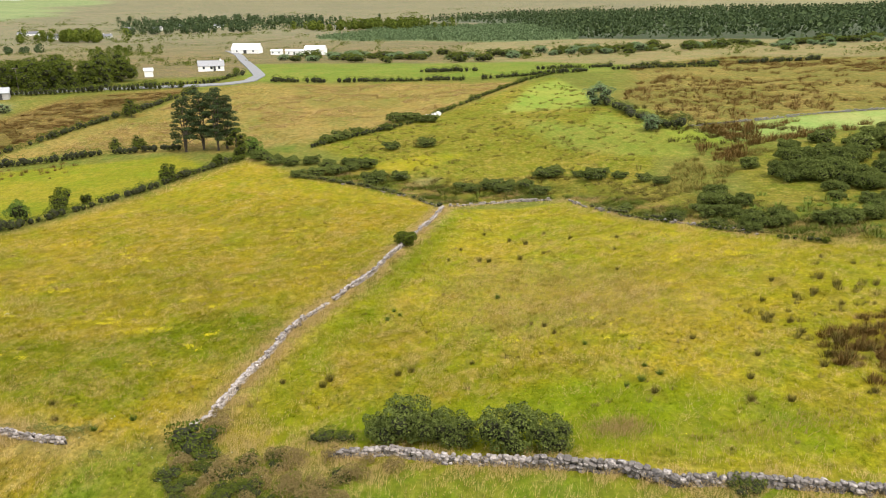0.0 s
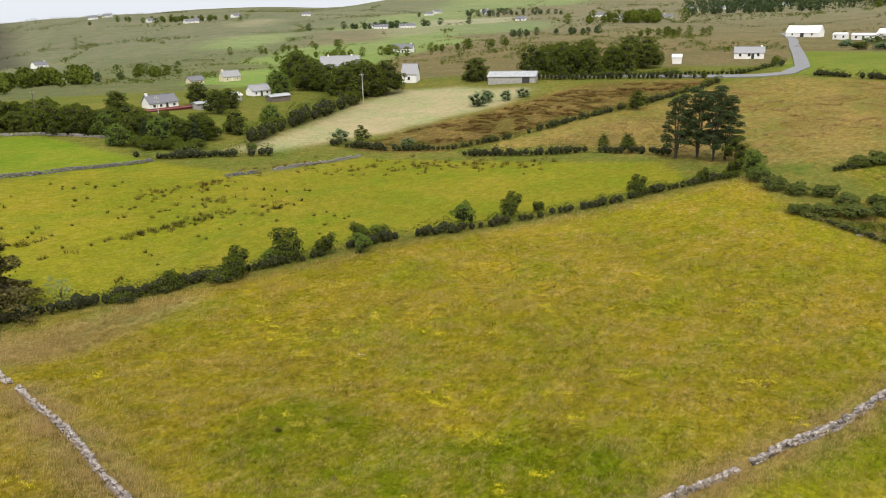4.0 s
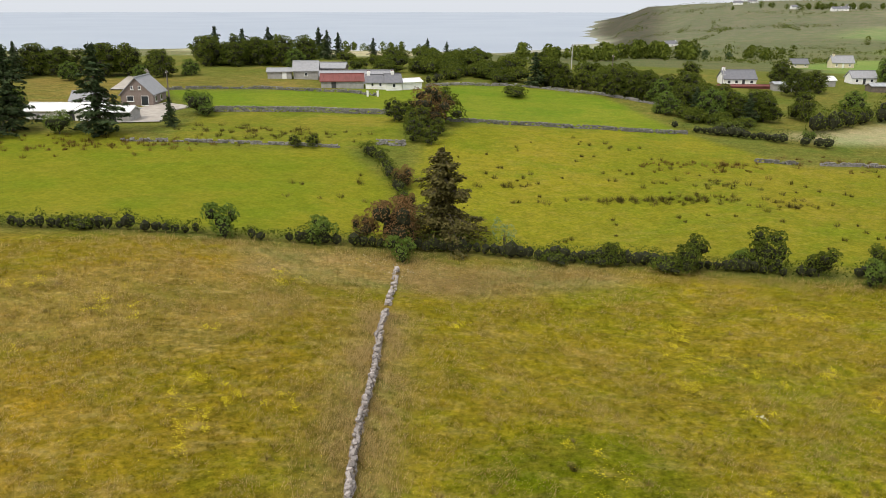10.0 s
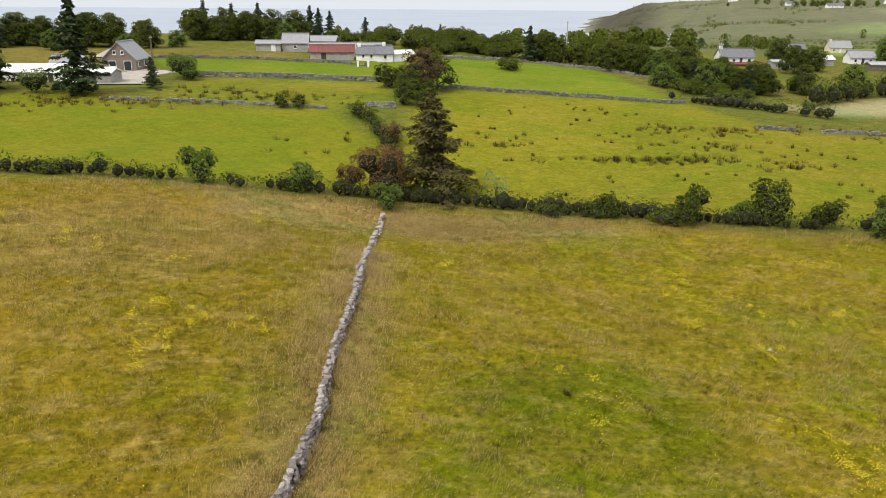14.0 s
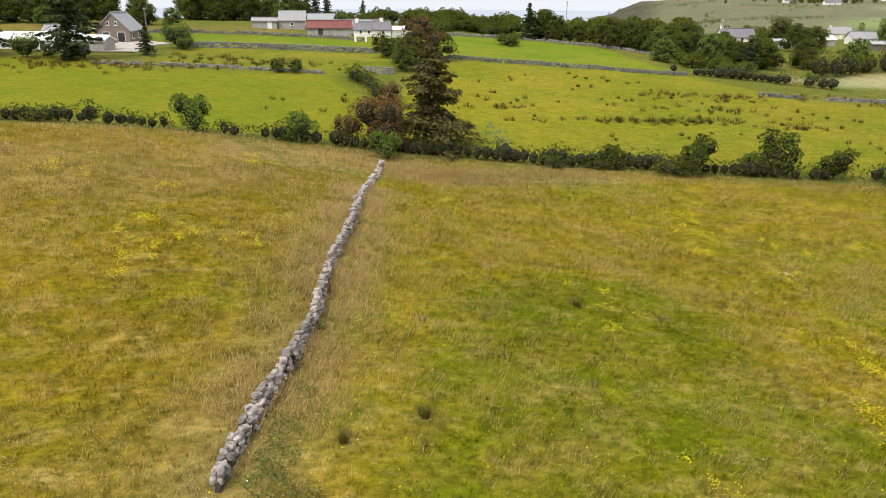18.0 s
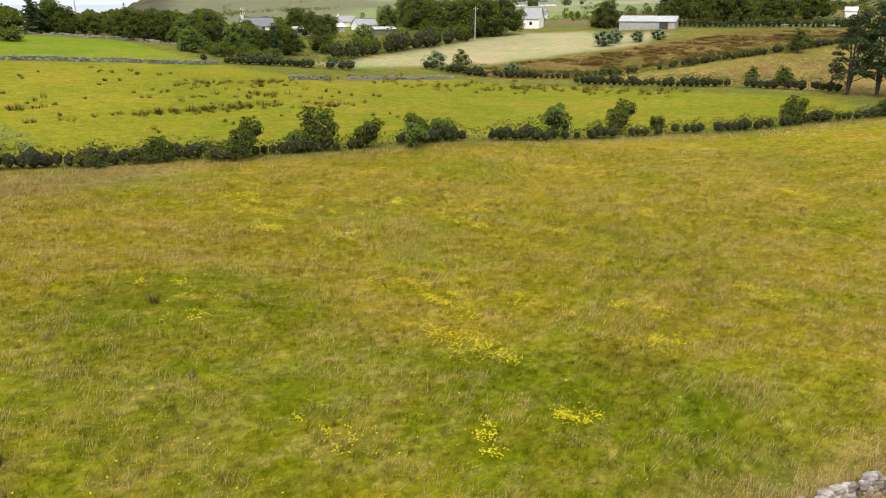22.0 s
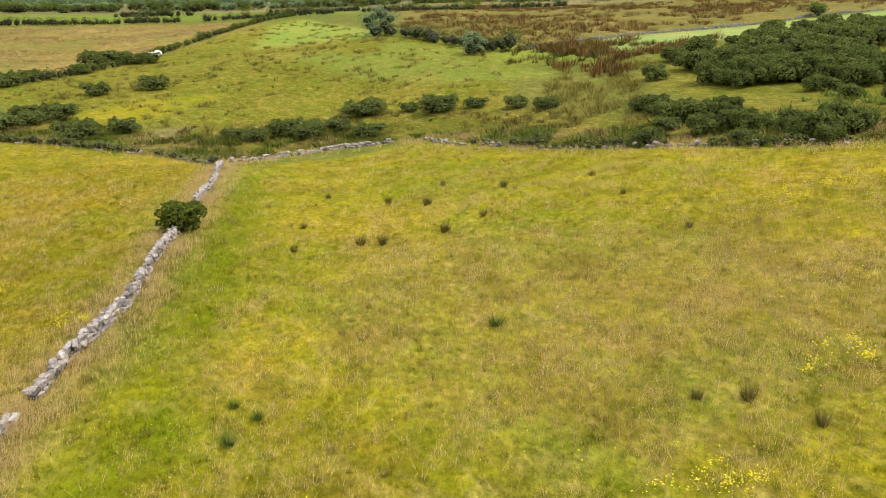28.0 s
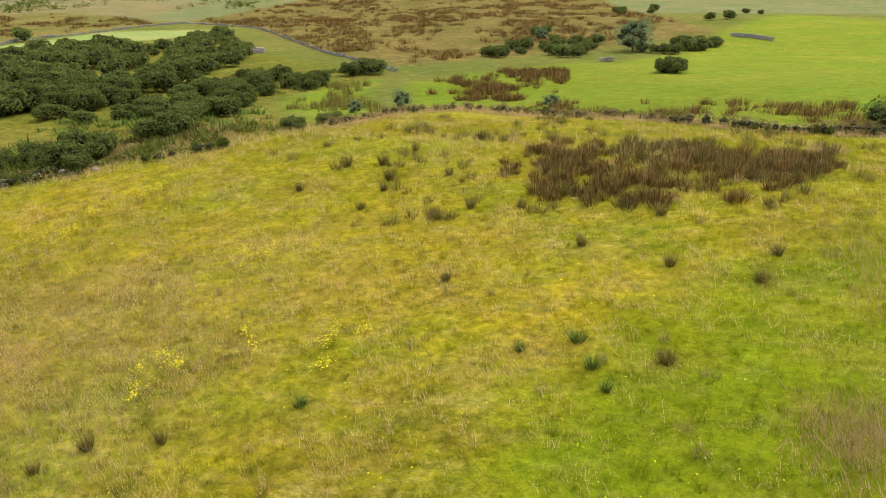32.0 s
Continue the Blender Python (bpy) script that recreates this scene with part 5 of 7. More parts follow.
def ribbon(name, label, category, line, w, mat, lift=0.12, thick=0.4):
    p, way = along(line, 3.0)
    v, f = [], []
    for (x, y), d in zip(p, way):
        for o in (-w / 2, w / 2):
            X, Y = x - d[1] * o, y + d[0] * o
            v += [(X, Y, gz(X, Y) + lift), (X, Y, gz(X, Y) + lift - thick)]
    for i in range(len(p) - 1):
        a = 4 * i
        f += [(a, a + 2, a + 6, a + 4), (a + 1, a + 5, a + 7, a + 3), (a, a + 4, a + 5, a + 1), (a + 2, a + 3, a + 7, a + 6)]
    return tagged(new(name, mesh_of(name, v, f, mat)), label, category, kind="structure")


ribbon("road", "narrow grey country road", "road", [(-150.0, 250.0), (-110.0, 262.0), (-72, 273), (-61, 277), (-54, 284), (-53, 300), (-65, 350), (-80.0, 410.0), (-93.0, 465.0), (-120.0, 560.0)], 4.6, ASPHALT, 0.3)
ribbon("track", "pale farm track", "track", [(-208.4, 6.2), (-191.1, 4.9), (-175.7, 6.4), (-163.4, 7.4), (-153.3, 7.9)], 3.5, GRAVEL, 0.2)
ribbon("yard", "gravel yard beside the house", "yard", [(-142.9, 22.1), (-136.1, 17.8), (-130.0, 17.7), (-123.8, 18.4)], 6.5, GRAVEL, 0.15)


# ---- hedges, trees and scrub ----
R = np.random.default_rng(3)
hedge("dense dark green field hedge of thorn and bramble", HEDGE, LEAF, 1, 1.3, 1.65, gaps=((0.165, 0.172), (0.775, 0.785)))
hedge("bramble-covered wall running to the spruce", [(-79.0, 55.8), (-85.5, 55.9), (-91.3, 56.3), (-95.5, 55.8), (-100.6, 54.9), (-105.1, 54.1), (-109.8, 52.1)], LEAF, 2, 1.2, 1.5)
hedge("dark green hedge beside the hay field", [(-130.4, 135.8), (-134.6, 143.9), (-142.9, 163.2), (-154.5, 197.1)], LEAF, 4, 2.4, 4.2, 1.4, 70, 0.45)
hedge("roadside hedge above the brown field", [(-150.0, 245.0), (-110.0, 256.0), (-74, 268.5)], LEAF, 3, 1.4, 2.3, 1.4, 50, 0.4)
hedge("low gorse hedge under the hay field", [(-134.1, 110.5), (-129.3, 112.6), (-124.2, 123.5), (-119.5, 133.3)], GORSE, 5, 1.8, 1.8, 1.2, 50, 0.3)
hedge("dark hedge along the brown field", [(-119.7, 150.1), (-111.4, 155.4), (-103.5, 159.0), (-97.0, 164.5), (-92.0, 180.0), (-86.0, 207.0), (-76, 233), (-68, 262)], LEAF, 6, 1.5, 1.7, 1.1, 50, 0.32)
hedge("scrubby hedge behind the shelter clump", [(-90.0, 160.0), (-77, 169), (-70, 177), (-60, 181), (-52, 182)], LEAF, 7, 1.6, 1.9, 1.1, 50, 0.3)
hedge("dark boundary hedge across the tan field", [(-21, 178), (-9.3, 189.5), (8.7, 209.5), (25, 233.5), (45, 263), (58, 279)], LEAF, 8, 1.0, 1.3, 0.9, 50, 0.3)
hedge("hedge along the country road", [(-46, 282), (-28, 278), (0, 278), (30, 273), (57, 278), (84, 282), (120, 281)], LEAF, 9, 1.5, 1.9, 0.9, 40, 0.36, gaps=((0.12, 0.15), (0.42, 0.46), (0.7, 0.76)))
hedge("hedge by the road bend", [(-110.0, 262.0), (-84.0, 272.0), (-66, 280), (-62, 300), (-66, 320)], LEAF, 10, 1.5, 1.8, 1.4, 40, 0.4)
hedge("low hedge beyond the farm", [(-165.9, 67.3), (-178.9, 76.9), (-195.1, 90.1)], LEAF, 11, 1.8, 2.0, 1.4, 40, 0.4)
hedge("scrub hedge by the pasture wall", [(54.5, 200), (55.5, 182), (56.5, 164), (62, 158)], GORSE, 13, 2.2, 2.2, 1.4, 45, 0.35)
hedge("hedge round the northern pasture", [(-60, 300), (-20, 310), (40, 300), (110, 290), (170, 300)], LEAF, 14, 1.7, 2.1, 1.0, 35, 0.4, gaps=((0.0, 0.3), (0.4, 0.5), (0.62, 0.66), (0.8, 0.84)))

hedge("bramble and rough grass on a fallen wall", [(6.6, 124.0), (2.0, 132.6), (-6.0, 140.6), (-14.0, 145.8), (-20.0, 150.0)], WEED, 15, 0.8, 0.7, 0.8, 60, 0.2, "bramble_bank")
hedge("bramble and fern along the low wall", [(30.0, 117.0), (33.2, 106.8), (36.8, 98.0), (40.4, 89.5), (43.0, 82.5)], WEED, 16, 0.8, 0.6, 0.8, 50, 0.2, "bramble_bank", gaps=((0.3, 0.4), (0.62, 0.7)))

# along the main hedge
c = conifer("tall wind-browned spruce on the field hedge", SPRUCE, 7, 10.6, 5.2, 150, ragged=0.36, size=0.36, full=1.25, taper=0.72)
put(c, [(-77.5, 59.3, 0.98)], R)
b = bush("bush", "rust-brown thorn bush beneath the spruce", "bush", RUSTLEAF, 8, 3.1, 5.2, 3600, 0.24, 9)
put(b, [(-76.0, 54.0, 1.0), (-76.5, 51.2, 0.5), (-94.3, 56.6, 0.5), (-86.8, 56.2, 0.42)], R)
b = bush("bush", "round dark bush on the stone wall", "bush", LEAF, 9, 1.7, 2.1, 2600, 0.24)
put(b, [(0.7, 100.0, 0.92)], R)
b = bush("shrub", "leafy green shrub standing in the field hedge", "shrub", LEAF, 15, 1.9, 3.4, 1700, 0.24, 8, "hedge shrubs", True)
put(b, [(-69.2, 83.0, 0.95), (-69.5, 91.5, 1.15), (-67.0, 95.8, 0.8), (-66.5, 102.5, 0.85), (-57.5, 127.0, 1.0), (-55.2, 132.0, 0.55), (-46.3, 150.0, 1.0), (-39.5, 163.0, 0.75), (-36.0, 171.0, 0.9), (-71.2, 76.0, 0.62)], R)
b = bush("shrub", "light green elder shrub in the hedge", "shrub", LIGHTLEAF, 16, 1.9, 3.3, 1300, 0.26, 7, "hedge shrubs", True, 0.9, 0.6)
put(b, [(-71.6, 54.4, 0.8), (-74.6, 37.3, 0.95), (-74.5, 46.8, 0.85), (-60.5, 118.5, 1.1), (-70.0, 89.0, 0.6), (-65.0, 104.5, 0.75), (-63.5, 99.5, 0.8), (-33.5, 174.5, 1.2), (-31, 169, 0.9)], R)
b = bush("sapling", "pale half-bare sapling behind the hedge", "sapling", GREYLEAF, 18, 1.4, 3.0, 420, 0.2, 6, "", True, 1.0, 0.0)
put(b, [(-77.5, 66.0, 0.95)], R)
b = bush("bramble", "low bramble mound at the foot of the hedge", "bramble", LEAF, 19, 1.9, 1.3, 900, 0.2, 6, "brambles")
put(b, [(-72.5, 70.5, 1.0), (-72.0, 74.5, 1.0), (-69.8, 81.0, 1.2), (-75.5, 24.0, 0.9), (-76.8, 14.0, 1.0), (-14.8, 46.6, 1.1), (-13.6, 45.0, 0.6), (-5.8, 46.6, 0.6), (-4.3, 46.2, 0.5), (17.5, 32.4, 0.55)] + [(x, y, R.uniform(0.3, 0.55)) for x, y in scatter([(-15, 44.5), (-10, 45.5), (-5, 43.5), (-3, 41), (-6, 38), (-16, 40)], 24, R)], R)
b = bush("bracken", "browned bracken and dock in rough scrub", "bracken", WITHER, 27, 0.8, 0.7, 620, 0.13, 8, "bracken", False, 1.1, 0.0)
put(b, [(x, y) for x, y in scatter([(-15, 44.5), (-9, 45.5), (-2, 43), (0, 40.5), (-4, 38), (-15, 40)], 34, R)] + [(-13.8, 48.6), (-13.6, 49.8), (-14.6, 49.6), (-13.9, 51.0)], R, (0.6, 1.2))
b = bush("gorse_bush", "large dark gorse bush on a stone wall", "gorse", GORSE, 20, 2.3, 2.6, 4200, 0.2, 11, "", True)
put(b, [(-0.3, 45.0, 0.95), (6.3, 41.4, 1.02), (3.0, 43.2, 0.7), (8.8, 40.4, 0.7), (1.5, 44.4, 0.7), (-1.7, 45.4, 0.65)], R)

b = bush("nettles", "scraggy nettle and bramble clump beside the wall", "nettles", WEED, 29, 0.8, 0.6, 520, 0.11, 9, "wall nettles", False, 1.1, 0.0)
put(b, [(-23.0, 47.2, 1.0), (-24.2, 47.4, 1.0), (-25.6, 47.6, 0.8), (-28.0, 48.2, 0.5), (-33.0, 48.6, 0.5), (-22.6, 48.3, 0.6), (-20.6, 44.6, 0.6), (-38.0, 49.2, 0.5)], R)

# shelter clump
c = cypress("dark cypress with bare lower stems in a shelter clump", 4, 13.5, 3.6, 0.0, "shelter clump")
put(c, [(-50.3, 180.0, 0.98), (-43.0, 180.2, 1.12), (-46.8, 182.0, 1.0), (-41.0, 182.0, 0.9)], R)
b = broadleaf("bushy green tree beside the shelter clump", LEAF, 25, 5.2, 2.6, 1500, 0.34, 0.1, 9, "small field trees")
put(b, [(-38.5, 180.0, 1.0), (-68.0, 183.0, 0.6), (-63.5, 185.5, 0.62), (-76.8, 222.5, 1.0), (-118.8, 159.8, 0.75), (-61, 181, 0.6)], R)

# scrub round the field corner and the boggy belt
g = bush("gorse_bush", "dark green gorse bush in rough ground", "gorse", GORSE, 12, 2.6, 2.2, 2600, 0.32, 10, "gorse in the boggy belt")
spots = [(13.5, 136), (17, 136.5), (20.5, 136.5), (23.5, 136), (19, 134), (30, 142), (34, 138.5), (37, 136), (40, 132), (43, 127), (44.5, 123), (28, 142), (36, 134.5), (-17, 150.5), (-13, 152), (-10, 155), (-7, 157), (-20.5, 150.5), (-4, 149), (0, 147), (-15, 158), (-11, 160), (-27, 163), (-23, 161), (-31, 168), (-19, 161.5), (-5, 143.5), (11.4, 139, 0.5), (-1.6, 173, 0.8), (6.5, 173.4, 0.85), (-10.6, 193, 0.7), (0.1, 207, 1.2), (3.5, 208.5, 0.9), (6.5, 205, 0.9), (9, 204, 0.8), (-14, 186, 0.9), (-17, 183, 0.8), (-3, 197, 0.7),
         (52.8, 71.8, 0.4), (55.6, 69.8, 0.42), (37.8, 97.5, 0.55), (42, 100, 0.5), (25, 130, 0.7), (40.5, 90, 0.45), (34, 108, 0.5)]
put(g, spots, R, (0.5, 0.95))
g = bush("gorse_bush", "dense dark green gorse bush in a thicket", "gorse", GORSE, 13, 2.5, 2.9, 2600, 0.36, 9, "gorse thicket")
mound = [(57, 122), (68, 132), (98, 144), (126, 145.5), (139, 133), (166, 133), (135, 110), (110, 104), (89, 100), (72, 97), (64, 96), (58, 104)]
spots = [(x, y, R.uniform(0.42, 0.95)) for x, y in scatter(mound, 230, R)]
for x, y, n, sx, sy in ((45.5, 101, 8, 2, 3), (44, 92, 8, 2, 3), (46, 85, 9, 3, 2), (53, 82.5, 12, 4, 2), (63, 84.5, 10, 4, 2), (75, 87, 12, 5, 2), (90, 84.5, 10, 5, 2), (104, 79.5, 6, 3, 2), (48, 108, 6, 2, 4), (60, 92, 5, 4, 2), (157, 27, 26, 6, 3.5), (107, 37.5, 9, 2.5, 2.5), (142, 50, 16, 5, 4), (158, 50, 20, 6, 5), (137, 65, 10, 5, 3), (151, 60, 14, 6, 4), (178, 58, 4, 4, 2), (147, 34, 8, 4, 2), (66, 90, 12, 5, 2), (80, 92, 14, 6, 2.5), (95, 92, 10, 6, 2.5), (250, 38, 5, 7, 4), (262, 26, 4, 9, 3), (216, 13, 3, 4, 3), (243, -1, 2, 4, 2)):
    spots += [(x + R.normal() * sx * 0.6, y + R.normal() * sy * 0.6, R.uniform(0.38, 0.7)) for _ in range(max(2, int(n * 0.68)))]
spots = sorted((tuple(q) for q in spots), key=lambda q: math.hypot(q[0] + 6, q[1] - 49))
put(g, spots[:150], R, (0.6, 1.2))
g = bush("gorse_thicket", "far side of the dense dark green gorse thicket", "gorse", GORSE, 14, 2.5, 2.9, 1100, 0.5, 8)
src = g.children[0].data
v = np.empty(3 * len(src.vertices), np.float32)
src.vertices.foreach_get("co", v)
f, v = [tuple(q.vertices) for q in src.polygons], v.reshape(-1, 3)
slot = [q.material_index for q in src.polygons]
lumps = []
for x, y, k in spots[150:]:
    t, w = R.uniform(0, 6.283), k * R.uniform(0.9, 1.1, 3)
    turn = np.array(((math.cos(t), -math.sin(t), 0), (math.sin(t), math.cos(t), 0), (0, 0, 1)))
    lumps.append(((v * w) @ turn.T + (x, y, gz(x, y) - 0.05), f))
me = join_meshes("gorse_thicket", lumps, GORSE)
me.materials.append(TWIG_SHADE)
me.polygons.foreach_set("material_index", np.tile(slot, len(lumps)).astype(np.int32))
bpy.data.objects.remove(g.children[0])
bpy.data.objects.remove(g)
tagged(new("gorse_thicket", me), "far side of the dense dark green gorse thicket", "gorse", kind="stuff")
w = broadleaf("pale silvery willow on the hillside", GREYLEAF, 33, 6.0, 4.2, 2200, 0.36, 0.05, 11, "willows")
put(w, [(151.0, 39.0, 1.05), (173.5, 58, 0.42), (71, 67, 0.3), (64.2, 70, 0.2), (53.8, 199, 0.95), (55.2, 160.5, 0.6), (70, 51.8, 0.22), (-120.6, 154.6, 0.6), (-119.0, 209.0, 0.7), (-119.6, 215.0, 0.65), (-116.0, 219.0, 0.5), (-113.0, 224.0, 0.5), (-105.0, 160.0, 0.5)], R)
b = bush("bush", "round green bush at the field edge", "bush", LIGHTLEAF, 34, 2.4, 3.4, 1500, 0.26, 8, "field bushes", True)
put(b, [(52.0, 27.8, 0.75), (145.8, 169, 0.9), (-116.3, 9.4, 0.9), (-132.9, 26.1, 1.1), (-124.7, 131.9, 0.6), (-130.1, 27.8, 0.6)], R)
rt = broadleaf("rust-brown wind-bent thorn tree", RUSTLEAF, 36, 7.0, 4.0, 2200, 0.32, 0.15, 10, "thorn trees")
put(rt, [(-123.2, 63.5, 1.0)], R)
g2 = broadleaf("dark green thorn tree by the wall", LEAF, 37, 5.0, 3.0, 1500, 0.34, 0.05, 9, "thorn trees")
put(g2, [(-127.1, 66.8, 1.25), (-114.2, 60.3, 0.75), (-118.9, 61.5, 0.9), (-128.7, 58.4, 0.8), (-131.7, 61.3, 0.7), (-112.0, 62.5, 0.5), (-116.7, 64.1, 0.6), (-110.2, 45.3, 0.4), (-110.0, 42.7, 0.4)], R)

# woods round the farms
bl = [broadleaf("full green sycamore in a shelter wood", LEAF, 50 + k, 10.5, 5.6, 3400, 0.6, 0.0, 16, "shelter woods") for k in range(2)]
lb = broadleaf("lighter green ash in a shelter wood", LIGHTLEAF, 53, 9.5, 5.2, 2800, 0.6, 0.0, 14, "shelter woods")
pine = conifer("tall dark spruce in a shelter wood", NEEDLE, 55, 12.5, 4.3, 80, "shelter woods", 0.05, 0.4, 0.55, full=0.85)
FULL = [(x, y, R.uniform(0.72, 1.05)) for line, step in (([(-171.3, 94.5), (-167.2, 107.6), (-160.2, 115.8), (-152.1, 120.5)], 4.0), ([(-202.6, 14.3), (-205.0, 44.7)], 5.0), ([(-198.0, 15.8), (-199.7, 33.4)], 6.0), ([(-178.5, -18.0), (-180.4, 12.4)], 5.0), ([(-161.9, 204.0), (-198.8, 214.7)], 6.0)) for x, y in along(line, step, R, 2.5)[0]]
FULL += [(x, y, R.uniform(0.5, 0.66)) for x, y in along([(-150.6, 120.6), (-142.2, 127.6), (-138.2, 134.6)], 4.5, R, 2.0)[0]]
FULL += [(-118 + R.normal() * 9, 270 + R.normal() * 8, R.uniform(0.75, 1.0)) for _ in range(14)]


def shrunk(spots):
    """Scales down trees on the western slope to fit the camera's view."""
    return [(s[0], s[1], s[2] * (0.66 if s[0] < -130 and s[1] < 120 else 0.85 if s[0] < -130 and s[1] < 165 else 1)) for s in spots]


put(bl[0], shrunk(FULL[::2]) + shrunk([(-177.8, -9.8, 0.95), (-176.8, -0.4, 1.0), (-178.0, 4.4, 1.0), (-200.3, 19.0, 0.95), (-200.8, 30.2, 1.0), (-168.1, 111.4, 0.8), (-157.7, 118.0, 0.85), (-148.7, 118.7, 0.75), (-144.2, 126.4, 0.6), (-143.5, 133.9, 0.62), (-160.0, 208.0, 1.0), (-165.7, 211.7, 1.05), (-169.3, 203.5, 0.9), (-165.9, 154.9, 0.7), (-170.8, 163.0, 0.65), (-145.0, 246.0, 0.8), (-117.0, 272.0, 1.0), (-108.0, 290.0, 1.0), (-100.0, 285.0, 0.9), (-233.9, 244.8, 1.0), (-158.0, 214.0, 1.1), (-183.2, 161.5, 0.75), (-185.0, 137.8, 0.6)]), R)
put(bl[1], shrunk(FULL[1::2]) + shrunk([(-175.8, 12.1, 0.85), (-180.1, -14.8, 1.0), (-200.4, 24.6, 1.0), (-201.2, 35.9, 1.05), (-203.5, 41.5, 0.95), (-171.5, 98.1, 0.9), (-161.9, 113.7, 0.75), (-140.4, 130.0, 0.68), (-154.1, 122.3, 0.8), (-141.1, 140.7, 0.6), (-192.5, 212.3, 1.0), (-200.0, 216.9, 1.1), (-207.7, 222.7, 1.0), (-173.6, 161.5, 0.5), (-223.5, 234.5, 0.95), (-112.0, 266.0, 0.95), (-124.0, 268.0, 1.05), (-104.0, 296.0, 0.9), (-132.0, 262.0, 1.0), (-184.6, 205.3, 0.9), (-178.4, -22.8, 1.0), (-236.3, 25.2, 0.9)]), R)
put(lb, shrunk([(-192.8, 39.8, 0.8), (-154.2, 116.3, 0.8), (-144.0, 113.3, 0.8), (-149.1, 131.1, 0.5), (-181.9, 191.5, 0.75), (-178.9, 17.3, 0.6), (-169.4, -5.4, 0.6), (-131.8, -2.1, 0.7), (-195.3, 201.1, 0.7), (-141.7, 151.9, 0.7), (-173.4, 7.6, 0.5), (-121.0, 276.0, 0.8), (-141.8, 121.5, 0.7)]), R)
put(pine, shrunk([(-116.0, 15.2, 1.05), (-115.9, -3.5, 0.85), (-113.0, 0.6, 0.8), (-118.7, 2.4, 0.95), (-120.9, -4.2, 1.0), (-119.4, -0.8, 0.8), (-124.7, -7.3, 1.05), (-173.8, -20.5, 1.1), (-176.9, -24.5, 1.1), (-172.4, -16.5, 0.95), (-233.2, 44.7, 1.1), (-234.6, 50.3, 1.0), (-229.1, 47.1, 1.0), (-237.1, 60.8, 0.75), (-206.4, 19.1, 1.1), (-209.9, 25.5, 1.05), (-213.3, 31.8, 1.1), (-121.7, 23.7, 0.36), (-170.3, 93.6, 1.0), (-143.6, 119.3, 0.7), (-136.1, 126.5, 0.6), (-277.3, 89.2, 0.7), (-359.7, 92.4, 0.8)]), R)
scrub = bush("scrub", "mixed green scrub on the slope to the sea", "scrub", LEAF, 60, 4.0, 3.4, 1300, 0.5, 9, "coastal scrub")
spots = [(-189 + R.normal() * 10, 72 + R.normal() * 7) for _ in range(16)] + [(-185 + R.normal() * 7, 86 + R.normal() * 7) for _ in range(12)] + [(-204 + R.normal() * 12, 81 + R.normal() * 12) for _ in range(12)] + [(-245 + R.normal() * 18, 94 + R.normal() * 14) for _ in range(14)] + [(-177 + R.normal() * 8, 119 + R.normal() * 8) for _ in range(10)] + [(-159 + R.normal() * 6, 123 + R.normal() * 4) for _ in range(8)] + [(-136 + R.normal() * 4, 119 + R.normal() * 3, 0.6) for _ in range(8)]
put(scrub, spots, R, (0.6, 1.1))
# scrub belt before the plantation
belt = bush("scrub", "grey-green willow scrub below the plantation", "scrub", LEAF, 61, 5.5, 5.0, 1300, 0.6, 9, "willow scrub")
spots = [(R.uniform(-60, 330), 0) for _ in range(170)]
spots = [(x, 412 + 0.02 * x + R.normal() * 17, R.uniform(0.4, 0.85)) for x, _ in spots] + [(-13.6, 364, 1.0), (16, 379, 0.9), (30, 373, 1.0), (42, 370, 0.9), (-45, 420, 1.0), (55, 380, 0.8)]
put(belt, [q for i, q in enumerate(spots) if i % 5 > 1], R)
pale = bush("scrub", "pale willow scrub below the plantation", "scrub", GREYLEAF, 62, 5.0, 4.6, 1300, 0.6, 9, "willow scrub")
put(pale, [q for i, q in enumerate(spots[:170]) if i % 5 < 2], R)


def far_wood(name, label, spots, h, mat, seed, slim=0.28, sprays=16, size=1.4, conical=True):
    """Distant trees: a cluster of sprays each, in one mesh."""
    r = np.random.default_rng(seed)
    n = len(spots)
    k = r.random((n, sprays))
    hh = h * r.uniform(0.6, 1.15, n)[:, None]
    rad = hh * slim * ((1 - k) ** 0.8 + 0.05 if conical else np.sqrt(np.maximum(0.05, 1 - (2 * k - 1) ** 2)))
    rad = rad * r.random((n, sprays)) ** 0.4
    a = r.uniform(0, 6.283, (n, sprays))
    base = land(spots[:, 0], spots[:, 1])[:, None]
    p = np.stack([spots[:, 0:1] + rad * np.cos(a), spots[:, 1:2] + rad * np.sin(a), base + hh * (0.08 + 0.9 * k)], -1).reshape(-1, 3)
    nn = np.stack([np.cos(a), np.sin(a), np.full_like(a, 0.5)], -1).reshape(-1, 3)
    v = cards(p, nn, size * h / 6, r, 0.5, 0.75)
    return tagged(new(name, quads(name, v, mat)), label, "wood", kind="stuff")


YOUNG = foliage("young_plantation", (0.065, 0.10, 0.045), (0.135, 0.18, 0.08), thin=0.1)
P = FIELDS[-2][0]
far_wood("young_plantation", "young conifer plantation on the slope", scatter(P, 7000, R), 4.0, YOUNG, 71, 0.5, 6, 2.4)
P = FIELDS[-1][0]
far_wood("conifer_forest", "dark mature conifer forest on the hill", scatter(P, 6500, R), 13.0, NEEDLE, 72, 0.26, 9, 1.3)
P = [polar(20, 1150), polar(10, 1100), polar(4, 1200), polar(6, 1500), polar(18, 1500)]
far_wood("conifer_forest", "far dark woodland on the rise", scatter(P, 700, R), 14.0, NEEDLE, 73, 0.3, 9, 1.3)
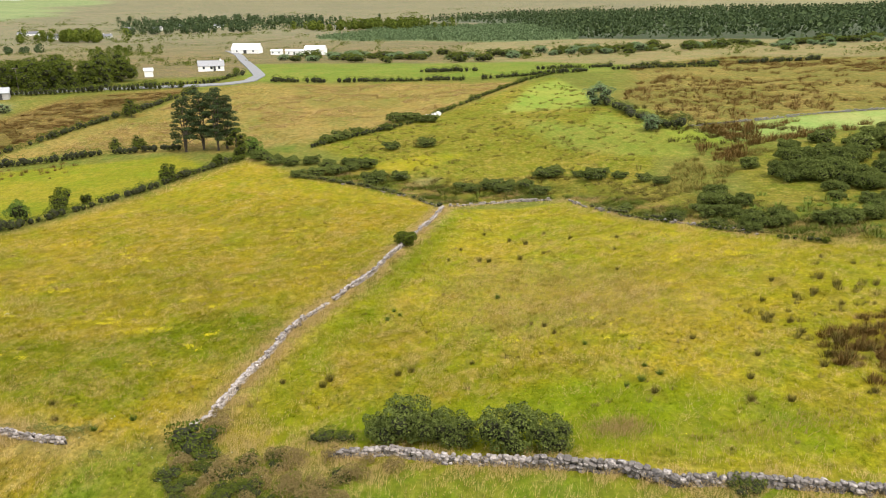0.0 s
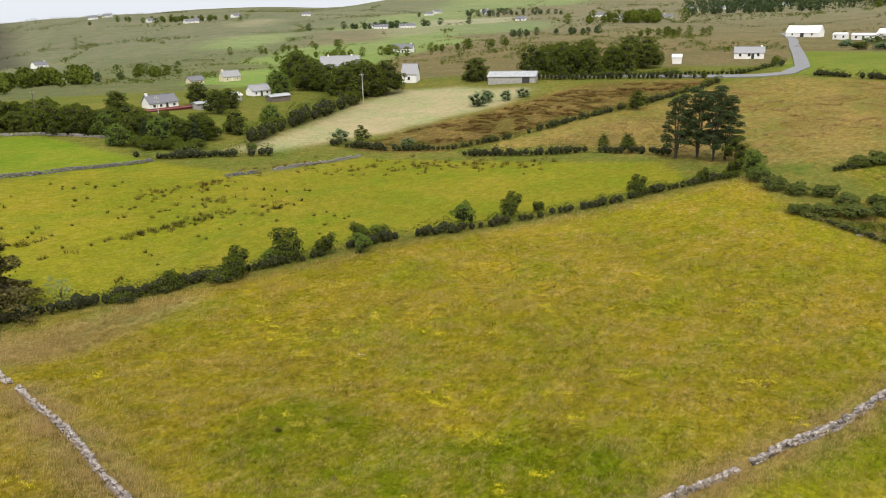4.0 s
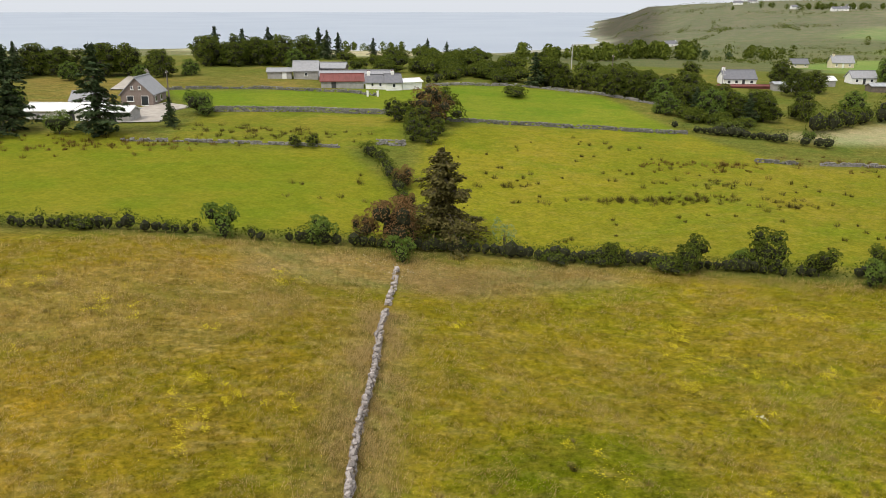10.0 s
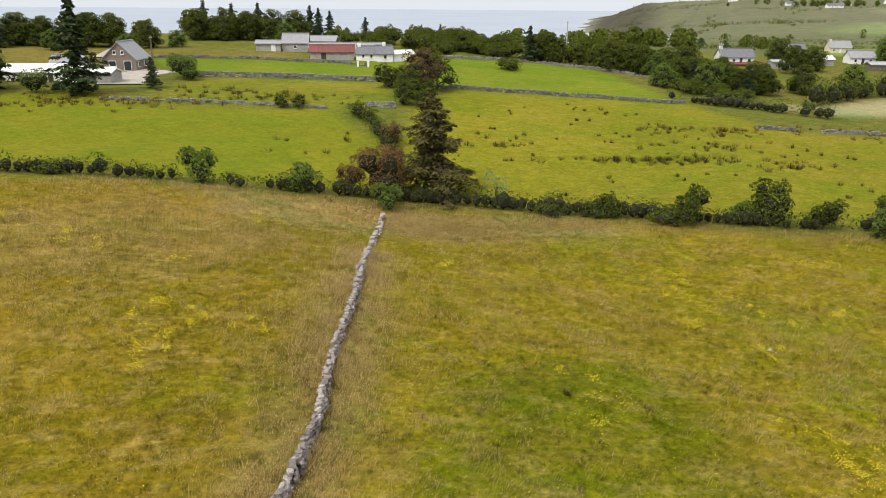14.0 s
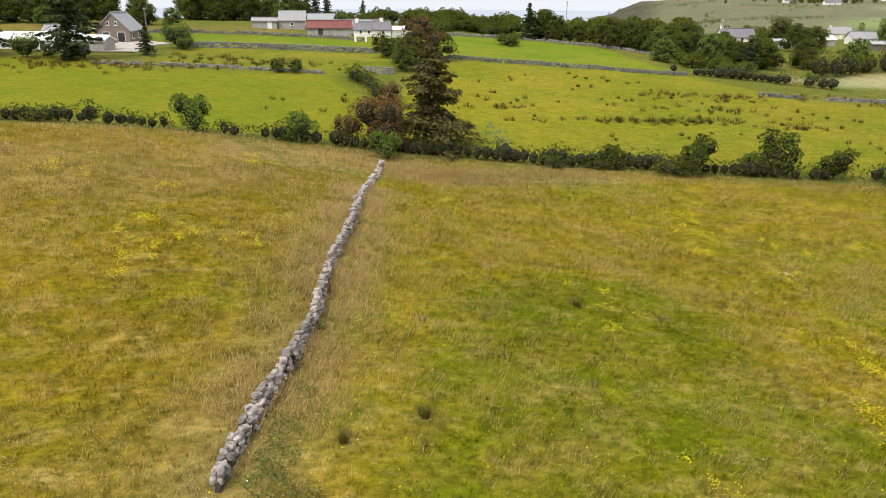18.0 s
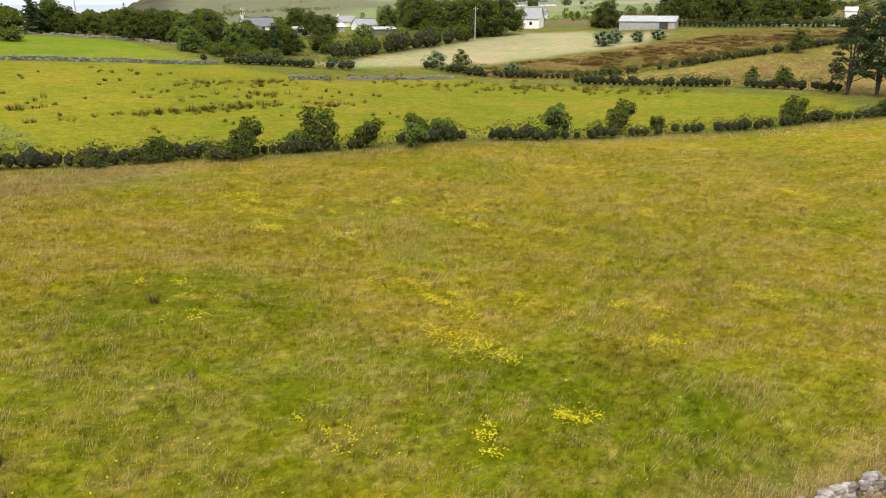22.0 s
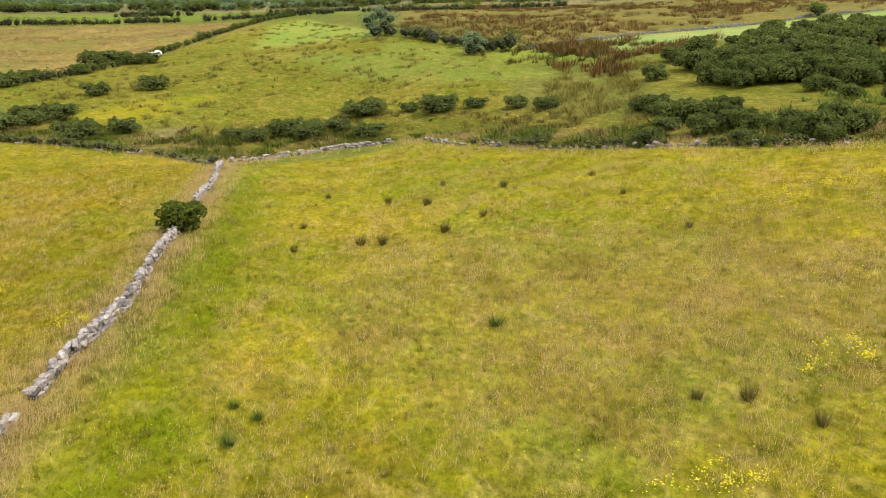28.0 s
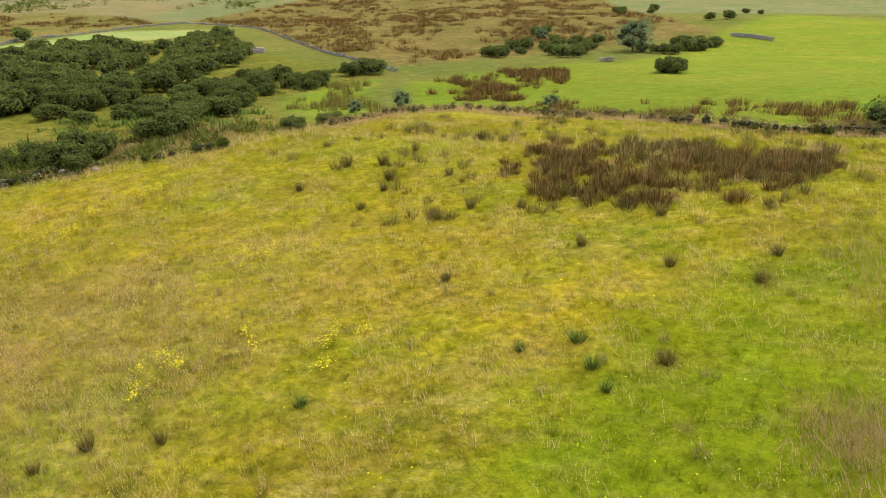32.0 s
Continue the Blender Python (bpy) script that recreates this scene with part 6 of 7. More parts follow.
for i, (az, r, n, da, dr, h) in enumerate(((40.6, 1010, 26, 2.4, 16, 10), (55.8, 1265, 36, 2.6, 20, 9), (66.2, 372, 34, 1.9, 9, 8), (63.5, 395, 9, 1.6, 6, 6), (59.5, 420, 14, 1.2, 12, 6), (23, 880, 34, 1.4, 14, 13), (15, 1080, 30, 2.0, 24, 12), (6, 1100, 16, 1.2, 20, 12), (1.0, 1050, 90, 2.2, 30, 14), (12, 1600, 60, 4.0, 40, 12), (44, 470, 18, 2.5, 10, 6), (35.5, 480, 14, 2.2, 9, 6), (29, 640, 16, 2.4, 14, 7), (72, 330, 26, 3.0, 14, 7), (90, 420, 30, 5, 40, 6), (33, 1250, 30, 3, 30, 9), (49, 640, 12, 2.5, 10, 6), (19.5, 520, 12, 1.6, 12, 6))):
    q = np.array([polar(az + R.normal() * da, r + R.normal() * dr) for _ in range(n)])
    far_wood("far_trees", "clump of distant trees among small fields", q, h, LEAF if i % 3 else NEEDLE, 80 + i, 0.46, 130, 0.95, False)

# hedgerows between the distant fields, along the same borders as their tints
rr, aa = np.exp(R.uniform(5.6, 7.6, 160000)), radians(1) * R.uniform(-70, 76, 160000)
qx, qy = HUB[0] - rr * np.sin(aa), HUB[1] + rr * np.cos(aa)
qu, qw = field_cells(qx, qy)
keep = np.zeros(len(qx), bool)
for k in range(0, len(qx), 20000):
    d = np.sqrt((qu[k:k + 20000, None] - CELL_U) ** 2 + (qw[k:k + 20000, None] - CELL_V) ** 2)
    d.partition(1, axis=1)
    keep[k:k + 20000] = d[:, 1] - d[:, 0] < 0.05
keep &= land(qx, qy) > -15
keep &= np.sin(qx / 47 + qy / 71) > -0.75
for poly, tint, dry in FIELDS:
    keep &= ~inside(poly, qx, qy)
keep &= rr > 330
spots = np.stack([qx, qy], 1)[keep]
dist = np.hypot(spots[:, 0], spots[:, 1] - 49)
far_wood("far_hedgerows", "dark hedgerows and banks between distant fields", spots[dist < 800][:5500], 1.9, LEAF, 99, 0.8, 9, 1.6, False)
far_wood("far_hedgerows", "dark hedgerows on the far slopes", spots[dist >= 800][:6500], 3.8, LEAF, 98, 0.8, 6, 1.8, False)


# ---- rushes, grass and flowers ----
def blades(points, h, lean, width, rng, per=1):
    """Tapered blades from points (n, 2): triangles that lean and differ in height."""
    p = np.repeat(points, per, axis=0)
    n = len(p)
    p = p + rng.normal(size=(n, 2)) * 0.06
    z = land(p[:, 0], p[:, 1])
    # the wind lays most of the grass one way
    a, b = 0.9 + rng.normal(size=n) * 1.1, rng.uniform(0, 6.283, n)
    hh = h * rng.uniform(0.55, 1.25, n)
    ll = lean * rng.random(n) * hh
    base = np.stack([p[:, 0], p[:, 1], z - 0.03], 1)
    side = np.stack([np.cos(b), np.sin(b), np.zeros(n)], 1) * (width * rng.uniform(0.6, 1.4, n) / 2)[:, None]
    tip = base + np.stack([ll * np.cos(a), ll * np.sin(a), hh], 1)
    v = np.stack([base - side, base + side, tip], 1)
    under = np.cross(v[:, 1] - v[:, 0], v[:, 2] - v[:, 0])[:, 2] < 0
    v[under] = v[under][:, ::-1]
    return v


def drifts(p, size, seed, turn=0.6, stretch=2.2):
    """Smooth uneven patches, 0 to 1, drawn out along the wind."""
    r = np.random.default_rng(seed)
    c, s = math.cos(turn), math.sin(turn)
    out, total = np.zeros(len(p)), 0.0
    for k, w in ((1.0, 1.0), (2.3, 0.7), (5.1, 0.45)):
        u = (p[:, 0] * c + p[:, 1] * s) / (size * stretch) * k + 500
        v = (p[:, 1] * c - p[:, 0] * s) / size * k + 500
        g = r.random((97, 97))
        i, j = np.floor(u).astype(int), np.floor(v).astype(int)
        f, h = u - i, v - j
        f, h = f * f * (3 - 2 * f), h * h * (3 - 2 * h)
        i, j, i1, j1 = i % 97, j % 97, (i + 1) % 97, (j + 1) % 97
        out += w * ((g[i, j] * (1 - f) + g[i1, j] * f) * (1 - h) + (g[i, j1] * (1 - f) + g[i1, j1] * f) * h)
        total += w
    return out / total


def grass(name, label, points, h, lean, width, rng, mat=BLADES, per=1, category="grass"):
    v = blades(points, h, lean, width, rng, per)
    me = quads(name, v, mat)
    if mat is BLADES:
        c = np.repeat(tint_at(v[:, 0, 0], v[:, 0, 1]), 3, axis=0)
        me.color_attributes.new("tint", "FLOAT_COLOR", "POINT")
        me.color_attributes["tint"].data.foreach_set("color", c.reshape(-1).astype(np.float32))
    if mat in (BLADES, DEAD, SEEDHEAD):
        lit_from_above(me)
    return tagged(new(name, me), label, category, kind="stuff")


def tuft(label, mat, seed, h=0.8, r=0.35, n=110, group="", name="rush_tuft", category="rushes"):
    rg = np.random.default_rng(seed)
    a, d = rg.uniform(0, 6.283, n), r * np.sqrt(rg.random(n))
    base = np.stack([d * 0.5 * np.cos(a), d * 0.5 * np.sin(a), np.full(n, -0.05)], 1)
    hh = h * rg.uniform(0.55, 1.15, n)
    tip = np.stack([d * 1.6 * np.cos(a) + rg.normal(size=n) * 0.05, d * 1.6 * np.sin(a) + rg.normal(size=n) * 0.05, hh], 1)
    b = rg.uniform(0, 6.283, n)
    side = np.stack([np.cos(b), np.sin(b), np.zeros(n)], 1) * 0.016
    return tagged(new(name, lit_from_above(quads(name, np.stack([base - side, base + side, tip], 1), mat))), label, category, group)


def rush_field(name, label, poly, n, mat, h, seed, spread=0.3, per=26, width=0.05):
    r = np.random.default_rng(seed)
    c = scatter(poly, n * 2, r) if isinstance(poly, list) else poly
    if isinstance(poly, list):
        keep = drifts(c, 4.0 + 6.0 * (width > 0.1), seed, 0.3, 1.6)
        c = c[keep > np.median(keep)]
    me = clumps(name, np.asarray(c, float), h, spread * 1.9, mat, r, per, width)
    return tagged(new(name, me), label, "rushes", kind="stuff")


R = np.random.default_rng(8)
# single tufts that stand out in the near fields
t = tuft("dark green-brown rush tuft in the meadow", RUSH, 1, 0.72, 0.30, 150, "meadow rush tufts")
put(t, [(-6.3, 57.1, 1.2), (-6.8, 56.0, 1.1), (-0.6, 56.9, 1.1), (0.5, 57.3, 1.1), (-10.2, 57.0, 0.8), (5.7, 57.7, 0.8), (12.0, 64.9, 0.7), (17.4, 46.1), (30.8, 51.7), (32.3, 49.7), (32.9, 47.6), (34.7, 50.1, 1.3), (25.9, 48.8, 0.8), (23.2, 54.2, 0.8), (24.5, 41.3), (29.5, 40.6), (22.4, 42.3), (11.0, 89.9, 1.1), (14.9, 89.2), (36.1, 59.7, 1.2), (36.6, 56.3), (38.7, 60.7, 1.3), (41.4, 59.3), (16.7, 95.8), (9.9, 90.8, 1.1), (22.6, 95.2), (14.9, 98.7), (13.1, 63.8, 0.95), (13.5, 61.5), (38.5, 63.0, 1.2), (34.8, 64.7, 0.9), (29.8, 55.8, 0.8), (31.2, 54.3), (31.8, 60.2, 0.9), (34.4, 59.6), (23.8, 45.4, 0.9), (30.5, 56.0), (28.9, 45.3), (-35.9, 60.5, 0.8), (-26.6, 52.1, 0.8), (-25.2, 49.4, 0.8), (24, 78, 0.7), (20, 100, 0.8), (12, 104, 0.8), (8, 97, 0.8), (18, 90, 0.8), (6, 92, 0.8), (28, 92, 0.8), (26, 86, 0.7)], R, (0.8, 1.1))
d = tuft("dark green dock plant in the meadow", LIGHTLEAF, 2, 0.6, 0.26, 120, "meadow docks", "dock_plant", "dock plant")
put(d, [(-0.4, 73.3), (-1.7, 72.0), (-1.0, 74.5, 0.8), (10.1, 74.5), (17.2, 48.4, 1.1), (18.2, 50.8, 0.8), (18.7, 48.9), (16.0, 48.0, 0.8), (15.3, 57.6, 0.8), (-20, 50, 0.9), (-22, 48, 0.9)], R)
# rush beds
bed = [(45.5, 56.0), (38.5, 55.0), (32.0, 51.5), (29.6, 46.5), (30.0, 41.0), (35.2, 36.0), (44.0, 33.0), (46.0, 42.6), (46.0, 50.5)]
rush_field("rush_bed", "brown rush bed at the top of the meadow", bed, 260, BROWNRUSH, 0.6, 3, 0.26, 70, 0.035)
rush_field("rush_bed", "olive rushes among the brown bed", bed, 170, DARKRUSH, 0.6, 62, 0.28, 60, 0.035)
rush_field("rush_bed", "pale dead stems standing in the brown bed", bed, 60, DEAD, 0.6, 63, 0.26, 40, 0.03)
rush_field("rush_bed", "scattered rush tufts in the meadow", [(43, 70), (28, 58), (27, 44), (32, 33), (50, 30), (58, 46), (62, 60), (50, 66)], 150, RUSH, 0.5, 4, 0.2, 50, 0.03)
rush_field("rush_bed", "rust-brown rushes in the wet field", [(93, 70), (110, 60), (110, 51), (88, 50), (76, 56), (80, 66)], 360, BROWNRUSH, 0.75, 5, 0.42, 34, 0.06)
rush_field("rush_bed", "rust-brown rushes beyond the bank", [(68, 60), (74, 50), (70, 28), (60, 15), (53.5, 26), (62, 47)], 150, BROWNRUSH, 0.7, 6, 0.36, 34, 0.05)
rush_field("rush_bed", "scattered rushes on green ground", [(58, 70), (66, 66), (80, 74), (100, 77), (90, 82), (70, 80)], 120, RUSH, 0.9, 7, 0.3)
rush_field("rush_bed", "heathery brown rushes on the bog hill", [(116, 80), (200, 138), (240, 176), (350, 176), (400, 60), (260, 34), (185, 20), (160, 58), (132, 68)], 3000, BROWNRUSH, 0.9, 8, 0.7, 22, 0.12)
rush_field("rush_bed", "rushes round the hill field", [(55, 150), (66, 140), (90, 145), (70, 156), (62, 190), (57, 190)], 190, DARKRUSH, 0.85, 9, 0.42, 30, 0.08)
rush_field("rush_bed", "brown heath above the hill field", [(63, 164), (80, 163), (97, 169), (228, 180), (255, 235), (150, 330), (90, 290), (62, 205)], 1500, BROWNRUSH, 0.9, 10, 0.8, 22, 0.14)
rush_field("rush_bed", "tufts of rushes beside the hill field wall", [(58, 145), (66, 142), (64, 158), (85, 160), (85, 147), (100, 150), (100, 146), (70, 134), (57, 128)], 170, BROWNRUSH, 1.2, 14, 0.6, 36, 0.1)
rush_field("rush_bed", "rough olive growth round the gorse mound", [(46, 108), (56, 112), (57, 124), (69, 133), (60, 140), (44, 126)], 130, RUSH, 0.7, 15, 0.6, 30, 0.09)
rush_field("rush_bed", "rough growth below the gorse mound", [(44, 86), (52, 73), (75, 84), (105, 79), (112, 100), (89, 98), (64, 94), (56, 104), (46, 104)], 150, DARKRUSH, 0.5, 16, 0.5, 30, 0.07)
rush_field("rush_bed", "green bracken round the gorse mound", [(44, 86), (52, 73), (75, 84), (105, 79), (112, 100), (89, 98), (64, 94), (56, 104), (46, 104)], 160, LIGHTLEAF, 0.6, 17, 0.4, 30, 0.1)
rush_field("rush_bed", "rough brown rushes in the boggy belt", [(-20, 150), (-8, 142), (8, 128), (21, 129), (29, 124), (34, 107), (43, 82), (52, 73), (58, 80), (46, 108), (44, 124), (30, 142), (10, 145), (-10, 159)], 620, DARKRUSH, 0.5, 11, 0.45, 26, 0.05)
rush_field("rush_bed", "pale dry grass and weeds in the boggy belt", [(-20, 150), (-8, 142), (8, 127), (21, 128), (29, 124), (34, 107), (43, 82), (52, 72), (55, 76), (42, 100), (36, 118), (22, 136), (0, 144), (-10, 152)], 600, DEAD, 0.42, 18, 0.45, 24, 0.04)
rush_field("rush_bed", "dark green weeds in the boggy belt", [(-20, 150), (-8, 142), (8, 127), (21, 128), (29, 124), (34, 107), (43, 82), (52, 72), (55, 76), (42, 100), (36, 118), (22, 136), (0, 144), (-10, 152)], 650, LEAF, 0.6, 19, 0.5, 26, 0.08)
rush_field("rush_bed", "rough olive rushes in the wet northern field", [(-18, 178), (-8, 190), (10, 208), (42, 250), (55, 255), (56, 200), (56, 160), (46, 132), (30, 145), (8, 146)], 520, RUSH, 0.5, 12, 0.45, 24, 0.09)
rush_field("rush_bed", "dark rush tufts in the sheep pasture", [(-77.7, 69.9), (-108.3, 63.5), (-120.6, 86.4), (-108.7, 106.9), (-92.5, 117.3), (-72, 112)], 75, DARKRUSH, 0.5, 13, 0.2, 30)
for k, (x, y, sx, sy, n, mat) in enumerate(((-104.5, 99.3, 2.0, 4, 26, BROWNRUSH), (-104.7, 106.3, 1.6, 3, 22, BROWNRUSH), (-90.7, 95.9, 0.7, 4, 24, DARKRUSH), (-87.8, 104.3, 0.8, 3, 18, DARKRUSH), (-90.2, 81.8, 0.5, 5, 22, DARKRUSH), (-90.2, 90.2, 0.5, 3, 18, DARKRUSH), (-96.8, 99.1, 1.2, 3, 18, DARKRUSH), (-95.2, 71.3, 0.6, 3, 10, DARKRUSH), (-117.5, 33.4, 2.5, 4, 34, DARKRUSH), (-116.9, 42.8, 2.5, 4, 36, DARKRUSH), (-109.5, 11.1, 3, 8, 60, BROWNRUSH), (-110.1, 27.3, 2, 5, 26, BROWNRUSH), (-91.0, 147.0, 3, 4, 36, DARKRUSH), (-82.0, 154.0, 3, 4, 36, BROWNRUSH), (-73, 161, 3, 4, 30, BROWNRUSH), (-98.8, 138.9, 3, 5, 26, DARKRUSH), (-107.3, 128.5, 4, 6, 36, BROWNRUSH), (-90.9, 51.8, 3, 5, 14, DARKRUSH))):
    rush_field("rush_bed", "patch of dark rushes in pasture", np.stack([x + R.normal(size=n) * sx, y + R.normal(size=n) * sy], 1), n, mat, 0.6, 30 + k, 0.3)
rush_field("rush_bed", "coarse brown growth in the rough field", [(-116.2, 154.4), (-118.0, 177.0), (-113.0, 198.0), (-107.0, 226.0), (-102.0, 248.0), (-70, 266), (-78.0, 233.0), (-90.0, 207.0), (-96.0, 176.0)], 900, BROWNRUSH, 0.5, 60, 0.6, 22, 0.10)
rush_field("rush_bed", "coarse tan grass in the rough field", [(-26, 184), (-60, 186), (-84.0, 178.0), (-72, 233), (-60, 272), (0, 272), (42, 258), (20, 230), (4, 210)], 1500, DEAD, 0.4, 61, 0.8, 18, 0.12)

# meadow grass where the camera comes near
near = [(-72, 20), (-74, 60), (-62, 108), (-30, 140), (8, 123), (27, 121), (38, 89), (62, 64), (50, 30), (34, 29), (10, 38), (-5, 43), (-20, 20), (-50, 0)]
p = scatter(near, 400000, R)
d = np.hypot(p[:, 0] + 6, p[:, 1] - 49)
p = p[R.random(len(p)) < np.clip(1.5 - d / 80, 0.15, 1)]
grass("meadow_grass", "long olive meadow grass with seed heads", p, 0.22, 1.4, 0.024, R, per=2)


def seed_heads(name, label, p, low, high, size):
    z = land(p[:, 0], p[:, 1]) + R.uniform(low, high, len(p))
    v = cards(np.column_stack([p + R.normal(size=p.shape) * 0.1, z]), np.tile((0.1, 0.1, 1.0), (len(p), 1)), size, R, 0.35, 0.35)
    return tagged(new(name, lit_from_above(quads(name, v, SEEDHEAD))), label, "grass", kind="stuff")


# seed heads in drifts blown over by the wind
p = scatter(near, 420000, R)
dn = 0.5 * drifts(p, 2.2, 77) + 0.5 * drifts(p, 0.7, 78)
drymix = np.clip(tint_at(p[:, 0], p[:, 1])[:, 3], 0, 1.3)
p = p[R.random(len(p)) < np.clip((dn - 0.50) * 9, 0, 1) * drymix * np.clip(1.4 - np.hypot(p[:, 0] + 6, p[:, 1] - 49) / 95, 0.2, 1)]
grass("seeding_grass", "drifts of pinkish-brown seeding grass in the meadow", p, 0.32, 1.2, 0.016, R, SEEDHEAD, per=2)
seed_heads("grass_heads", "soft pinkish seed heads of meadow grass", p, 0.14, 0.34, 0.07)
# dry tall grass along walls, banks and hedge feet
spots = []
for line, w, n in ((WALL_N, 0.95, 300), (WALL_W, 1.3, 380), (WALL_S, 1.0, 220), (EAST, 1.2, 90), (EAST[9:], 0.5, 260), (NORTHWEST, 1.5, 40), ([(x + 3.2, y) for x, y in HEDGE[2:]], 1.3, 60), ([(-14, 47), (-9, 47), (-5, 45)], 1.8, 260), ([(-15, 43), (-8, 43), (-1, 41)], 2.0, 260), ([(-6, 42), (4, 38), (14, 32.5), (26, 28)], 1.4, 60)):
    q, way = along(line, 1.0 / n, R, w)
    q = q[R.random(len(q)) < np.clip((drifts(q, 1.1, 91) - 0.40) * 6, 0.05, 1)]
    spots.append(q)
spots = np.concatenate(spots)
grass("dry_grass", "tall dry straw-coloured grass along walls and banks", spots, 0.45, 0.9, 0.022, R, SEEDHEAD, per=2)
seed_heads("grass_heads", "fluffy pinkish seed heads along walls and banks", spots, 0.2, 0.5, 0.08)
grass("dry_grass", "pale seeding grass in drifts over the meadow", np.concatenate([np.stack([x + R.normal(size=2 * n) * sx, y + R.normal(size=2 * n) * sy], 1) for x, y, sx, sy, n in ((14, 68, 6, 5, 2200), (22, 66, 5, 5, 1800), (8, 80, 5, 5, 1600), (20, 76, 6, 4, 1600), (30, 74, 5, 5, 900), (-62, 34, 5, 6, 1400), (-50, 28, 6, 6, 1400), (-57, 44, 4, 4, 700), (-30, 90, 9, 5, 900), (-46, 96, 7, 6, 800), (-64, 60, 3, 4, 700), (12, 66, 4, 3, 700), (13.5, 41.6, 1.0, 0.9, 900), (22, 38.2, 5, 0.8, 700), (-66, 58, 2.2, 3.5, 1500), (-68, 68, 1.5, 4, 900))]), 0.42, 1.1, 0.022, R, DEAD)
# tussocks that stand a little above the sward
c = scatter(near, 26000, R)
c = c[(drifts(c, 2.4, 57) > 0.46) & (R.random(len(c)) < np.clip(1.4 - np.hypot(c[:, 0] + 6, c[:, 1] - 49) / 75, 0.12, 1))]
me = clumps("tussocks", c, 0.2, 0.22, BLADES, R, 18, 0.022)
co = np.empty(3 * len(me.vertices), np.float32)
me.vertices.foreach_get("co", co)
me.color_attributes.new("tint", "FLOAT_COLOR", "POINT")
me.color_attributes["tint"].data.foreach_set("color", (tint_at(co[::3], co[1::3]) * (1.02, 1.06, 0.9, 1)).reshape(-1).astype(np.float32))
tagged(new("tussocks", me), "small olive grass tussocks in the meadow", "tussocks", kind="stuff")
# dark withered tussocks and docks through the sward
c = scatter(near, 600, R)
c = c[drifts(c, 6.0, 55) > 0.47]
tagged(new("withered_tussocks", clumps("withered_tussocks", c, 0.34, 0.26, WITHER, R, 40, 0.018)), "withered brown tussocks and docks in the meadow", "tussocks", kind="stuff")
# the grassy bank that closes the field to the east
hedge("overgrown grassy bank with bramble", EAST[4:9], LEAF, 44, 0.6, 0.5, 0.9, 40, 0.22, gaps=((0.3, 0.45), (0.7, 0.8)))
hedge("overgrown earth bank topped with pale grass", EAST[9:], WITHER, 45, 0.62, 0.7, 0.45, 60, 0.16)
hedge("bramble along the grassy bank", [(63, 54), (60.3, 49.5), (56.5, 43), (52.5, 37.5), (50.4, 28.5)], LEAF, 46, 0.45, 0.55, 1.0, 40, 0.2, gaps=((0.2, 0.3), (0.5, 0.6)))
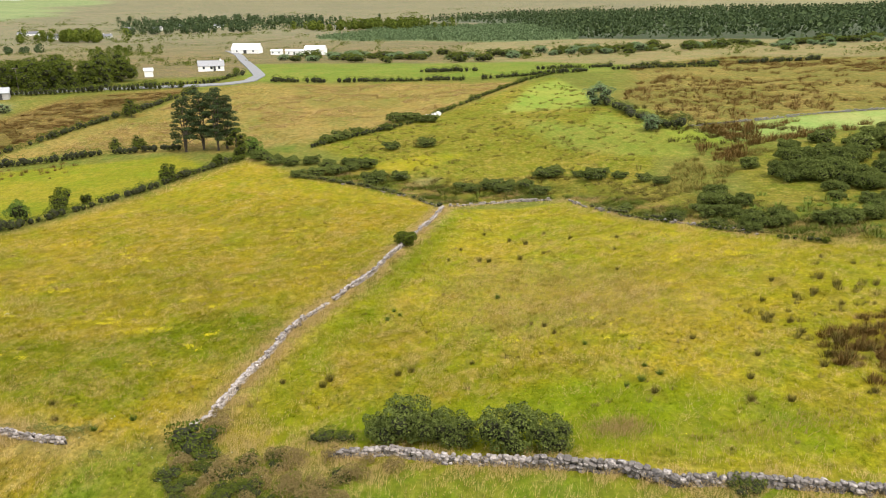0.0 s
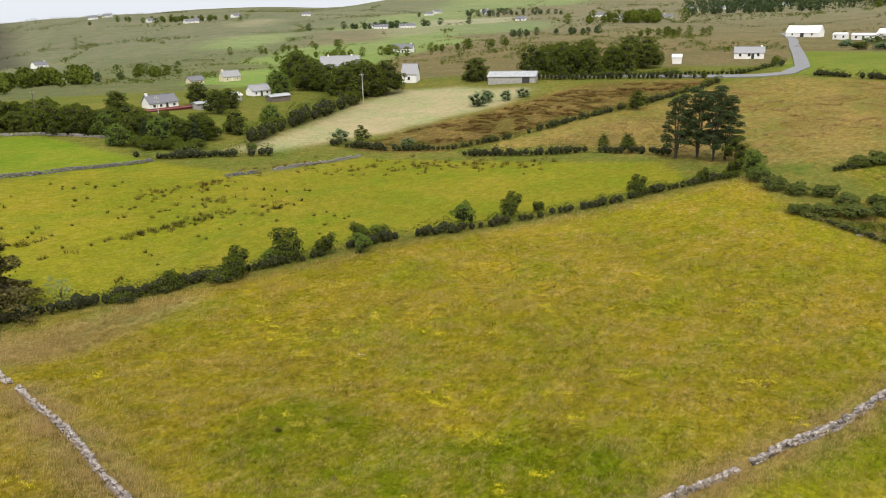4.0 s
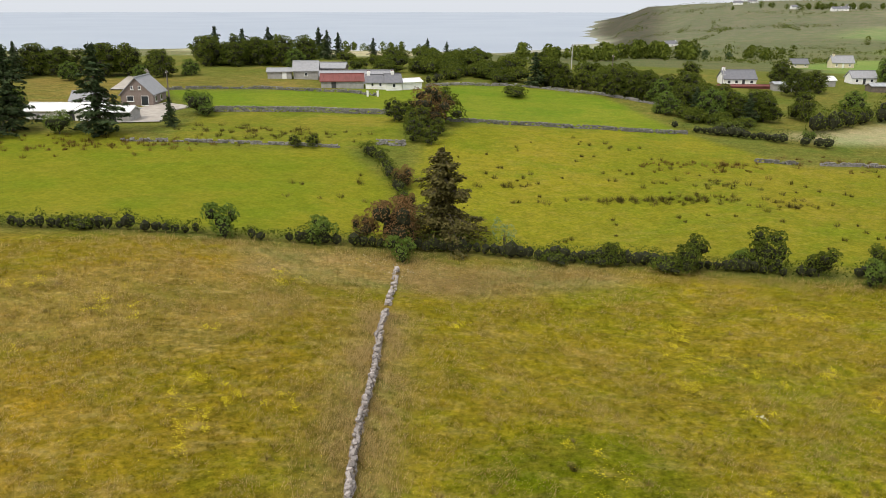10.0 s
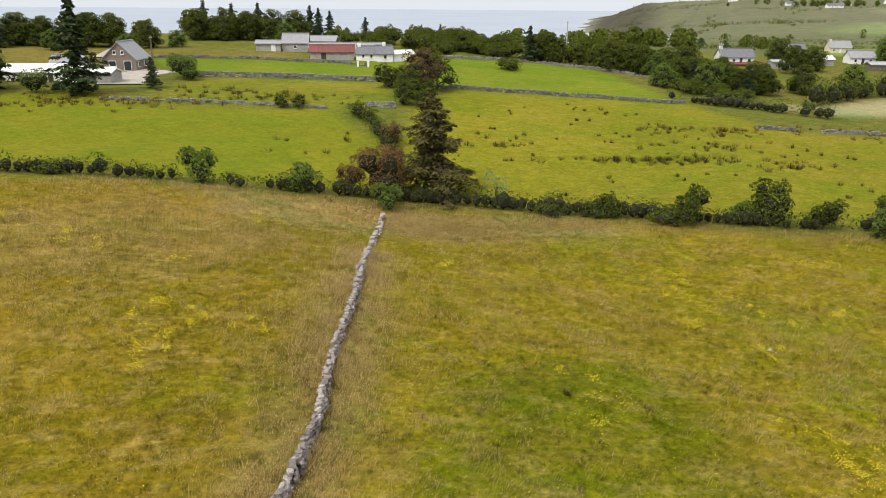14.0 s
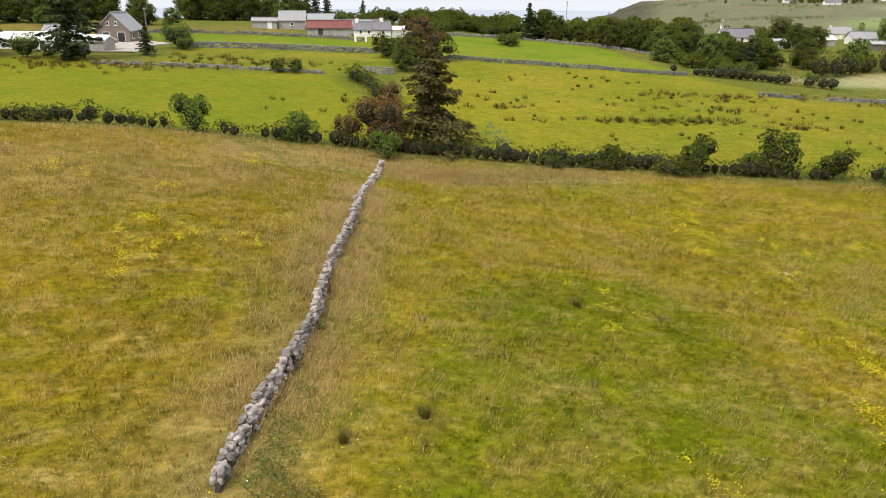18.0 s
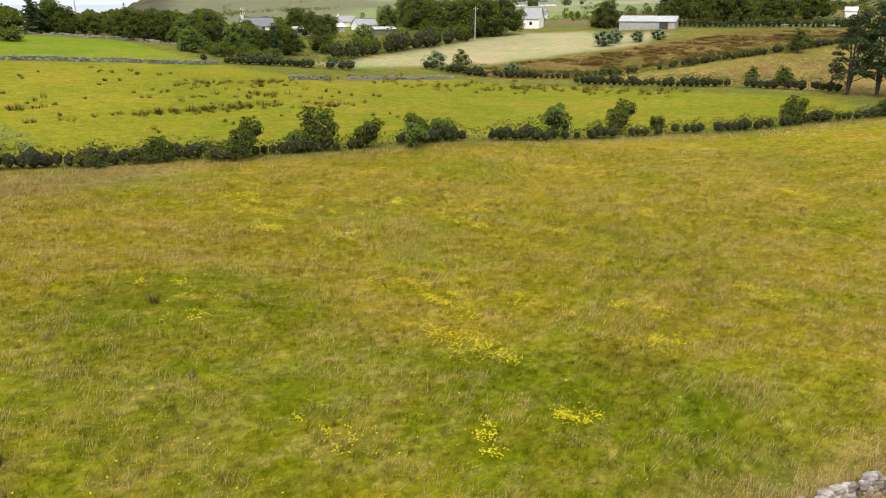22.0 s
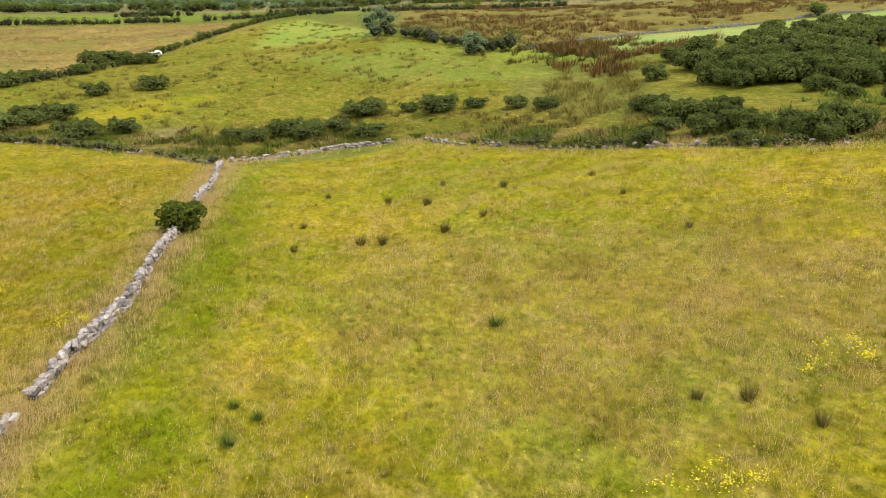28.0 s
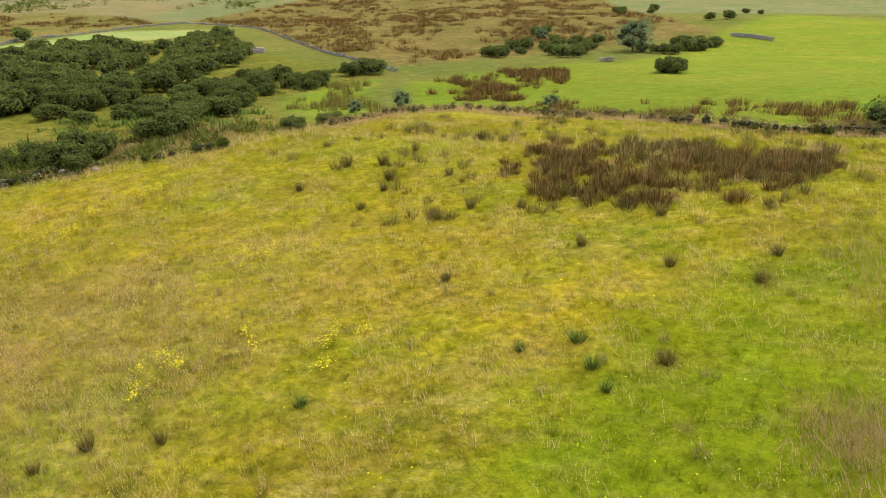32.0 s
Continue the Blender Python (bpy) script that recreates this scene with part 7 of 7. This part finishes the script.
# yellow flowers
patches = [(-51.5, 23.6, 1.2), (-44.9, 24.7, 1.0), (-49.1, 27.9, 0.6), (-43.2, 39.5, 1.0), (-41.8, 41.9, 0.5), (-42.0, 44.7, 0.6), (-54.7, 33.2, 0.8), (-55.0, 30.6, 0.8), (-39.6, 40.7, 0.7), (-47.7, 73.6, 1.4), (-53.1, 74.0, 0.8), (-41.3, 74.8, 0.6), (-55.0, 57.2, 0.6), (-63.5, 44.0, 0.8), (-50.9, 39.9, 0.6), (-38.5, 25.8, 0.8), (-59.0, 25.0, 1.0), (-47.0, 77.9, 0.6), (-39.7, 83.3, 0.7), (-53.4, 76.4, 1.4), (-46.9, 83.1, 0.7), (-40.9, 86.6, 1.2), (-38.4, 98.8, 1.3), (-35.0, 95.8, 1.2), (-25.2, 101.6, 1.2), (-21.9, 86.1, 1.0), (-30.7, 71.2, 1.0), (-25.5, 71.0, 1.3), (-25.9, 75.9, 0.8), (-23.0, 79.3, 0.8), (-31.0, 74.1, 0.5), (-34.9, 62.3, 0.9), (-20.2, 76.2, 0.6), (-23.1, 60.8, 0.5), (-18.7, 67.7, 0.5), (-18.1, 109.4, 1.2), (-10.5, 91.0, 0.9), (-20.2, 65.0, 0.4), (8.9, 61.5, 0.5), (16.7, 62.8, 0.6), (29.3, 76.6, 1.2), (26.6, 63.4, 0.8), (32.8, 88.5, 1.2), (18.6, 61.3, 0.6), (-6, 86, 0.5), (26, 92, 1.0), (34, 76, 1.0), (18.1, 57.5, 0.6), (-58, 88, 1.2), (-50, 104, 1.2), (-30, 112, 1.2), (-14, 100, 1.0)]
clusters = [(x + R.normal() * k * 1.5, y + R.normal() * k * 1.1, k * R.uniform(0.25, 0.6)) for x, y, k in patches for _ in range(6)]
q = np.concatenate([np.stack([x + R.normal(size=int(420 * k)) * k, y + R.normal(size=int(420 * k)) * k * 0.75], 1) for x, y, k in clusters] + [scatter(near, 14000, R)])
q = q[R.random(len(q)) < np.clip((drifts(q, 0.6, 56) - 0.40) * 5, 0.05, 1)]
z = land(q[:, 0], q[:, 1]) + 0.36 * R.uniform(0.6, 1.2, len(q))
v = cards(np.stack([q[:, 0], q[:, 1], z], 1), np.tile((0, 0, 1.0), (len(q), 1)), 0.058, R, 0.4, 0.9)
tagged(new("yellow_flowers", quads("yellow_flowers", v, PETAL)), "patches of yellow ragwort and buttercup in the meadow", "flowers", kind="stuff")
q = np.concatenate([np.stack([x + R.normal(size=n) * s, y + R.normal(size=n) * s], 1) for x, y, s, n in ((-40.8, 74.4, 0.15, 14), (-67, 54.5, 1.2, 40), (-69, 52, 1.0, 30), (-20, 48, 2, 30), (30, 70, 6, 26), (-14.5, 43, 2.0, 40))])
z = land(q[:, 0], q[:, 1]) + 0.6
v = cards(np.stack([q[:, 0], q[:, 1], z], 1), np.tile((0, 0, 1.0), (len(q), 1)), 0.08, R, 0.3, 0.9)
tagged(new("white_flowers", quads("white_flowers", v, WHITEPETAL)), "white cow parsley heads", "flowers", kind="stuff")
